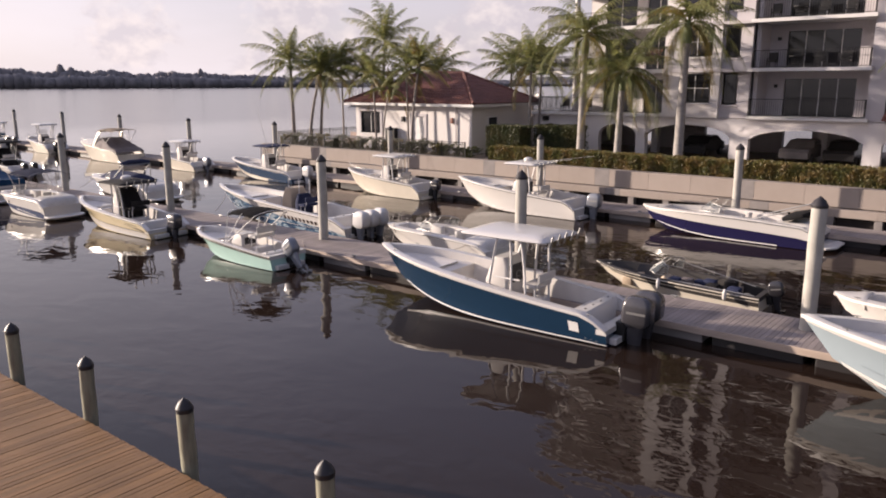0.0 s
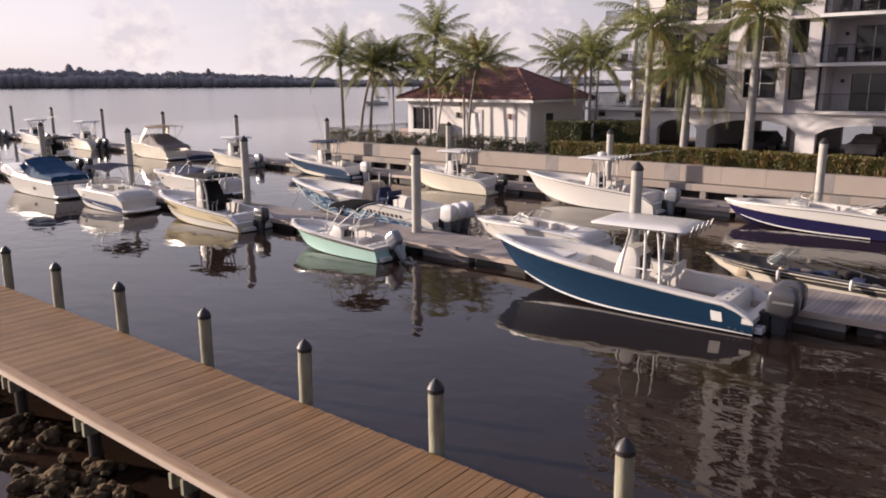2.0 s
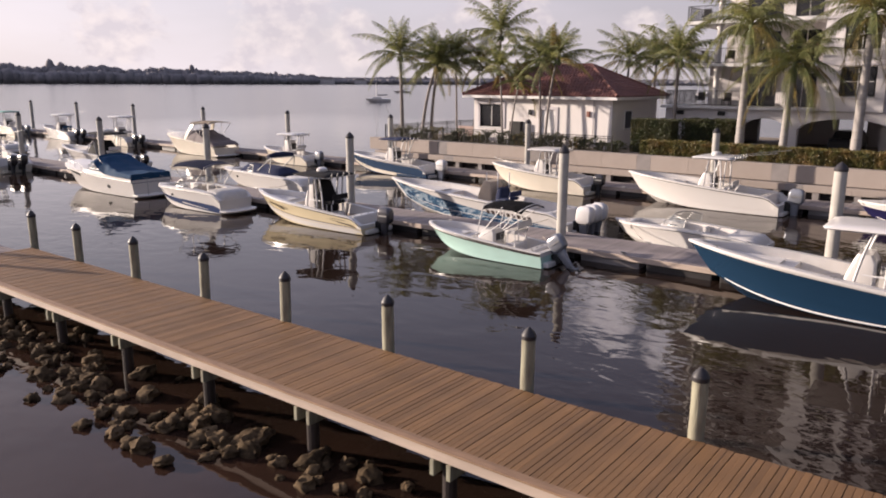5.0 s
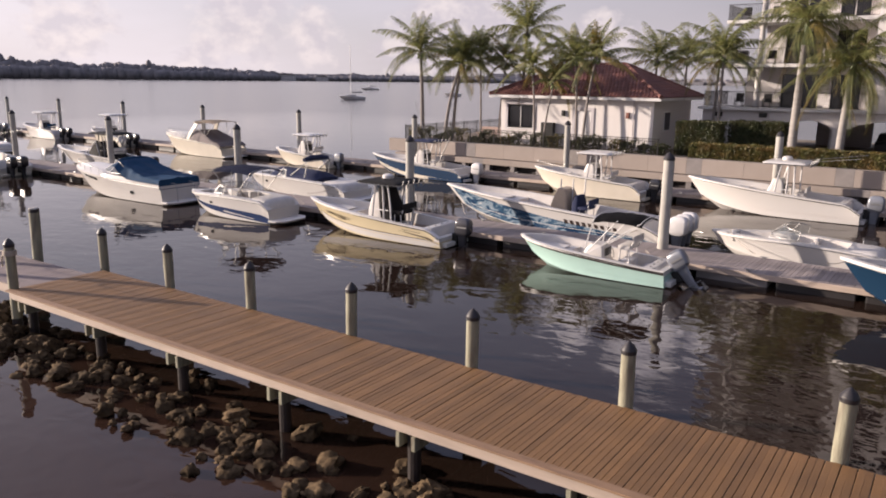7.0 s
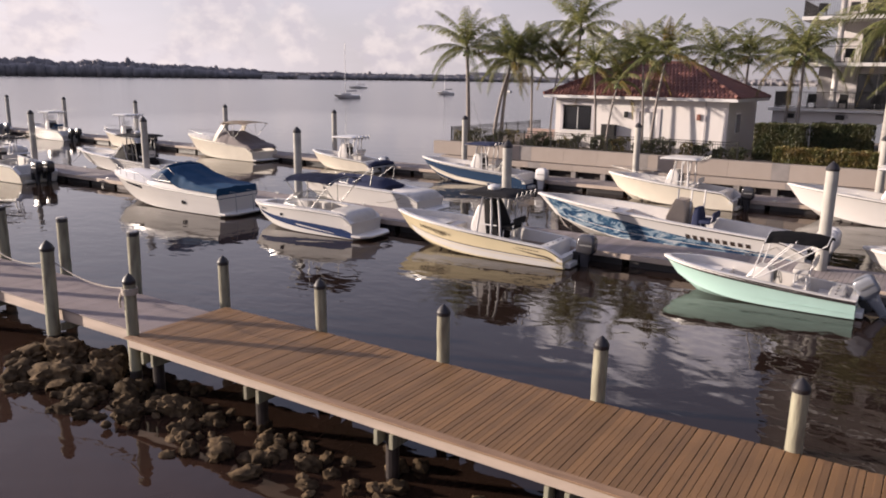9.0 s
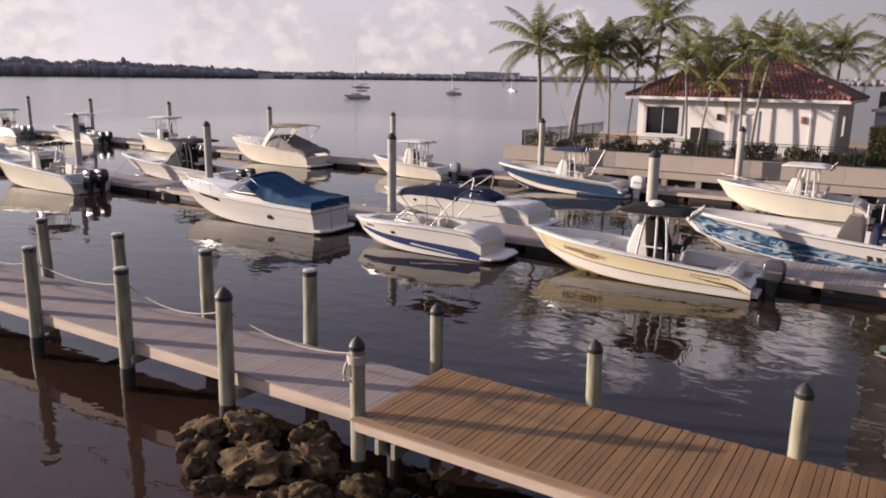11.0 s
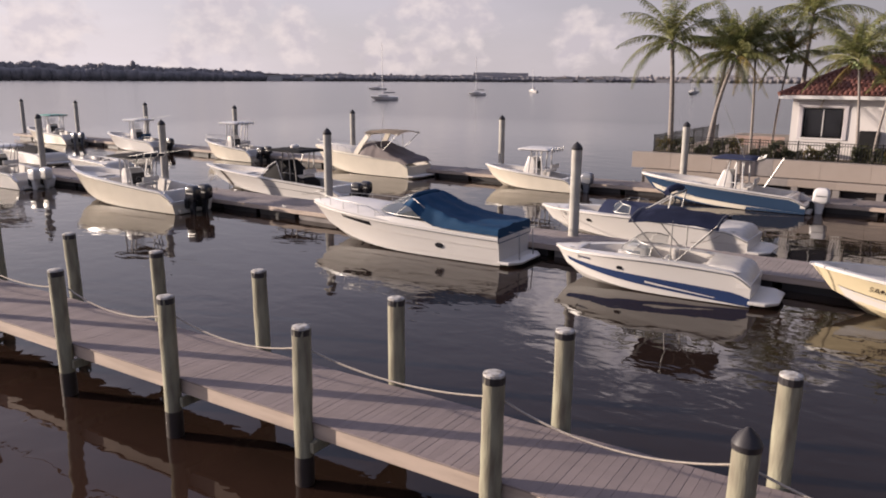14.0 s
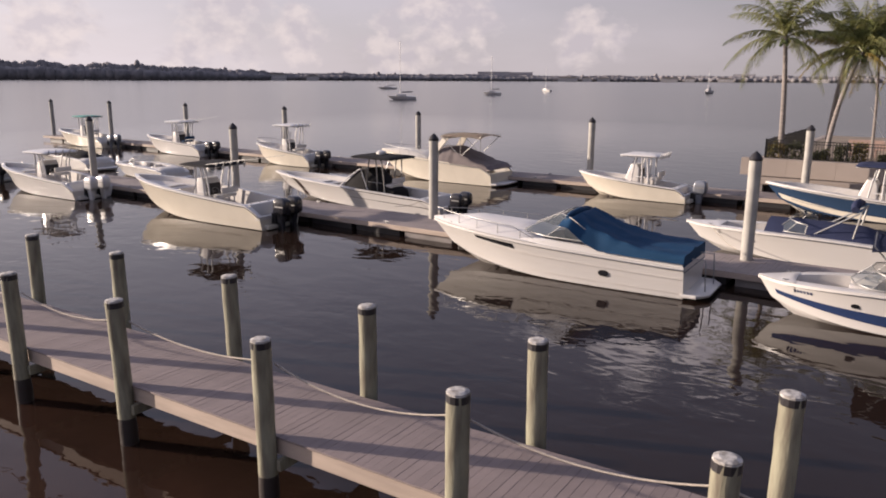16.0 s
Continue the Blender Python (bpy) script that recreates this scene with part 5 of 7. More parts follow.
def cuddy(x_stern, x_bow, y, beam, fb, fs, label, yaw, canvas, arch=False, canvas_label="", roof=False):
    root = boat("cabin_cruiser_boat", x_stern, y, yaw, label)
    L = abs(x_bow - x_stern) / math.cos(radians(yaw))
    h = Hull(L, beam, fb, fs, blunt=2.8, flare=0.6, tuck=0.4 if arch else 0.0)
    hull_shell(root, h, GEL_WHITE if not arch else GEL_CREAM)
    gunwale(root, h, 0.25, GEL_WHITE if not arch else GEL_CREAM, rail=STEEL, sole=0.35)
    foredeck(root, h, 0.5, GEL_WHITE if not arch else GEL_CREAM, 0.3 if arch else 0.4, "cabin_deck", label="crowned white cabin deck")
    bm = bmesh.new()
    box(bm, L * 0.72, L * 0.72 + 0.5, -0.25, 0.25, h.sheer(0.74) + 0.24, h.sheer(0.74) + 0.3, 0.02)
    part("deck_hatch", bm, DARK_GLASS, root, "dark cabin hatch")
    if arch:
        windshield(root, h, 0.52, 0.66, 1.1)
    else:
        windshield(root, h, 0.58, 0.74, 2.7, rake=1.35, aft=0.12, lift=0.2)
        bm = bmesh.new()
        for side in (1, -1):
            rings = []
            for k in range(15):
                s = 0.005 + 0.60 * k / 14
                up = 0.2 * min(1, (0.62 - s) / 0.14)
                w, z = h.half(s), h.sheer(s) - 0.02
                rings.append([(s * L, side * (w - 0.03), z), (s * L, side * (w - 0.07), z + up), (s * L, side * (w - 0.12), z + up + 0.03), (s * L, side * (w - 0.22), z + up), (s * L, side * (w - 0.22), z)])
            loft(bm, rings)
        part("coaming", bm, GEL_WHITE, root, "raised white cockpit coaming", 40)
    bow_rail(root, h, 0.5, 1.0, 0.42)
    # canvas enclosure over the cockpit
    bm = bmesh.new()
    rows = []
    keys = ((0.42, fs + 0.95, 0.62), (0.37, fs + 1.0, 0.68), (0.30, fs + 0.82, 0.78), (0.20, fs + 0.5, 0.9), (0.11, fs + 0.2, 0.96), (0.03, fs + 0.06, 1.0)) if arch else ((0.42, fs + 0.98, 0.62), (0.38, fs + 1.12, 0.68), (0.31, fs + 0.84, 0.78), (0.22, fs + 0.56, 0.9), (0.14, fs + 0.42, 0.98), (0.0, fs + 0.36, 1.0))
    fine = [tuple(p + (q - p) * j / 5 for p, q in zip(k0, k1)) for k0, k1 in zip(keys, keys[1:]) for j in range(5)] + [keys[-1]]
    for s, zt, wf in fine:
        w = h.half(s)
        lo = h.sheer(s) + (0.04 if s > 0.3 else -0.04)
        if not arch:
            lo = h.sheer(s) + 0.12
            if s > 0.27:
                lo += (zt - 0.1 - lo) * (s - 0.27) / 0.15
        prof = []
        for q in range(-14, 15):
            t = abs(q) / 14
            fold = 0.045 * noise.noise(Vector((s * 22, q * 0.35, 3))) + 0.02 * noise.noise(Vector((s * 50, q * 0.9, 7)))
            zz = zt + 0.06 * (1 - t * t) - (zt - lo) * max(0, (t - 0.72) / 0.28) ** 1.3 - 0.05 * math.sin(math.pi * min(1, t / 0.72)) * (s < 0.35)
            prof.append((s * L, math.copysign(w * (wf * min(1, t / 0.75) + (1.03 - wf) * max(0, (t - 0.75) / 0.25)) + fold * t, q) if q else 0.0, zz + fold))
        rows.append(prof)
    loft(bm, rows, False, False)
    a, bb = rows[-1], [(-0.02, p[1] * 1.0, fs - 0.15) for p in rows[-1]]
    loft(bm, [a, bb], False, False)
    part("canvas_cover", bm, canvas, root, canvas_label, 50)
    if not arch:
        bm = bmesh.new()
        ends = [(0.40 * L, y * h.half(0.4) * 0.74, fs + 1.12 + 0.06 * (1 - y * y)) for y in (-1, -0.6, 0, 0.6, 1)]
        tube(bm, ends, [0.05, 0.1, 0.11, 0.1, 0.05], 8)
        part("rolled_canvas", bm, canvas, root, "rolled canvas edge", 60)
    swim_platform(root, h, 0.7, 0.2)
    cleats(root, h)
    if arch:
        bm = bmesh.new()
        for y in (-1, 1):
            loft(bm, [[(x + dx, y * w0 + dy, z) for dx, dy in ((-0.22, -0.05), (0.22, -0.05), (0.22, 0.05), (-0.22, 0.05))] for x, w0, z in ((0.48 * L, beam * 0.45, fs + 0.1), (0.42 * L, beam * 0.43, fs + 0.9), (0.36 * L, beam * 0.36, fs + 1.65))])
        box(bm, 0.36 * L - 0.22, 0.36 * L + 0.22, -beam * 0.38, beam * 0.38, fs + 1.6, fs + 1.72, 0.03)
        part("radar_arch", bm, GEL_CREAM, root, "raked cream radar arch", 30)
        bimini(root, 0.08 * L, 0.40 * L, beam * 0.8, fs + 0.5, fs + 1.85, CANVAS_BEIGE, 0.14)
    return root, h


b, h = cuddy(-49.75, -59.2, 17.65, 2.75, 1.36, 1.0, "white cabin cruiser with a blue canvas cockpit cover", 3, CANVAS_BLUE, canvas_label="blue canvas cockpit cover")
portholes(b, h, (0.27,), 0.62, 0.10)
for side in (1, -1):
    hull_band(b, h, 0.80, 0.905, 0.60, 0.77, DARK_GLASS, "cabin_window", "long dark cabin window", u2=0.85, u3=0.91, sides=(side,))
hull_band(b, h, 0.60, 0.615, 0.0, 0.95, GEL_LINER, "moulding_line")
hull_band(b, h, 0.74, 0.765, 0.0, 0.97, GEL_LINER, "rub_moulding", "moulded step along the side", out=0.03)
hull_band(b, h, 0.42, 0.435, 0.0, 0.9, GEL_LINER, "spray_rail", "moulded spray rail", out=0.03)
for side in (1, -1):
    bm = bmesh.new()
    tube(bm, [(-0.05, side * 0.55, 1.15), (-0.45, side * 0.55, 1.15), (-0.5, side * 0.55, 0.2)], 0.02)
    part("ladder_rail", bm, STEEL, b, "steel swim ladder rail", 60)
spray_rail_lines(b, h)
# cream boat with twin motors past the cruiser
b, h = center_console(-67.6, -77.4, 17.3, 2.7, 1.65, 1.0, GEL_CREAM, "cream center console boat with a dark top and twin black motors", yaw=3, motors=2, top=CANVAS_BLACK, top_z=2.5, riggers=True, msize=1.15, con_at=0.42)
b, h = center_console(-81.6, -90.2, 16.9, 2.6, 1.4, 0.85, GEL_WHITE, "white center console boat with twin white motors", yaw=3, motors=2, motor=MOTOR_WHITE, top=GEL_WHITE, top_z=2.3, msize=1.1)
b, h = center_console(-92.3, -99.5, 17.0, 2.4, 1.3, 0.8, GEL_WHITE, "white center console boat with a black motor", yaw=3, motors=1, top=GEL_WHITE, top_z=2.3)
# grey-blue bow at the near end of the row
b, h = center_console(4.6, -4.5, 19.0, 2.7, 1.62, 0.85, GEL_SKY, "grey-blue center console boat with a white rail", yaw=2, motors=2, top=GEL_WHITE, top_z=2.4, rail=GEL_WHITE, g=0.26)
hull_band(b, h, 0.88, 1.0, 0.0, 1.0, GEL_WHITE, "sheer_band", "white band below the gunwale")
hull_band(b, h, 0.14, 0.36, 0.0, 0.97, GEL_WHITE, "bottom_band", "white lower hull", u2=0.2, u3=0.36)

# row behind the middle dock
b, h = bowrider(-17.3, -23.6, 24.2, 2.2, 0.9, 0.7, GEL_WHITE, "white bowrider boat with a blue interior", platform=True)
b, h = bowrider(1.0, -5.0, 24.3, 2.2, 0.9, 0.7, GEL_WHITE, "white bowrider boat beside the floating dock")
b, h = center_console(-25.3, -36.9, 24.3, 2.75, 1.55, 0.85, GEL_WHITE, "white boat with blue wave art and three covered motors", motors=3, motor_cover=MOTOR_WHITE, motor=MOTOR_WHITE, con_cover=CANVAS_BEIGE, con_h=1.65, msize=1.2, con_at=0.40, boot=False, post_cover=CANVAS_NAVY)
hull_band(b, h, 0.31, 0.62, 0.30, 0.97, WAVE_ART, "wave_art", "blue and white wave artwork", u2=0.34, u3=0.97)
hull_band(b, h, 0.31, 0.50, 0.0, 0.30, WAVE_ART, "wave_art", "pale blue wave artwork", u3=0.62)
for k in range(3):
    bm = bmesh.new()
    tube(bm, [(4.2 + 0.45 * k, -0.3 + 0.3 * k, 0.3), (4.15 + 0.45 * k, -0.3 + 0.3 * k, 2.35)], 0.03)
    part("rod_pole", bm, WHITE_TRIM, b, "upright white rod pole", 60)
bm = bmesh.new()
loft(bm, [rounded(4.05, 4.45, -0.5, 0.5, 0.1, 0.3), rounded(4.1, 4.42, -0.48, 0.48, 0.1, 1.3), rounded(4.15, 4.36, -0.36, 0.36, 0.08, 1.65)])
part("seat_cover", bm, CANVAS_NAVY, b, "navy cloth seat cover", 40)
bars(b, h, 0.17, 0.40, 0.63, 0.75, 9, STRIPE_DARK)


def jon_boat(x_stern, x_bow, y, label):
    root = boat("aluminium_skiff", x_stern, y, 1, label)
    L = abs(x_bow - x_stern)
    h = Hull(L, 1.75, 0.72, 0.5, blunt=3.2, flare=0.3)
    hull_shell(root, h, GEL_CREAM)
    hull_band(root, h, 0.55, 0.9, 0.0, 0.9, GEL_DARK, "side_panel", "dark painted side panel", u2=0.72)
    gunwale(root, h, 0.12, GEL_DARK, rail=GEL_CREAM, sole=0.12, liner=GEL_DARK, s_deck=0.8)
    for s in (0.15, 0.35, 0.72):
        seat_block(root, s * L, s * L + 0.35, -h.half(s) + 0.14, h.half(s) - 0.14, 0.14, 0.42, VINYL_TAN, "bench")
    console(root, 0.52 * L, 0.15, 0.5, 0.4, 0.45, mat=VINYL_TAN, glass=False)
    windshield(root, h, 0.62, 0.42, 0.7, STEEL)
    for k in range(7):
        rr = random.Random(k)
        bm = bmesh.new()
        x, y2 = 0.7 + 0.33 * k, rr.uniform(-0.5, 0.5)
        box(bm, x, x + 0.4, y2 - 0.2, y2 + 0.2, 0.2, 0.5 + 0.15 * rr.random(), 0.07)
        part("gear_roll", bm, rr.choice((CANVAS_BLACK, CANVAS_NAVY, CANVAS_TAUPE)), root, smooth=50)
    bm = bmesh.new()
    tube(bm, [(0.5, -0.6, 0.5), (3.4, -0.75, 1.0)], 0.015)
    tube(bm, [(0.2, 0.6, 0.5), (3.0, 0.72, 0.62)], 0.02)
    part("pole", bm, STEEL, root)
    hull_band(root, h, 0.78, 0.82, 0.0, 0.9, GEL_CREAM, "stripe", "cream side stripe", out=0.012)
    outboard(root, -0.05, 0, 0.4, MOTOR_BLACK, 12, 0.75)
    part("motor_patch", (lambda q: (box(q, -0.5, -0.2, -0.1, 0.1, 0.72, 0.8, 0.02), q)[1])(bmesh.new()), RED_PAINT, root)
    cleats(root, h)
    for x in (1.0, 3.2):
        bm = bmesh.new()
        lathe(bm, [(0.02, 0.72), (0.04, 0.7), (0.065, 0.62), (0.065, 0.42), (0.03, 0.36)], 10, pose(x, h.half(0.3) + 0.12, -0.05))
        part("fender", bm, GEL_WHITE, root, "white hanging fender", 50)


jon_boat(-6.9, -12.9, 24.2, "dark aluminium skiff loaded with gear and cream stripes")
b, h = bowrider(-43.0, -52.1, 24.3, 2.5, 1.05, 0.85, GEL_WHITE, "white bowrider boat with a navy cockpit cover", platform=True)
foredeck(b, h, 0.26, CANVAS_NAVY, 0.4, "cockpit_cover", 0.66, "navy canvas cockpit cover", 0.15)
portholes(b, h, (0.72,), 0.74, 0.07)
bm = bmesh.new()
for y in (-0.95, 0.95):
    tube(bm, [(4.6, y, 1.0), (3.0, y * 0.95, 2.05)], 0.035)
    tube(bm, [(3.2, y, 0.95), (3.0, y * 0.95, 2.05)], 0.03)
tube(bm, [(3.0, -0.9, 2.05), (3.0, 0.9, 2.05)], 0.035)
part("tower_frame", bm, STEEL, b, "steel wakeboard tower", 60)
bm = bmesh.new()
tube(bm, [(3.2, -0.95, 2.12), (3.25, -0.4, 2.2), (3.25, 0.4, 2.2), (3.2, 0.95, 2.12)], [0.12, 0.15, 0.15, 0.12], 8)
part("folded_bimini", bm, CANVAS_NAVY, b, "navy canvas rolled on the tower", 60)
b, h = center_console(-63.2, -75.4, 24.3, 2.6, 1.25, 0.75, GEL_WHITE, "white sport boat with a black wheelhouse top and twin black motors", motors=2, top=CANVAS_BLACK, top_z=2.5, con_at=0.36, riggers=False, pipe=STEEL, top_len=2.4, radar=True, rods=False, con_h=1.0)
bm = bmesh.new()
rings = []
for x, w, z in ((6.5, 0.75, 0.98), (5.9, 0.8, 1.45), (5.3, 0.78, 1.85), (4.9, 0.75, 1.92), (4.3, 0.72, 1.5), (3.7, 0.7, 1.1), (3.2, 0.7, 0.9)):
    rings.append([(x, -w, 0.45), (x, -w * 0.96, (z + 0.45) / 2), (x, -w * 0.82, z), (x, 0, z + 0.05), (x, w * 0.82, z), (x, w * 0.96, (z + 0.45) / 2), (x, w, 0.45)])
loft(bm, rings)
part("wheelhouse_cover", bm, CANVAS_BLACK, b, "black canvas over a raked windscreen", 40)
for side in (1, -1):
    bm = bmesh.new()
    tube(bm, [(6.6, side * 0.72, 0.95), (5.95, side * 0.74, 1.5), (5.25, side * 0.68, 1.92)], 0.03)
    tube(bm, [(5.25, side * 0.68, 1.92), (4.7, side * 0.76, 0.8)], 0.025)
    part("windscreen_frame", bm, WHITE_TRIM, b, "pale windscreen frame", 60)
hull_band(b, h, 0.62, 0.66, 0.0, 0.5, STRIPE_DARK, "stripe", u2=0.66, u3=0.67)
hull_band(b, h, 0.3, 0.95, 0.80, 0.84, STRIPE_DARK, "stripe")
b, h = bowrider(-84.5, -91.0, 24.2, 2.2, 0.8, 0.6, GEL_WHITE, "small white runabout boat with a grey windscreen")
b, h = bowrider(-93, -101, 24.2, 2.4, 0.9, 0.7, GEL_WHITE, "white bowrider boat with a dark cover", platform=True)
foredeck(b, h, 0.1, CANVAS_BLACK, 0.35, "cockpit_cover", 0.66, "black canvas cockpit cover", 0.15)

# row along the far dock
b, h = bowrider(-7.9, -16.3, 35.1, 2.5, 1.15, 0.95, GEL_NAVY, "navy and white bowrider boat with a folded tower boom", platform=True)
hull_band(b, h, 0.62, 1.0, 0.0, 1.0, GEL_WHITE, "upper_band", "white upper hull", u2=0.75)
hull_band(b, h, 0.31, 0.34, 0.2, 0.95, STRIPE_WHITE, "boot_stripe")
for side in (1, -1):
    bm = bmesh.new()
    tube(bm, [(3.0, side * 0.9, 1.0), (0.8, side * 0.95, 1.75)], 0.03)
    part("tower_strut", bm, STEEL, b)
bm = bmesh.new()
box(bm, 0.2, 1.1, -1.0, 1.0, 1.7, 1.9, 0.08, pose(0, 0, -0.25, 0, 14, 0))
part("folded_bimini", bm, CANVAS_BLACK, b, "black folded bimini roll", 40)
b, h = center_console(-19.6, -28.3, 35.2, 2.75, 1.62, 0.95, GEL_WHITE, "white center console boat with a hard top and radar dome", motors=1, motor=MOTOR_GREY, top=GEL_WHITE, top_z=2.7, radar=True, riggers=True, msize=1.2)
b, h = center_console(-30.6, -38.0, 35.2, 2.5, 1.45, 0.9, GEL_CREAM, "cream center console boat with a pipe top frame", motors=1, top=GEL_WHITE, top_z=2.5, msize=1.05)
bow_rail(b, h, 0.55, 1.0, 0.35)
b, h = center_console(-42.9, -51.6, 35.3, 2.6, 1.4, 0.8, GEL_STEEL, "steel blue center console boat with a navy top and white motor", motors=1, motor=MOTOR_WHITE, top=CANVAS_NAVY, top_z=2.5, riggers=False, msize=1.2)
hull_band(b, h, 0.0, 0.36, 0.0, 0.97, GEL_CREAM, "lower_hull", "cream lower hull", u3=0.6)
hull_band(b, h, 0.9, 1.0, 0.0, 1.0, GEL_WHITE, "sheer_band")
bm = bmesh.new()
tube(bm, [(3.0, 0.8, 2.4), (4.4, 0.5, 5.2)], 0.014)
part("antenna", bm, STEEL, b)
bm = bmesh.new()
tube(bm, [(2.0, 0.9, 1.2), (1.2, 0.95, 2.7)], 0.035)
part("outrigger", bm, STEEL, b)
b, h = center_console(-55.2, -61.7, 35.0, 2.3, 1.25, 0.75, GEL_CREAM, "cream center console boat with a slim white hard top", motors=1, motor=MOTOR_GREY, top=GEL_WHITE, top_z=2.35, msize=1.1)
b, h = cuddy(-66.8, -76.3, 34.8, 2.9, 1.65, 1.15, "cream cabin cruiser with a radar arch and taupe cover", 0, CANVAS_TAUPE, arch=True, canvas_label="taupe canvas cockpit cover")
b, h = center_console(-82.5, -89.2, 35.0, 2.5, 1.5, 0.9, GEL_CREAM, "cream walkaround boat with a white hard top and twin motors", motors=2, top=GEL_WHITE, top_z=2.9, msize=1.0)
bow_rail(b, h, 0.55, 1.0, 0.35)
b, h = center_console(-95.0, -103.5, 35.0, 2.5, 1.45, 0.9, GEL_WHITE, "white center console boat with blue seats and twin black motors", motors=2, top=GEL_WHITE, top_z=2.7, msize=1.05, riggers=True, post_cover=CANVAS_BLUE)
b, h = center_console(-108.5, -117.5, 34.6, 2.5, 1.4, 0.9, GEL_CREAM, "cream center console boat with a teal canvas top", motors=2, motor=MOTOR_GREY, top=CANVAS_TEAL, top_z=2.7)


def sailboat(x, y, yaw, L, label, mast=10.0):
    root = boat("sailboat", x, y, yaw, label)
    h = Hull(L, L * 0.3, 1.2, 0.9)
    hull_shell(root, h, GEL_WHITE)
    foredeck(root, h, 0.0, GEL_WHITE, 0.15, "deck")
    seat_block(root, L * 0.35, L * 0.7, -L * 0.08, L * 0.08, 0.8, 1.7, GEL_WHITE, "cabin")
    bm = bmesh.new()
    tube(bm, [(L * 0.55, 0, 1), (L * 0.55, 0, mast)], 0.09)
    tube(bm, [(L * 0.55, 0, 2.2), (L * 0.1, 0, 2.3)], 0.07)
    part("mast", bm, WHITE_TRIM, root, "bare mast and boom")
    bm = bmesh.new()
    tube(bm, [(L * 0.5, 0, 2.35), (L * 0.12, 0, 2.45)], 0.16)
    part("furled_sail", bm, CANVAS_NAVY, root, "furled sail under a dark cover")
    hull_band(root, h, 0.2, 0.4, 0, 0.95, STRIPE_BLUE, "boot_stripe")


for x, y, yaw, L, mast in ((-187, 185, 42, 8.8, 17.5), (-345, 374, 42, 12.0, 3.6), (-205, 267, 35, 7.5, 15.5), (-229, 358, -15, 6.5, 12.0), (-164, 423, 80, 8, 12.0), (-150, 372, 84, 8, 9.0)):
    sailboat(x, y, yaw, L, "white moored sailboat with a bare mast" if mast > 5 else "white moored motor yacht far out on the water", mast)


def mooring_line(a, b, sag=0.25):
    bm = bmesh.new()
    mid = [(p + q) / 2 for p, q in zip(a, b)]
    tube(bm, bez(a, (mid[0], mid[1], mid[2] - sag), b, 8), 0.014, 5)
    tagged(part("mooring_line", bm, ROPE, None, "pale mooring rope from a boat to the dock", 60), category="rope", group="mooring lines")


for xs, xb, z in ((-9.3, -16.9, 1.2), (-23.2, -27.8, 0.8), (-32.5, -38.9, 1.05), (-41.6, -46.8, 0.85), (-50.1, -57.9, 1.4), (-67.9, -76, 1.3)):
    mooring_line((xs - 0.5, 19.4, z * 0.75), (xs - 1.6, 20.2, 0.52))
    mooring_line((xb, 18.7, z), (xb + 1.2, 20.2, 0.52))
for xs, xb in ((-17.5, -22.8), (-25.5, -35.7), (-43.3, -51), (-63.6, -74)):
    mooring_line((xs - 0.6, 23.3, 0.8), (xs - 1.5, 22.2, 0.52))
    mooring_line((xb, 23.8, 1.0), (xb + 1.4, 22.2, 0.52))

# ---- palms and planting ----


def frond(bm, m, length, droop, rnd, leaf=0.19, n=54, width=0.025):
    """One feathered palm leaf: a bent rib with two combs of hanging leaflets."""
    pts = [m @ Vector((length * (t - 0.16 * t * t * droop), 0, length * (0.16 * t - droop * 0.62 * t ** 2.1))) for t in (k / n for k in range(n + 1))]
    ribs = pts[::5] + [pts[-1]]
    tube(bm, ribs, [0.035 - 0.028 * k / len(ribs) for k in range(len(ribs))], 3)
    down = Vector((0, 0, -1))
    for k in range(6, n + 1):
        t = k / n
        ll = leaf * length * (math.sin(math.pi * min(1, 0.10 + 0.86 * t)) ** 0.7 + 0.12)
        d = (pts[k] - pts[k - 1]).normalized()
        side = d.cross(down)
        if side.length < 0.05:
            side = Vector((1, 0, 0))
        side.normalize()
        for s in (1, -1):
            a = d * (0.6 + rnd.uniform(-0.15, 0.15)) + side * s * 0.5 + down * rnd.uniform(0.15, 0.55)
            a.normalize()
            b = a + down * (0.6 + 0.6 * rnd.random())
            b.normalize()
            mid = pts[k] + a * ll * 0.5
            tip = mid + b * ll * 0.55
            w = d * width * (1.15 - 0.5 * t)
            v = [bm.verts.new(p) for p in (pts[k] - w, pts[k] + w, mid + w, mid - w, tip)]
            bm.faces.new((v[0], v[1], v[2], v[3]))
            bm.faces.new((v[3], v[2], v[4]))


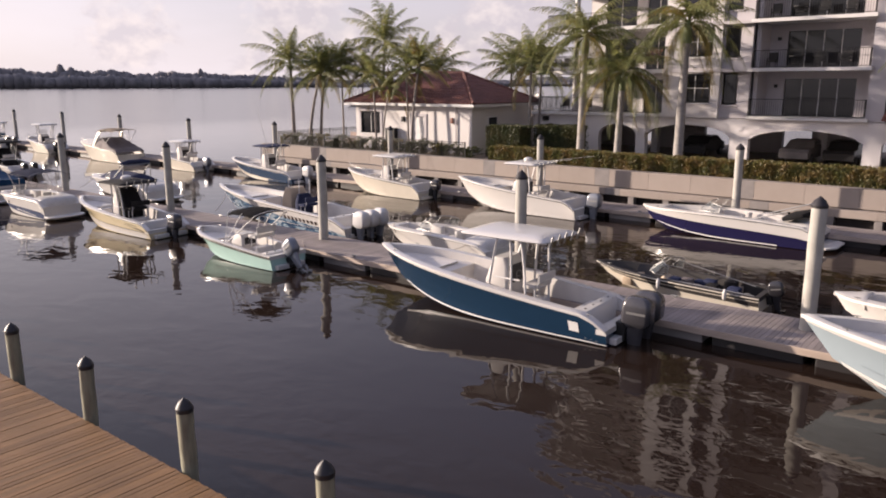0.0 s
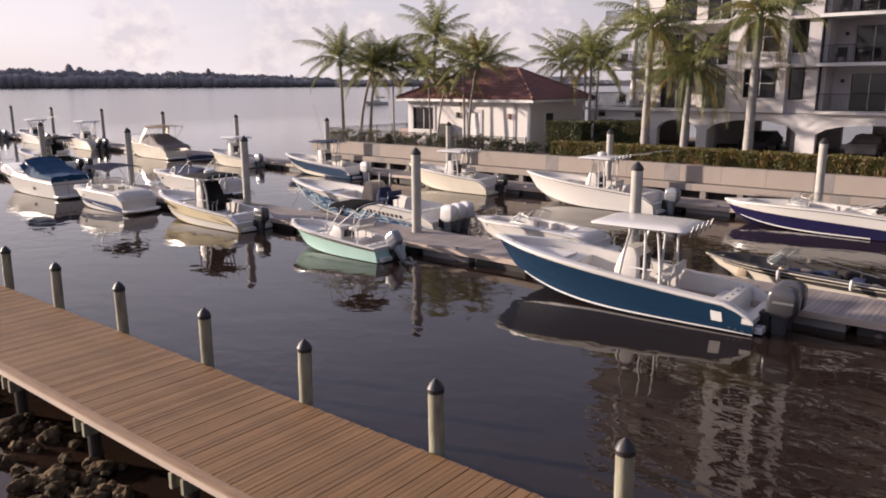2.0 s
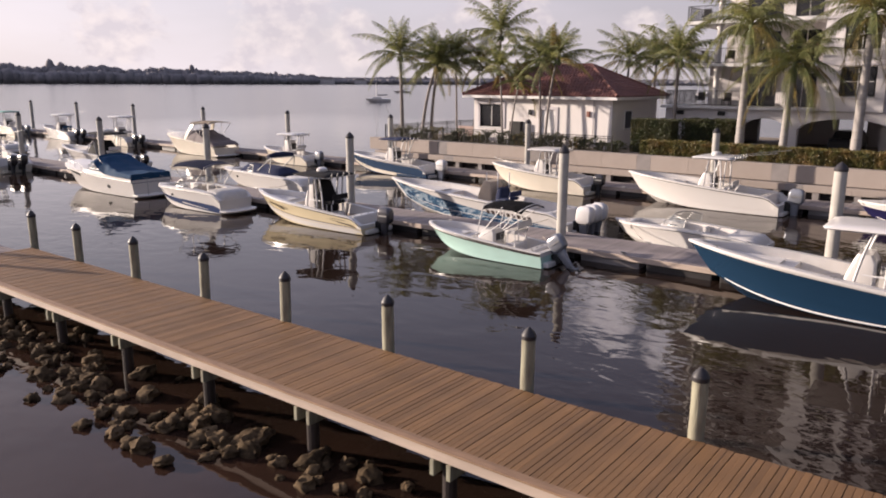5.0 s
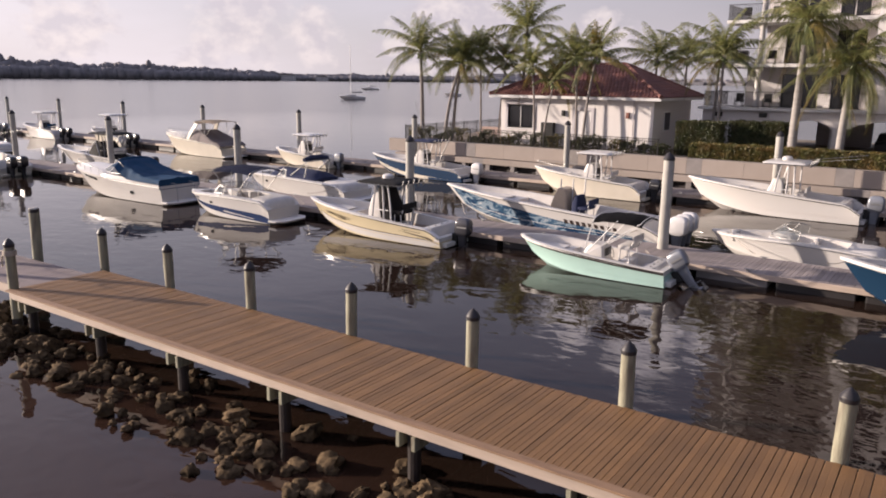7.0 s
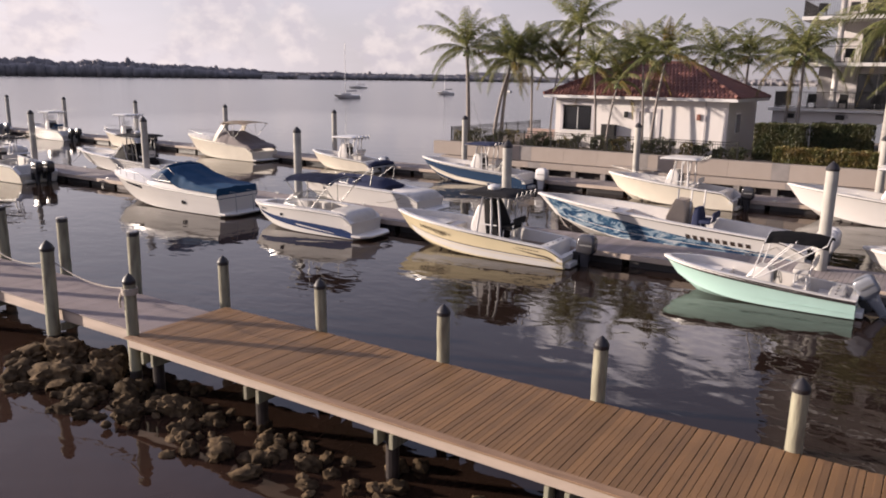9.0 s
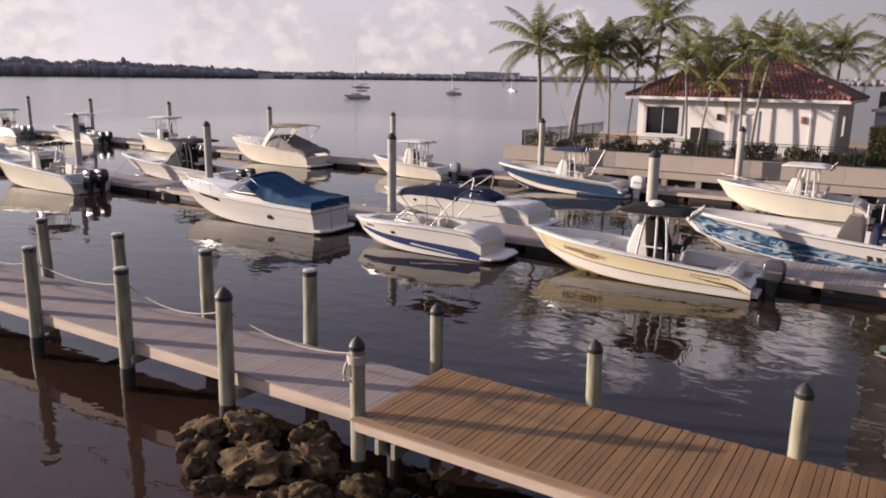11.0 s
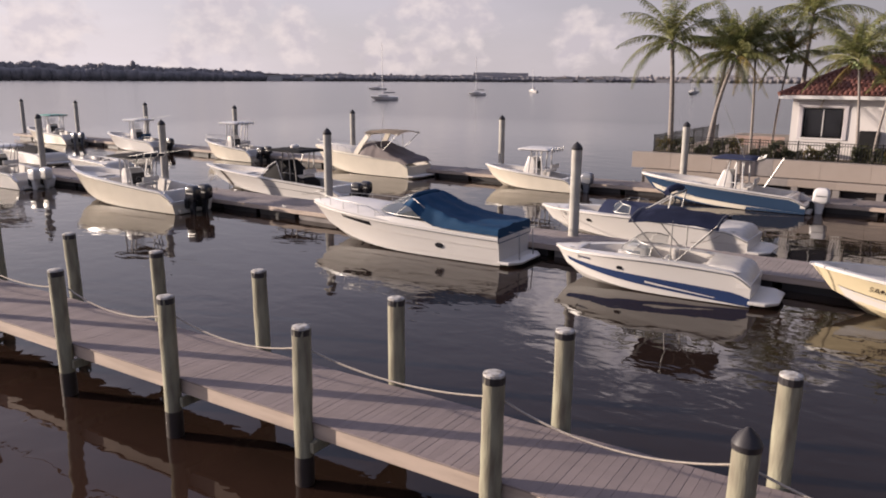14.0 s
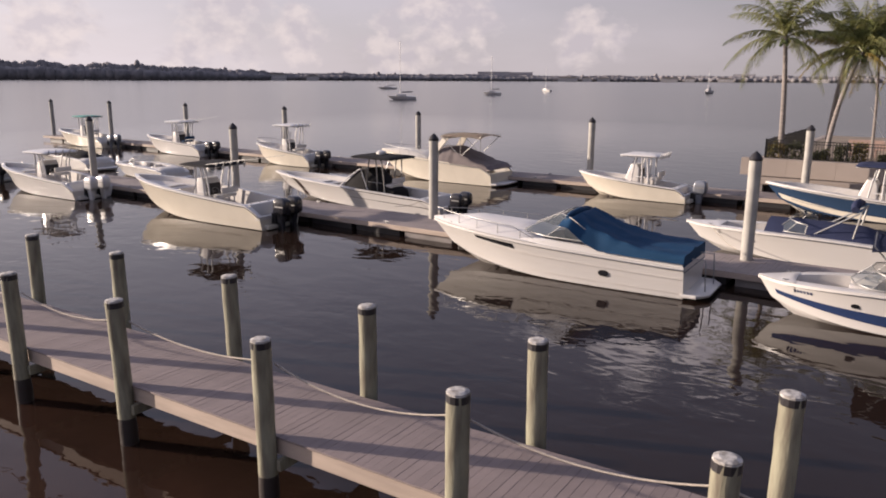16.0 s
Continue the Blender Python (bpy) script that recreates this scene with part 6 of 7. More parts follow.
def palm(x, y, z0, height, lean, crown, n, r, seed, shaft=False, dry=0.12, label=""):
    rnd = random.Random(seed)
    root = thing("palm_tree", pose(x, y, z0), label, "palm tree", "palms behind the seawall")
    top = Vector((lean[0], lean[1], height))
    pts = bez((0, 0, -0.3), (lean[0] * 0.15, lean[1] * 0.15, height * 0.55), top, 16)
    bm = bmesh.new()
    tube(bm, pts, [r * (1.05 - 0.4 * k / 16 + (0.35 if k == 0 else 0) + 0.04 * (k % 2)) for k in range(17)], 10)
    part("trunk", bm, BARK_PALE if shaft else BARK, root, "smooth pale grey trunk" if shaft else "ringed grey-brown trunk", 60)
    if shaft:
        bm = bmesh.new()
        d = (pts[-1] - pts[-2]).normalized()
        tube(bm, [pts[-1] - d * 0.1, pts[-1] + d * 0.5, pts[-1] + d * 1.2], [r * 0.95, r * 0.9, r * 0.4], 10)
        part("crownshaft", bm, CROWNSHAFT, root, "smooth green crownshaft", 60)
        top = top + d * 1.0
    else:
        bm = bmesh.new()
        for k in range(9):
            a = 2 * math.pi * k / 9
            bmesh.ops.create_icosphere(bm, subdivisions=1, radius=0.12, matrix=Matrix.Translation(top + Vector((0.2 * math.cos(a), 0.2 * math.sin(a), -0.2 - 0.12 * (k % 3)))))
        part("fruit_stalk", bm, CROWNSHAFT, root, smooth=60)
    green, old = bmesh.new(), bmesh.new()
    for k in range(n):
        f = k / n
        az = math.degrees(k * 2.39996) + rnd.uniform(-12, 12)
        up = (70 - 100 * f if shaft else 84 - 104 * f) + rnd.uniform(-10, 10)
        ln = crown * rnd.uniform(0.82, 1.12) * (0.95 if f < 0.15 else 1) * 1.3
        m = Matrix.Translation(top + Vector((0, 0, 0.1 - 0.2 * f))) @ pose(0, 0, 0, rnd.uniform(-25, 25), -up, az)
        frond(old if (f > 0.8 and rnd.random() < dry * 4) or rnd.random() < dry * 0.4 else green, m, ln, rnd.uniform(0.55, 1.05) + 0.35 * f + (0.45 if shaft else 0), rnd)
    part("crown", green, FROND, root, "feathery green fronds")
    if len(old.verts):
        part("dry_fronds", old, FROND_DRY, root, "yellowed old fronds")
    else:
        old.free()
    return root


LAWN = LAND_Z
C_LABEL = "slender coconut palm with drooping feathery fronds"
R_LABEL = "tall thick-trunked palm with a green crownshaft"
for k, (x, y, hh, lean, crown, n, r, dry) in enumerate((
        (-52.4, 42.3, 6.8, (-0.4, 0.2), 3.1, 22, 0.17, 0.1), (-50.2, 43.4, 6.2, (0.6, 0.3), 2.7, 20, 0.14, 0.1), (-50.0, 42.0, 5.9, (1.2, 0.5), 2.7, 20, 0.14, 0.15),
        (-47.9, 44.0, 6.3, (-0.3, 0.2), 2.6, 18, 0.09, 0.1), (-46.9, 45.0, 6.0, (0.6, 0.0), 2.2, 14, 0.07, 0.3), (-45.8, 46.6, 8.4, (0.2, 0.2), 3.3, 24, 0.16, 0.1),
        (-41.8, 41.8, 5.6, (-0.5, 0.2), 2.4, 15, 0.085, 0.2), (-41.0, 41.6, 4.6, (0.6, 0.3), 1.9, 12, 0.075, 0.5), (-38.6, 42.0, 6.2, (-0.4, 0.2), 2.3, 14, 0.085, 0.35),
        (-37.9, 41.5, 6.3, (0.7, 0.2), 2.5, 16, 0.1, 0.15), (-37.8, 54.0, 6.4, (0.1, 0.1), 3.0, 20, 0.13, 0.1), (-35.2, 53.6, 6.5, (0.1, 0.0), 2.7, 18, 0.12, 0.1), (-44.0, 51.5, 6.0, (0.3, 0.0), 3.0, 20, 0.14, 0.1),
        (-29.9, 45.2, 6.4, (0.0, 0.1), 2.7, 16, 0.12, 0.1), (-31.2, 48.4, 6.2, (0.1, 0.1), 2.4, 14, 0.11, 0.15))):
    palm(x, y, LAWN, hh, lean, crown, n, r, 40 + k, dry=dry, label=C_LABEL)
for k, (x, y, hh, lean, crown, n, r) in enumerate(((-24.9, 43.7, 7.0, (0.1, 0), 3.0, 17, 0.22), (-22.3, 43.8, 4.7, (0.15, 0.0), 2.8, 17, 0.2), (-18.3, 43.8, 7.4, (0.1, 0), 3.1, 18, 0.24), (-4.6, 43.6, 6.6, (0.2, 0), 3.0, 16, 0.22), (2.0, 43.8, 7.0, (0.2, 0), 3.0, 16, 0.22))):
    palm(x, y, LAWN, hh, lean, crown * 1.06, n + 13, r * 1.2, 80 + k, shaft=True, label=R_LABEL)


def hedge(name, x0, x1, y0, y1, z0, z1, mat, count, label, seed, leaf=0.075, ragged=0.12):
    rnd = random.Random(seed)
    bm = bmesh.new()

    def bulge(u, v):
        return ragged * noise.noise(Vector((u * 1.7, v * 2.3, seed)))

    core = ragged * 1.2
    root = None
    if ragged < 0.3:
        root = tagged(thing(name, pose(0, 0, 0), label, "hedge"))
        inside = bmesh.new()
        box(inside, x0 + core, x1 - core, y0 + core, y1 - core, z0, z1 - core)
        part("twig_core", inside, SHRUB_LEAF, root, "dense shaded inner twigs")
    for _ in range(count):
        f = rnd.random()
        x = rnd.uniform(x0, x1)
        if f < 0.5:
            p = Vector((x, y0 + bulge(x, 1) + rnd.uniform(0, 0.09), rnd.uniform(z0 + 0.03, z1)))
        elif f < 0.92:
            y = rnd.uniform(y0, y1)
            p = Vector((x, y, z1 + bulge(x, y) + rnd.uniform(-0.1, 0.03)))
        else:
            p = Vector((x0 if rnd.random() < 0.5 else x1, rnd.uniform(y0, y1), rnd.uniform(z0, z1)))
        q = Euler((rnd.uniform(0, 6.3), rnd.uniform(0, 6.3), rnd.uniform(0, 6.3))).to_matrix()
        s = leaf * rnd.uniform(0.6, 1.5)
        bm.faces.new([bm.verts.new(p + q @ Vector(c)) for c in ((-s, 0, 0), (0, -s * 0.45, s * 0.1), (s, 0, 0), (0, s * 0.45, s * 0.1))])
    if root:
        part("foliage", bm, mat, root, "small clipped leaves")
        return root
    return tagged(part(name, bm, mat, None, label), category="hedge")


hedge("clipped_hedge", -30.2, -2.0, 40.75, 42.1, LAND_Z, 2.92, HEDGE_LEAF, 26000, "clipped hedge with yellow-green and reddish leaves along the seawall", 1)
hedge("clipped_hedge", -2.0, 14.0, 40.75, 42.1, LAND_Z, 2.92, HEDGE_LEAF, 5000, "clipped hedge with yellow-green and reddish leaves along the seawall", 2)
hedge("tall_hedge", -31.8, -29.0, 42.6, 44.4, LAND_Z, 4.15, SHRUB_LEAF, 7000, "tall dark green block hedge beside the white house", 3)
hedge("tall_hedge", -28.9, -25.6, 44.2, 46.0, LAND_Z, 4.2, SHRUB_LEAF, 6000, "tall dark green block hedge beside the white house", 4)
rnd = random.Random(21)
for k in range(20):
    x = -52.3 + k * 1.05 + rnd.uniform(-0.3, 0.3)
    w = rnd.uniform(0.3, 0.6)
    hh = rnd.uniform(0.4, 0.9)
    ob = hedge("shrub", x - w, x + w, 41.1 + rnd.uniform(0, 0.5), 42.5, LAND_Z, LAND_Z + hh, SHRUB_LEAF if k % 4 else HEDGE_LEAF, 420, "low dark green shrub with an uneven outline behind the fence", 50 + k, 0.09, 0.35)
    tagged(ob, category="shrub", group="shrubs behind the fence")

# ---- fence on the seawall ----


def fence(points, z, label, h=1.12):
    root = thing("metal_fence", pose(0, 0, 0), label, "fence")
    bm = bmesh.new()
    box(bm, -0.011, 0.011, -0.011, 0.011, 0.08, h - 0.05)
    me = bpy.data.meshes.new("picket")
    bm.to_mesh(me)
    bm.free()
    me.materials.append(BLACK_METAL)
    for (ax, ay), (bx, by) in zip(points, points[1:]):
        a, b = Vector((ax, ay, z)), Vector((bx, by, z))
        length = (b - a).length
        turn = math.degrees(math.atan2(by - ay, bx - ax))
        for zz in (0.1, h - 0.18, h - 0.03):
            bm = bmesh.new()
            box(bm, 0, length, -0.02, 0.02, zz - 0.02, zz + 0.02, 0, pose(ax, ay, z, 0, 0, turn))
            part("rail", bm, BLACK_METAL, root)
        n = int(length / 1.9)
        for k in range(n + 1):
            bm = bmesh.new()
            box(bm, -0.03, 0.03, -0.03, 0.03, 0, h + 0.04, 0.005)
            ob = part("post", bm, BLACK_METAL, root)
            ob.matrix_basis = Matrix.Translation(a + (b - a) * k / n)
        n = int(length / 0.14)
        for k in range(n):
            piece("picket", me, root, Matrix.Translation(a + (b - a) * (k + 0.5) / n))


fence([(-52.9, 55.0), (-52.9, 40.75), (-32.2, 40.75)], LAND_Z, "black metal picket fence on the seawall")

# ---- white house ----


def window(root, x0, x1, y, z0, z1, panes=2, rows=1, name="window", glass=DARK_GLASS, frame_mat=WHITE_TRIM, depth=0.1, sill=True):
    """A framed window in a wall that faces -y."""
    f = 0.06
    bm = bmesh.new()
    for a, b, c, d in ((x0 - f, x1 + f, z1, z1 + f), (x0 - f, x1 + f, z0 - f, z0), (x0 - f, x0, z0, z1), (x1, x1 + f, z0, z1)):
        box(bm, a, b, y - 0.05, y + depth, c, d)
    for k in range(1, panes):
        xx = x0 + (x1 - x0) * k / panes
        box(bm, xx - 0.025, xx + 0.025, y - 0.03, y + depth, z0, z1)
    for k in range(1, rows):
        zz = z0 + (z1 - z0) * k / rows
        box(bm, x0, x1, y - 0.025, y + depth, zz - 0.02, zz + 0.02)
    w = part(name, bm, frame_mat, root)
    for i in range(panes):
        for j in range(rows):
            bm = bmesh.new()
            box(bm, x0 + (x1 - x0) * i / panes + 0.025, x0 + (x1 - x0) * (i + 1) / panes - 0.025, y + 0.02, y + 0.04, z0 + (z1 - z0) * j / rows + 0.02, z0 + (z1 - z0) * (j + 1) / rows - 0.02)
            part("pane", bm, glass, w)
    if sill:
        bm = bmesh.new()
        box(bm, x0 - 0.15, x1 + 0.15, y - 0.12, y + 0.05, z0 - 0.16, z0 - 0.065, 0.015)
        part("sill", bm, frame_mat, w)
    return w


def strip_wall(bm, x0, x1, y0, y1, z0, z1, holes):
    """A wall along x with rectangular holes (xa, xb, za, zb)."""
    xs = sorted({x0, x1, *[h[0] for h in holes], *[h[1] for h in holes]})
    for a, b in zip(xs, xs[1:]):
        cut = sorted((h[2], h[3]) for h in holes if h[0] <= a + 1e-6 and h[1] >= b - 1e-6)
        z = z0
        for c, d in cut:
            if c > z:
                box(bm, a, b, y0, y1, z, c)
            z = d
        if z < z1:
            box(bm, a, b, y0, y1, z, z1)


def white_house():
    x0, x1, y0, y1, z0, z1 = -45.6, -33.6, 43.3, 50.5, LAND_Z, 5.55
    root = thing("house", pose(0, 0, 0), "white one-storey house with a red clay tile roof", "house")
    bm = bmesh.new()
    holes = [(-44.9, -42.9, 3.25, 4.85), (-39.35, -38.15, z0, 4.6)]
    strip_wall(bm, x0, x1, y0, y0 + 0.25, z0 - 0.3, z1, holes)
    bmesh.ops.remove_doubles(bm, verts=bm.verts, dist=0.001)
    part("wall", bm, STUCCO, root)
    for q in ((x0, x0 + 0.25, y0 + 0.25, y1, z0 - 0.3, z1), (x0, x1, y1, y1 + 0.25, z0 - 0.3, z1), (x1 - 0.25, x1, y0 + 0.25, y1, z0 - 0.3, z1)):
        bm = bmesh.new()
        box(bm, *q)
        part("wall", bm, STUCCO, root)
    bm = bmesh.new()
    box(bm, x0 + 0.3, x1 - 0.3, y0 + 0.6, y0 + 0.7, z0, z1 - 0.2)
    part("inner_wall", bm, CANVAS_TAUPE, root, "dim room behind the window")
    window(root, -44.9, -42.9, y0 + 0.05, 3.25, 4.85, 2)
    for a, b, c, d in ((-45.25, -42.55, 4.95, 5.2), (-45.2, -44.98, 3.1, 4.95), (-42.82, -42.6, 3.1, 4.95), (-39.6, -37.9, 4.62, 4.85), (-39.6, -39.36, z0, 4.62), (-38.14, -37.9, z0, 4.62)):
        bm = bmesh.new()
        box(bm, a, b, y0 - 0.06, y0 + 0.002, c, d, 0.015)
        part("surround", bm, STUCCO_GREY_SHADE, root, "raised stucco surround")
    bm = bmesh.new()
    box(bm, -39.34, -38.16, y0 + 0.06, y0 + 0.11, z0, 4.59)
    for zz in (2.3, 3.4):
        box(bm, -39.15, -38.35, y0 + 0.045, y0 + 0.06, zz, zz + 0.95, 0.01)
    d = part("door", bm, WHITE_TRIM, root, "pale panelled door")
    bm = bmesh.new()
    tube(bm, [(-38.3, y0 + 0.0, 3.1), (-38.45, y0 + 0.0, 3.1)], 0.02)
    part("handle", bm, STEEL, d)
    # side window, lamps, downpipe, meter box
    for yy in (45.2,):
        bm = bmesh.new()
        box(bm, x1 - 0.02, x1 + 0.05, yy, yy + 1.2, 3.3, 4.7, 0.01)
        w = part("window", bm, WHITE_TRIM, root)
        bm = bmesh.new()
        box(bm, x1 + 0.02, x1 + 0.06, yy + 0.1, yy + 1.1, 3.4, 4.6)
        part("pane", bm, DARK_GLASS, w)
    for x, y in ((-40.3, y0), (-35.4, y0)):
        bm = bmesh.new()
        box(bm, x - 0.12, x + 0.12, y - 0.16, y, 4.2, 4.6, 0.03)
        part("wall_lamp", bm, BLACK_METAL if x < -38 else RED_PAINT, root, "small wall lantern")
    bm = bmesh.new()
    tube(bm, [(-35.0, y0 - 0.08, 5.4), (-35.0, y0 - 0.08, z0)], 0.045)
    part("downpipe", bm, STUCCO_GREY_SHADE, root)
    bm = bmesh.new()
    box(bm, -41.9, -40.9, y0 - 0.45, y0 - 0.05, z0, 3.7, 0.03)
    part("meter_cabinet", bm, BLACK_METAL, root, "dark metal cabinet against the wall")
    # hipped roof
    o = 0.68
    ex0, ex1, ey0, ey1, ze, zr = x0 - o, x1 + o, y0 - o, y1 + o + 0.2, 5.62, 7.85
    ry = (ey0 + ey1) / 2
    rx0, rx1 = ex0 + (ry - ey0), ex1 - (ry - ey0)
    bm = bmesh.new()
    box(bm, ex0, ex1, ey0, ey1, ze - 0.2, ze)
    part("eaves", bm, WHITE_TRIM, root, "boxed eaves under the tiles")
    bm = bmesh.new()
    e = [bm.verts.new(p) for p in ((ex0, ey0, ze), (ex1, ey0, ze), (ex1, ey1, ze), (ex0, ey1, ze))]
    r = [bm.verts.new(p) for p in ((rx0, ry, zr), (rx1, ry, zr))]
    for f in ((e[0], e[1], r[1], r[0]), (e[1], e[2], r[1]), (e[2], e[3], r[0], r[1]), (e[3], e[0], r[0])):
        bm.faces.new(f)
    roof = part("roof", bm, ROOF_TILE, root, "low hipped roof of red clay tiles")
    # barrel tiles in courses on the two slopes that face the water
    run = ry - ey0
    rise = zr - ze
    n_course = 11
    slope = math.degrees(math.atan2(rise, run))
    tl = math.hypot(run, rise) / n_course
    bm = bmesh.new()
    rings = [[(0.125 * math.cos(a), yy, 0.10 * math.sin(a) * s) for a in (math.pi * k / 6 for k in range(7))] for yy, s in ((-0.03, 1.0), (tl + 0.03, 0.8))]
    loft(bm, rings, cap=False, closed=False)
    bm.faces.new([bm.verts.new(p) for p in rings[0]])
    me = bpy.data.meshes.new("roof_tile")
    bm.to_mesh(me)
    bm.free()
    me.materials.append(ROOF_TILE)
    rest = bmesh.new()
    count = 0
    for c in range(n_course):
        f = c / n_course
        xa, xb = ex0 + run * f + 0.1, ex1 - run * f - 0.1
        k = int((xb - xa) / 0.27)
        for j in range(k):
            x = xa + 0.135 + 0.27 * j
            m = pose(x, ey0 + run * f, ze + rise * f + 0.02, slope, 0, 0)
            if count < 300 and c < 8 and (x > -44):
                piece("roof_tile", me, roof, m)
                count += 1
            else:
                rest.from_mesh(me)
                for v in list(rest.verts)[-len(me.vertices):]:
                    v.co = m @ v.co
        ya, yb = ey0 + run * f + 0.1, ey1 - run * f - 0.1
        for side in (1, -1):
            k = int((yb - ya) / 0.27)
            for j in range(k):
                m = pose(ex1 - run * f if side > 0 else ex0 + run * f, ya + 0.135 + 0.27 * j, ze + rise * f + 0.02, 0, 0, 90 * side) @ pose(0, 0, 0, slope, 0, 0)
                rest.from_mesh(me)
                for v in list(rest.verts)[-len(me.vertices):]:
                    v.co = m @ v.co
    tagged(part("tiles", rest, ROOF_TILE, roof), kind="stuff")
    bm = bmesh.new()
    for a, b in (((ex0, ey0, ze), (rx0, ry, zr)), ((ex1, ey0, ze), (rx1, ry, zr)), ((rx0, ry, zr), (rx1, ry, zr)), ((ex1, ey1, ze), (rx1, ry, zr)), ((ex0, ey1, ze), (rx0, ry, zr))):
        va, vb = Vector(a), Vector(b)
        n = int((vb - va).length / 0.4)
        for k in range(n):
            tube(bm, [va + (vb - va) * k / n + Vector((0, 0, 0.06)), va + (vb - va) * (k + 1.1) / n + Vector((0, 0, 0.05))], [0.15, 0.12], 8)
    part("ridge_tiles", bm, ROOF_TILE, roof, "rounded ridge and hip tiles", 50)


white_house()

# ---- apartment building ----


def arch_wall(bm, x0, x1, y0, y1, z0, z1, arches):
    """A wall along x with segment-arched openings (xa, xb, springing height, rise)."""
    x = x0
    for xa, xb, zs, rise in arches:
        if xa > x:
            box(bm, x, xa, y0, y1, z0, z1)
        n = 12
        for k in range(n):
            t0, t1 = k / n, (k + 1) / n
            za, zb = (zs + rise * (1 - (2 * t - 1) ** 2) ** 0.6 for t in (t0, t1))
            a, b = xa + (xb - xa) * t0, xa + (xb - xa) * t1
            vs = [bm.verts.new(p) for p in ((a, y0, za), (b, y0, zb), (b, y0, z1), (a, y0, z1), (a, y1, za), (b, y1, zb), (b, y1, z1), (a, y1, z1))]
            for q in ((0, 1, 2, 3), (5, 4, 7, 6), (4, 5, 1, 0), (3, 2, 6, 7)):
                bm.faces.new([vs[i] for i in q])
        x = xb
    if x < x1:
        box(bm, x, x1, y0, y1, z0, z1)


def railing(root, x0, x1, y, z, h=1.07, back=0.0, name="railing", left=True, right=True):
    bm = bmesh.new()
    n = max(2, int((x1 - x0) / 0.125))
    for zz in (0.1, h):
        box(bm, x0, x1, y - 0.02, y + 0.02, z + zz - 0.02, z + zz + 0.02)
    for k in range(n + 1):
        x = x0 + (x1 - x0) * k / n
        box(bm, x - 0.01, x + 0.01, y - 0.01, y + 0.01, z + 0.1, z + h)
    if back:
        for on, x in ((left, x0), (right, x1)):
            if on:
                for zz in (0.1, h):
                    box(bm, x - 0.02, x + 0.02, y, y + back, z + zz - 0.02, z + zz + 0.02)
                for k in range(int(back / 0.125)):
                    yy = y + 0.125 * (k + 0.5)
                    box(bm, x - 0.01, x + 0.01, yy - 0.01, yy + 0.01, z + 0.1, z + h)
    return part(name, bm, BLACK_METAL, root, "black metal balcony railing")


CHAIRS, TABLES = [], []


def balcony_chair(x, y, z):
    if CHAIRS:
        copy_thing(CHAIRS[0], pose(x, y, z))
        return
    root = thing("balcony_chair", pose(x, y, z), "dark metal armchair on an apartment balcony", "chair", "balcony chairs")
    CHAIRS.append(root)
    for name, q in (("seat", (-0.27, 0.27, -0.25, 0.25, 0.36, 0.44)), ("backrest", (-0.27, 0.27, 0.2, 0.27, 0.44, 0.95)), ("armrest", (-0.27, -0.21, -0.25, 0.2, 0.58, 0.62)), ("armrest", (0.21, 0.27, -0.25, 0.2, 0.58, 0.62))):
        bm = bmesh.new()
        box(bm, *q, 0.015)
        part(name, bm, BLACK_METAL, root)
    for dx in (-0.24, 0.24):
        for dy in (-0.22, 0.22):
            bm = bmesh.new()
            box(bm, dx - 0.02, dx + 0.02, dy - 0.02, dy + 0.02, 0, 0.58 if dy < 0 else 0.36)
            part("leg", bm, BLACK_METAL, root)


def balcony_table(x, y, z):
    if TABLES:
        copy_thing(TABLES[0], pose(x, y, z))
        return
    root = thing("balcony_table", pose(x, y, z), "small dark round table on an apartment balcony", "table", "balcony tables")
    TABLES.append(root)
    bm = bmesh.new()
    lathe(bm, [(0.45, 0.68), (0.45, 0.72)], 16)
    part("tabletop", bm, BLACK_METAL, root)
    bm = bmesh.new()
    lathe(bm, [(0.25, 0.0), (0.25, 0.02), (0.04, 0.05), (0.04, 0.68)], 12)
    part("pedestal", bm, BLACK_METAL, root)


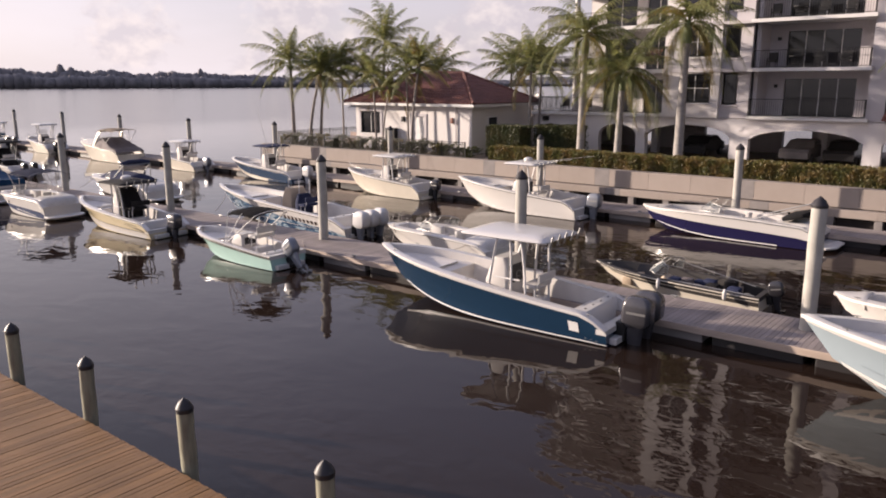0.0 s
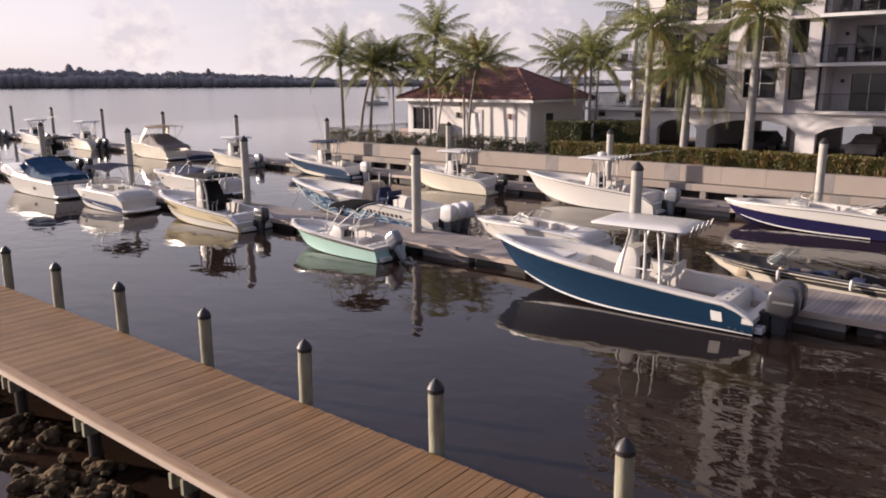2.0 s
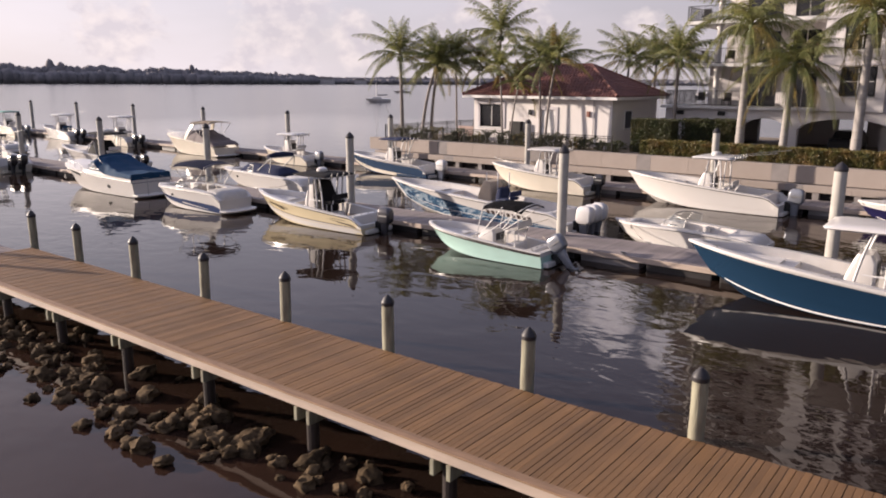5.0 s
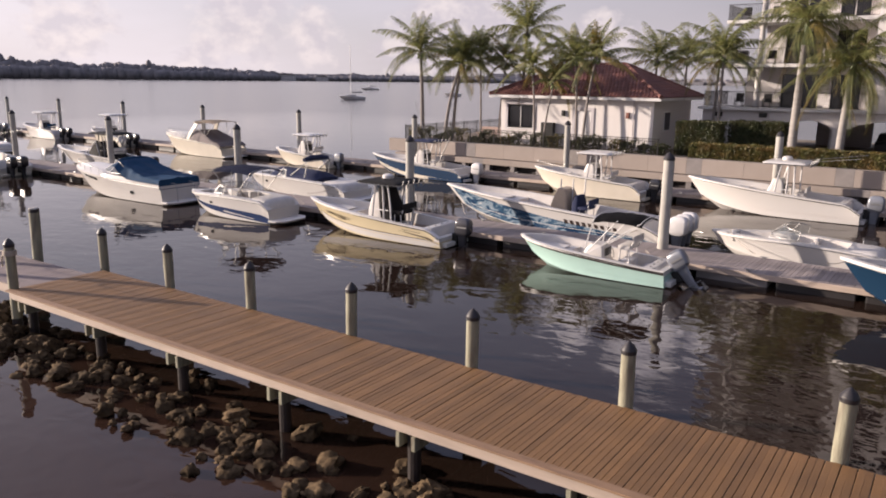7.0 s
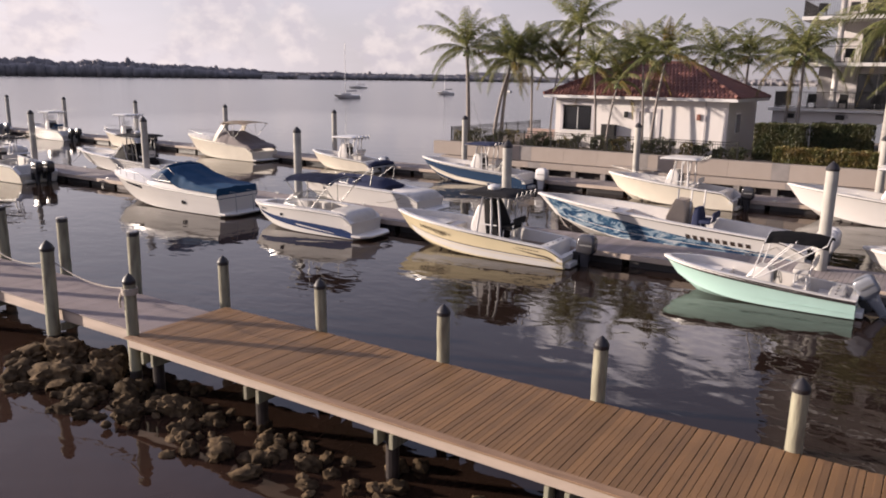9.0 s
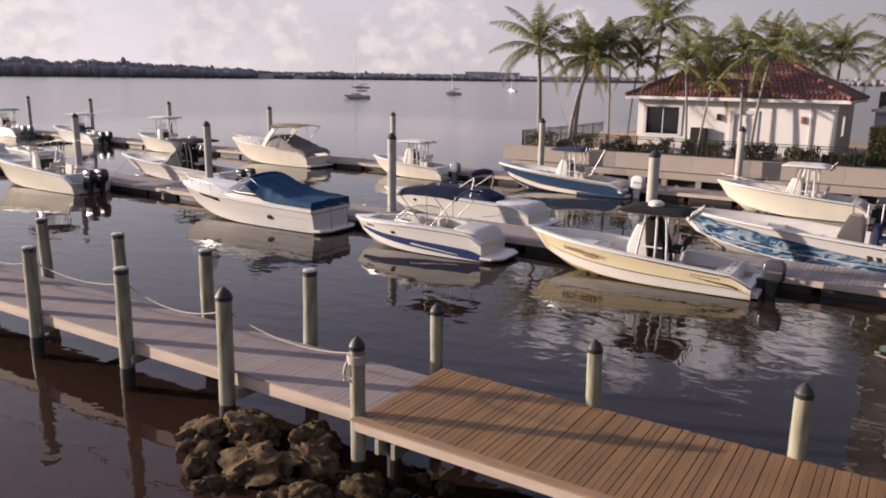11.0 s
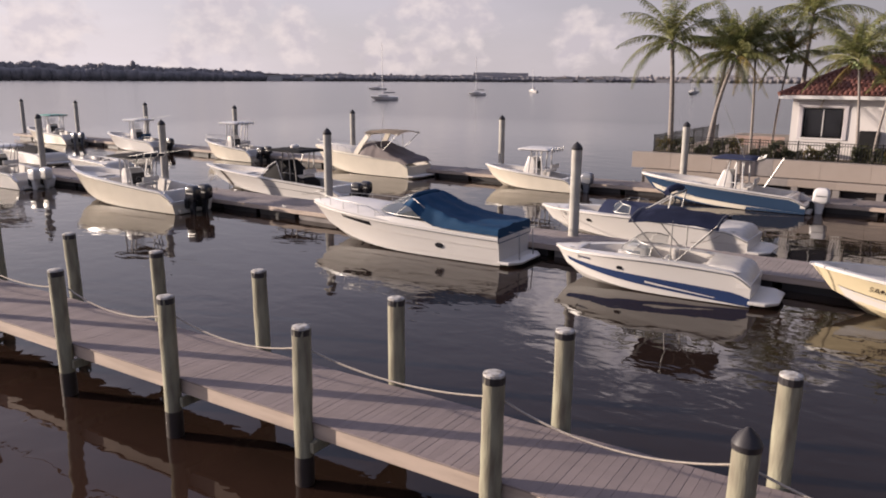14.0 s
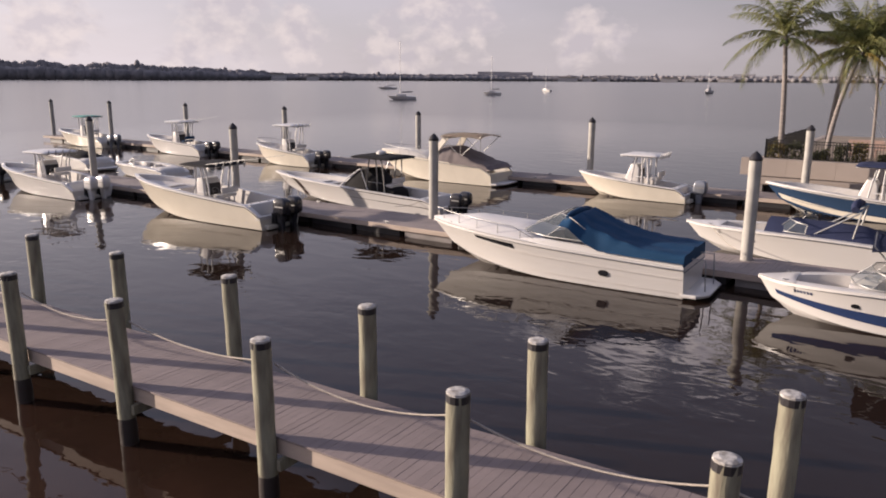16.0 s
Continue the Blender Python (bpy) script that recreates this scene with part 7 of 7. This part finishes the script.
def apartment():
    F = 49.0
    z1, st, floors = 4.85, 2.9, 6
    top = z1 + st * floors + 1.0
    root = thing("apartment_building", pose(0, 0, 0), "grey-white apartment block with arched garage and black-railed balconies", "building")
    bm = bmesh.new()
    arch_wall(bm, -27.6, 12.0, F, F + 0.45, LAND_Z - 0.3, z1 - 0.05, [(-26.5, -23.6, 3.6, 0.65), (-22.9, -17.1, 3.6, 0.75), (-15.95, -9.45, 3.55, 0.65), (-8.5, -3.6, 3.55, 0.6), (-2.4, 3, 3.55, 0.6), (4.2, 9.5, 3.55, 0.6)])
    box(bm, -32.2, -27.6, F + 0.2, F + 0.65, LAND_Z - 0.3, z1 - 0.05)
    bmesh.ops.remove_doubles(bm, verts=bm.verts, dist=0.001)
    part("arcade", bm, STUCCO_PALE, root, "white arcade wall with wide arches")
    bm = bmesh.new()
    for k in range(8):
        box(bm, -32 + 5.8 * k, -28.2 + 5.8 * k, F + 9.5, F + 10, LAND_Z - 0.2, z1)
    box(bm, -32, 14, F + 9.5, F + 10, z1 - 0.9, z1)
    for k in range(7):
        box(bm, -24.5 + 5.8 * k, -24.0 + 5.8 * k, F + 4.5, F + 5, LAND_Z, z1)
    # unseen end wall, added to keep the low sun out of the first arch
    box(bm, -32.2, -31.9, F + 0.65, F + 9.5, LAND_Z - 0.2, z1 - 0.4)
    part("garage_wall", bm, STUCCO_PALE, root, "shaded garage wall and pillars")
    bm = bmesh.new()
    box(bm, -32.2, 14, F + 0.45, F + 12, z1 - 0.35, z1 - 0.02)
    part("garage_ceiling", bm, STUCCO_PALE, root)
    bm = bmesh.new()
    box(bm, -32.4, -21.6, F - 0.35, F + 6, z1 - 0.02, z1 + 0.16)
    box(bm, -16.1, -9.3, F - 0.35, F + 3, z1 - 0.02, z1 + 0.16)
    part("slab", bm, WHITE_TRIM, root)
    bm = bmesh.new()
    box(bm, -8.4, -5.0, F - 1.0, F + 0.1, z1 + 0.28, z1 + 0.34, 0, None)
    loft(bm, [[(-8.5, F - 1.1, z1 + 0.1), (-5, F - 1.1, z1 + 0.1), (-5, F + 0.1, z1 + 0.1), (-8.5, F + 0.1, z1 + 0.1)], [(-8.5, F - 0.05, z1 + 0.65), (-5, F - 0.05, z1 + 0.65), (-5, F + 0.1, z1 + 0.65), (-8.5, F + 0.1, z1 + 0.65)]])
    part("canopy_roof", bm, ROOF_TILE, root, "small red tiled canopy")
    # window tower between the balconies
    wins = []
    for f in range(floors):
        zb = z1 + st * f
        wins += [(-20.5, -18.55, zb + 1.0, zb + 2.75)]
    bm = bmesh.new()
    strip_wall(bm, -21.7, -17.95, F - 0.25, F + 0.05, z1, top, wins)
    box(bm, -21.7, -21.4, F + 0.05, F + 6, z1, top)
    bm2 = bmesh.new()
    strip_wall(bm2, -17.95, -16.15, F + 0.05, F + 0.35, z1, top, [(-17.75, -16.95, z1 + st * f + 0.9, z1 + st * f + 2.75) for f in range(floors)])
    part("tower_wall", bm, STUCCO_PALE, root, "white stucco wall with paired windows")
    part("tower_wall", bm2, STUCCO_GREY_SHADE, root)
    for f in range(floors):
        zb = z1 + st * f
        window(root, -20.5, -18.55, F - 0.2, zb + 1.0, zb + 2.75, 2, 2)
        window(root, -17.75, -16.95, F + 0.1, zb + 0.9, zb + 2.75, 1, 1, sill=True, frame_mat=STUCCO_GREY_SHADE)
        bm = bmesh.new()
        box(bm, -21.8, -16.1, F - 0.33, F + 0.04, zb + st - 0.02, zb + st + 0.16)
        part("string_course", bm, STUCCO_GREY_SHADE, root)
    # balcony bays
    for bx0, bx1, deep, nm in ((-16.0, -9.5, 2.2, "bay"), (-8.5, -2.8, 2.2, "bay"), (-1.8, 4.5, 2.2, "bay")):
        bm = bmesh.new()
        for f in range(floors):
            zb = z1 + st * f
            strip_wall(bm, bx0, bx1, F + deep, F + deep + 0.25, zb, zb + st, [(bx0 + 1.3, bx1 - 1.1, zb + 0.16, zb + 2.45)])
            box(bm, bx0 - 0.02, bx0 + 0.22, F + 0.35, F + deep, zb, zb + st)
        box(bm, bx1, bx1 + 1.0, F, F + deep + 0.3, z1, top)
        bmesh.ops.remove_doubles(bm, verts=bm.verts, dist=0.001)
        # shade of the recess is put into this wall's greyer stucco
        part("bay_wall", bm, STUCCO_GREY_SHADE, root, "balcony wall greyed in colour for the shade of its recess")
        for f in range(floors):
            zb = z1 + st * f
            w = window(root, bx0 + 1.3, bx1 - 1.1, F + deep + 0.1, zb + 0.16, zb + 2.45, 4, 1, "sliding_door", sill=False)
            bm = bmesh.new()
            box(bm, bx0 - 0.15, bx1 + 0.15, F - 0.55, F + deep + 0.3, zb + st - 0.02, zb + st + 0.18)
            part("balcony_slab", bm, WHITE_TRIM, root)
            railing(root, bx0 + 0.02, bx1 - 0.02, F - 0.42, zb + 0.15, back=0.5)
            bm = bmesh.new()
            box(bm, bx0 + 0.7, bx0 + 0.9, F + deep - 0.14, F + deep, zb + 1.9, zb + 2.1, 0.02)
            part("wall_lamp", bm, BLACK_METAL, root)
            if 0 < f < 3:
                for k in range(4):
                    balcony_chair(bx0 + 0.9 + 1.35 * k, F + 0.7 + 0.25 * (k % 2), zb + 0.18)
                balcony_table(bx0 + 2.2, F + 0.9, zb + 0.18)
    # wide corner balconies on the water side
    for f in range(floors):
        zb = z1 + st * f
        x0 = -32.2 if f == 0 else (-30.9 if f < 2 else -31.0)
        bm = bmesh.new()
        box(bm, x0, -21.7, F - 0.35, F + 6, zb + st - 0.02, zb + st + 0.2)
        part("balcony_slab", bm, WHITE_TRIM, root)
        bm = bmesh.new()
        strip_wall(bm, x0 + 2.2, -21.7, F + 2.6, F + 2.85, zb, zb + st, [(-27.6, -25.2, zb + 0.16, zb + 2.45), (-24.4, -22.6, zb + 0.16, zb + 2.45)])
        bmesh.ops.remove_doubles(bm, verts=bm.verts, dist=0.001)
        part("bay_wall", bm, STUCCO_PALE, root)
        window(root, -27.6, -25.2, F + 2.7, zb + 0.16, zb + 2.45, 2, 1, "sliding_door", sill=False)
        window(root, -24.4, -22.6, F + 2.7, zb + 0.16, zb + 2.45, 2, 1, "sliding_door", sill=False)
        railing(root, x0 + 0.15, -21.75, F - 0.2, zb + 0.15, back=5.8, right=False)
        for xx in (-28.6,):
            bm = bmesh.new()
            lathe(bm, [(0.24, zb + 0.1), (0.26, zb + 0.25), (0.2, zb + 0.35), (0.18, zb + 2.5), (0.25, zb + 2.62), (0.28, zb + st)], 14, pose(xx, F + 0.15, 0))
            part("column", bm, STUCCO, root, "round white column", 40)
        for k in range(3 if f < 3 else 0):
            balcony_chair(-30 + 1.9 * k, F + 1.1, zb + (0.2 if f else 0.16))
        if f == 1:
            bm = bmesh.new()
            for k in range(40):
                rr = random.Random(k)
                bmesh.ops.create_icosphere(bm, subdivisions=1, radius=0.09, matrix=Matrix.Translation((-22.6 + rr.uniform(-0.5, 0.5), F + 0.1 + rr.uniform(-0.2, 0.2), zb + 1.15 + rr.uniform(-0.2, 0.35))))
            part("flower_box", bm, RED_PAINT, root, "red flowers on the railing")
    bm = bmesh.new()
    box(bm, -29.0, 14, F + 2.85, F + 12, z1, top)
    part("core_wall", bm, STUCCO_GREY_SHADE, root)
    bm = bmesh.new()
    box(bm, -30, 14, F - 0.6, F + 12, top, top + 0.3)
    part("roof", bm, STUCCO_GREY_SHADE, root)
    # fixtures on the low wall
    for x in (-31.3, -28.3):
        bm = bmesh.new()
        box(bm, x, x + 0.5, F + 0.05, F + 0.2, 4.35, 4.65, 0.02)
        part("vent_box", bm, BLACK_METAL, root)


apartment()


def car(x, y, turn, mat, label):
    root = thing("parked_car", pose(x, y, LAND_Z, 0, 0, turn), label, "car", "cars in the garage")
    bm = bmesh.new()
    prof = [(-2.2, 0.35), (-2.25, 0.75), (-2.0, 0.95), (-1.1, 1.0), (-0.5, 1.42), (0.9, 1.45), (1.7, 1.0), (2.2, 0.9), (2.25, 0.4)]
    loft(bm, [[(px, yy * (0.86 if pz > 1.1 else 1), pz) for px, pz in prof] for yy in (-0.88, 0.88)])
    part("body", bm, mat, root, smooth=30)
    bm = bmesh.new()
    loft(bm, [[(px, yy, pz) for px, pz in ((-1.0, 1.03), (-0.5, 1.36), (0.85, 1.38), (1.5, 1.03))] for yy in (-0.83, 0.83)])
    part("window", bm, DARK_GLASS, root)
    for wx in (-1.4, 1.4):
        for wy in (-0.8, 0.8):
            bm = bmesh.new()
            lathe(bm, [(0.3, -0.1), (0.33, -0.08), (0.33, 0.08), (0.3, 0.1)], 16, pose(wx, wy, 0.33, 90, 0, 0))
            wl = part("wheel", bm, CAP_BLACK, root)
            bm = bmesh.new()
            lathe(bm, [(0.2, -0.11), (0.2, 0.11)], 12, pose(wx, wy, 0.33, 90, 0, 0))
            part("rim", bm, STEEL, wl)


for x, y, t, mt in ((-20.5, 53.2, 92, CAR_DARK), (-13.6, 53.0, 88, STONE_DARK), (-11.2, 53.3, 91, CAR_DARK), (-6.8, 53.0, 90, CAR_DARK), (-4.2, 53, 90, GEL_WHITE)):
    car(x, y, t, mt, "dark car parked in the shaded garage" if mt is CAR_DARK else "pale car parked in the shaded garage")

# bench and grey barrier on the terrace by the fence
bm = bmesh.new()
box(bm, -49.4, -46.4, 45.6, 46.2, LAND_Z + 0.4, LAND_Z + 0.5, 0.02)
box(bm, -49.4, -46.4, 46.15, 46.25, LAND_Z + 0.55, LAND_Z + 0.95, 0.02)
for x in (-49.2, -47.9, -46.6):
    box(bm, x - 0.05, x + 0.05, 45.65, 46.2, LAND_Z, LAND_Z + 0.4)
tagged(part("terrace_bench", bm, BENCH_PAINT, None, "faded pinkish terrace bench by the fence"), category="bench")
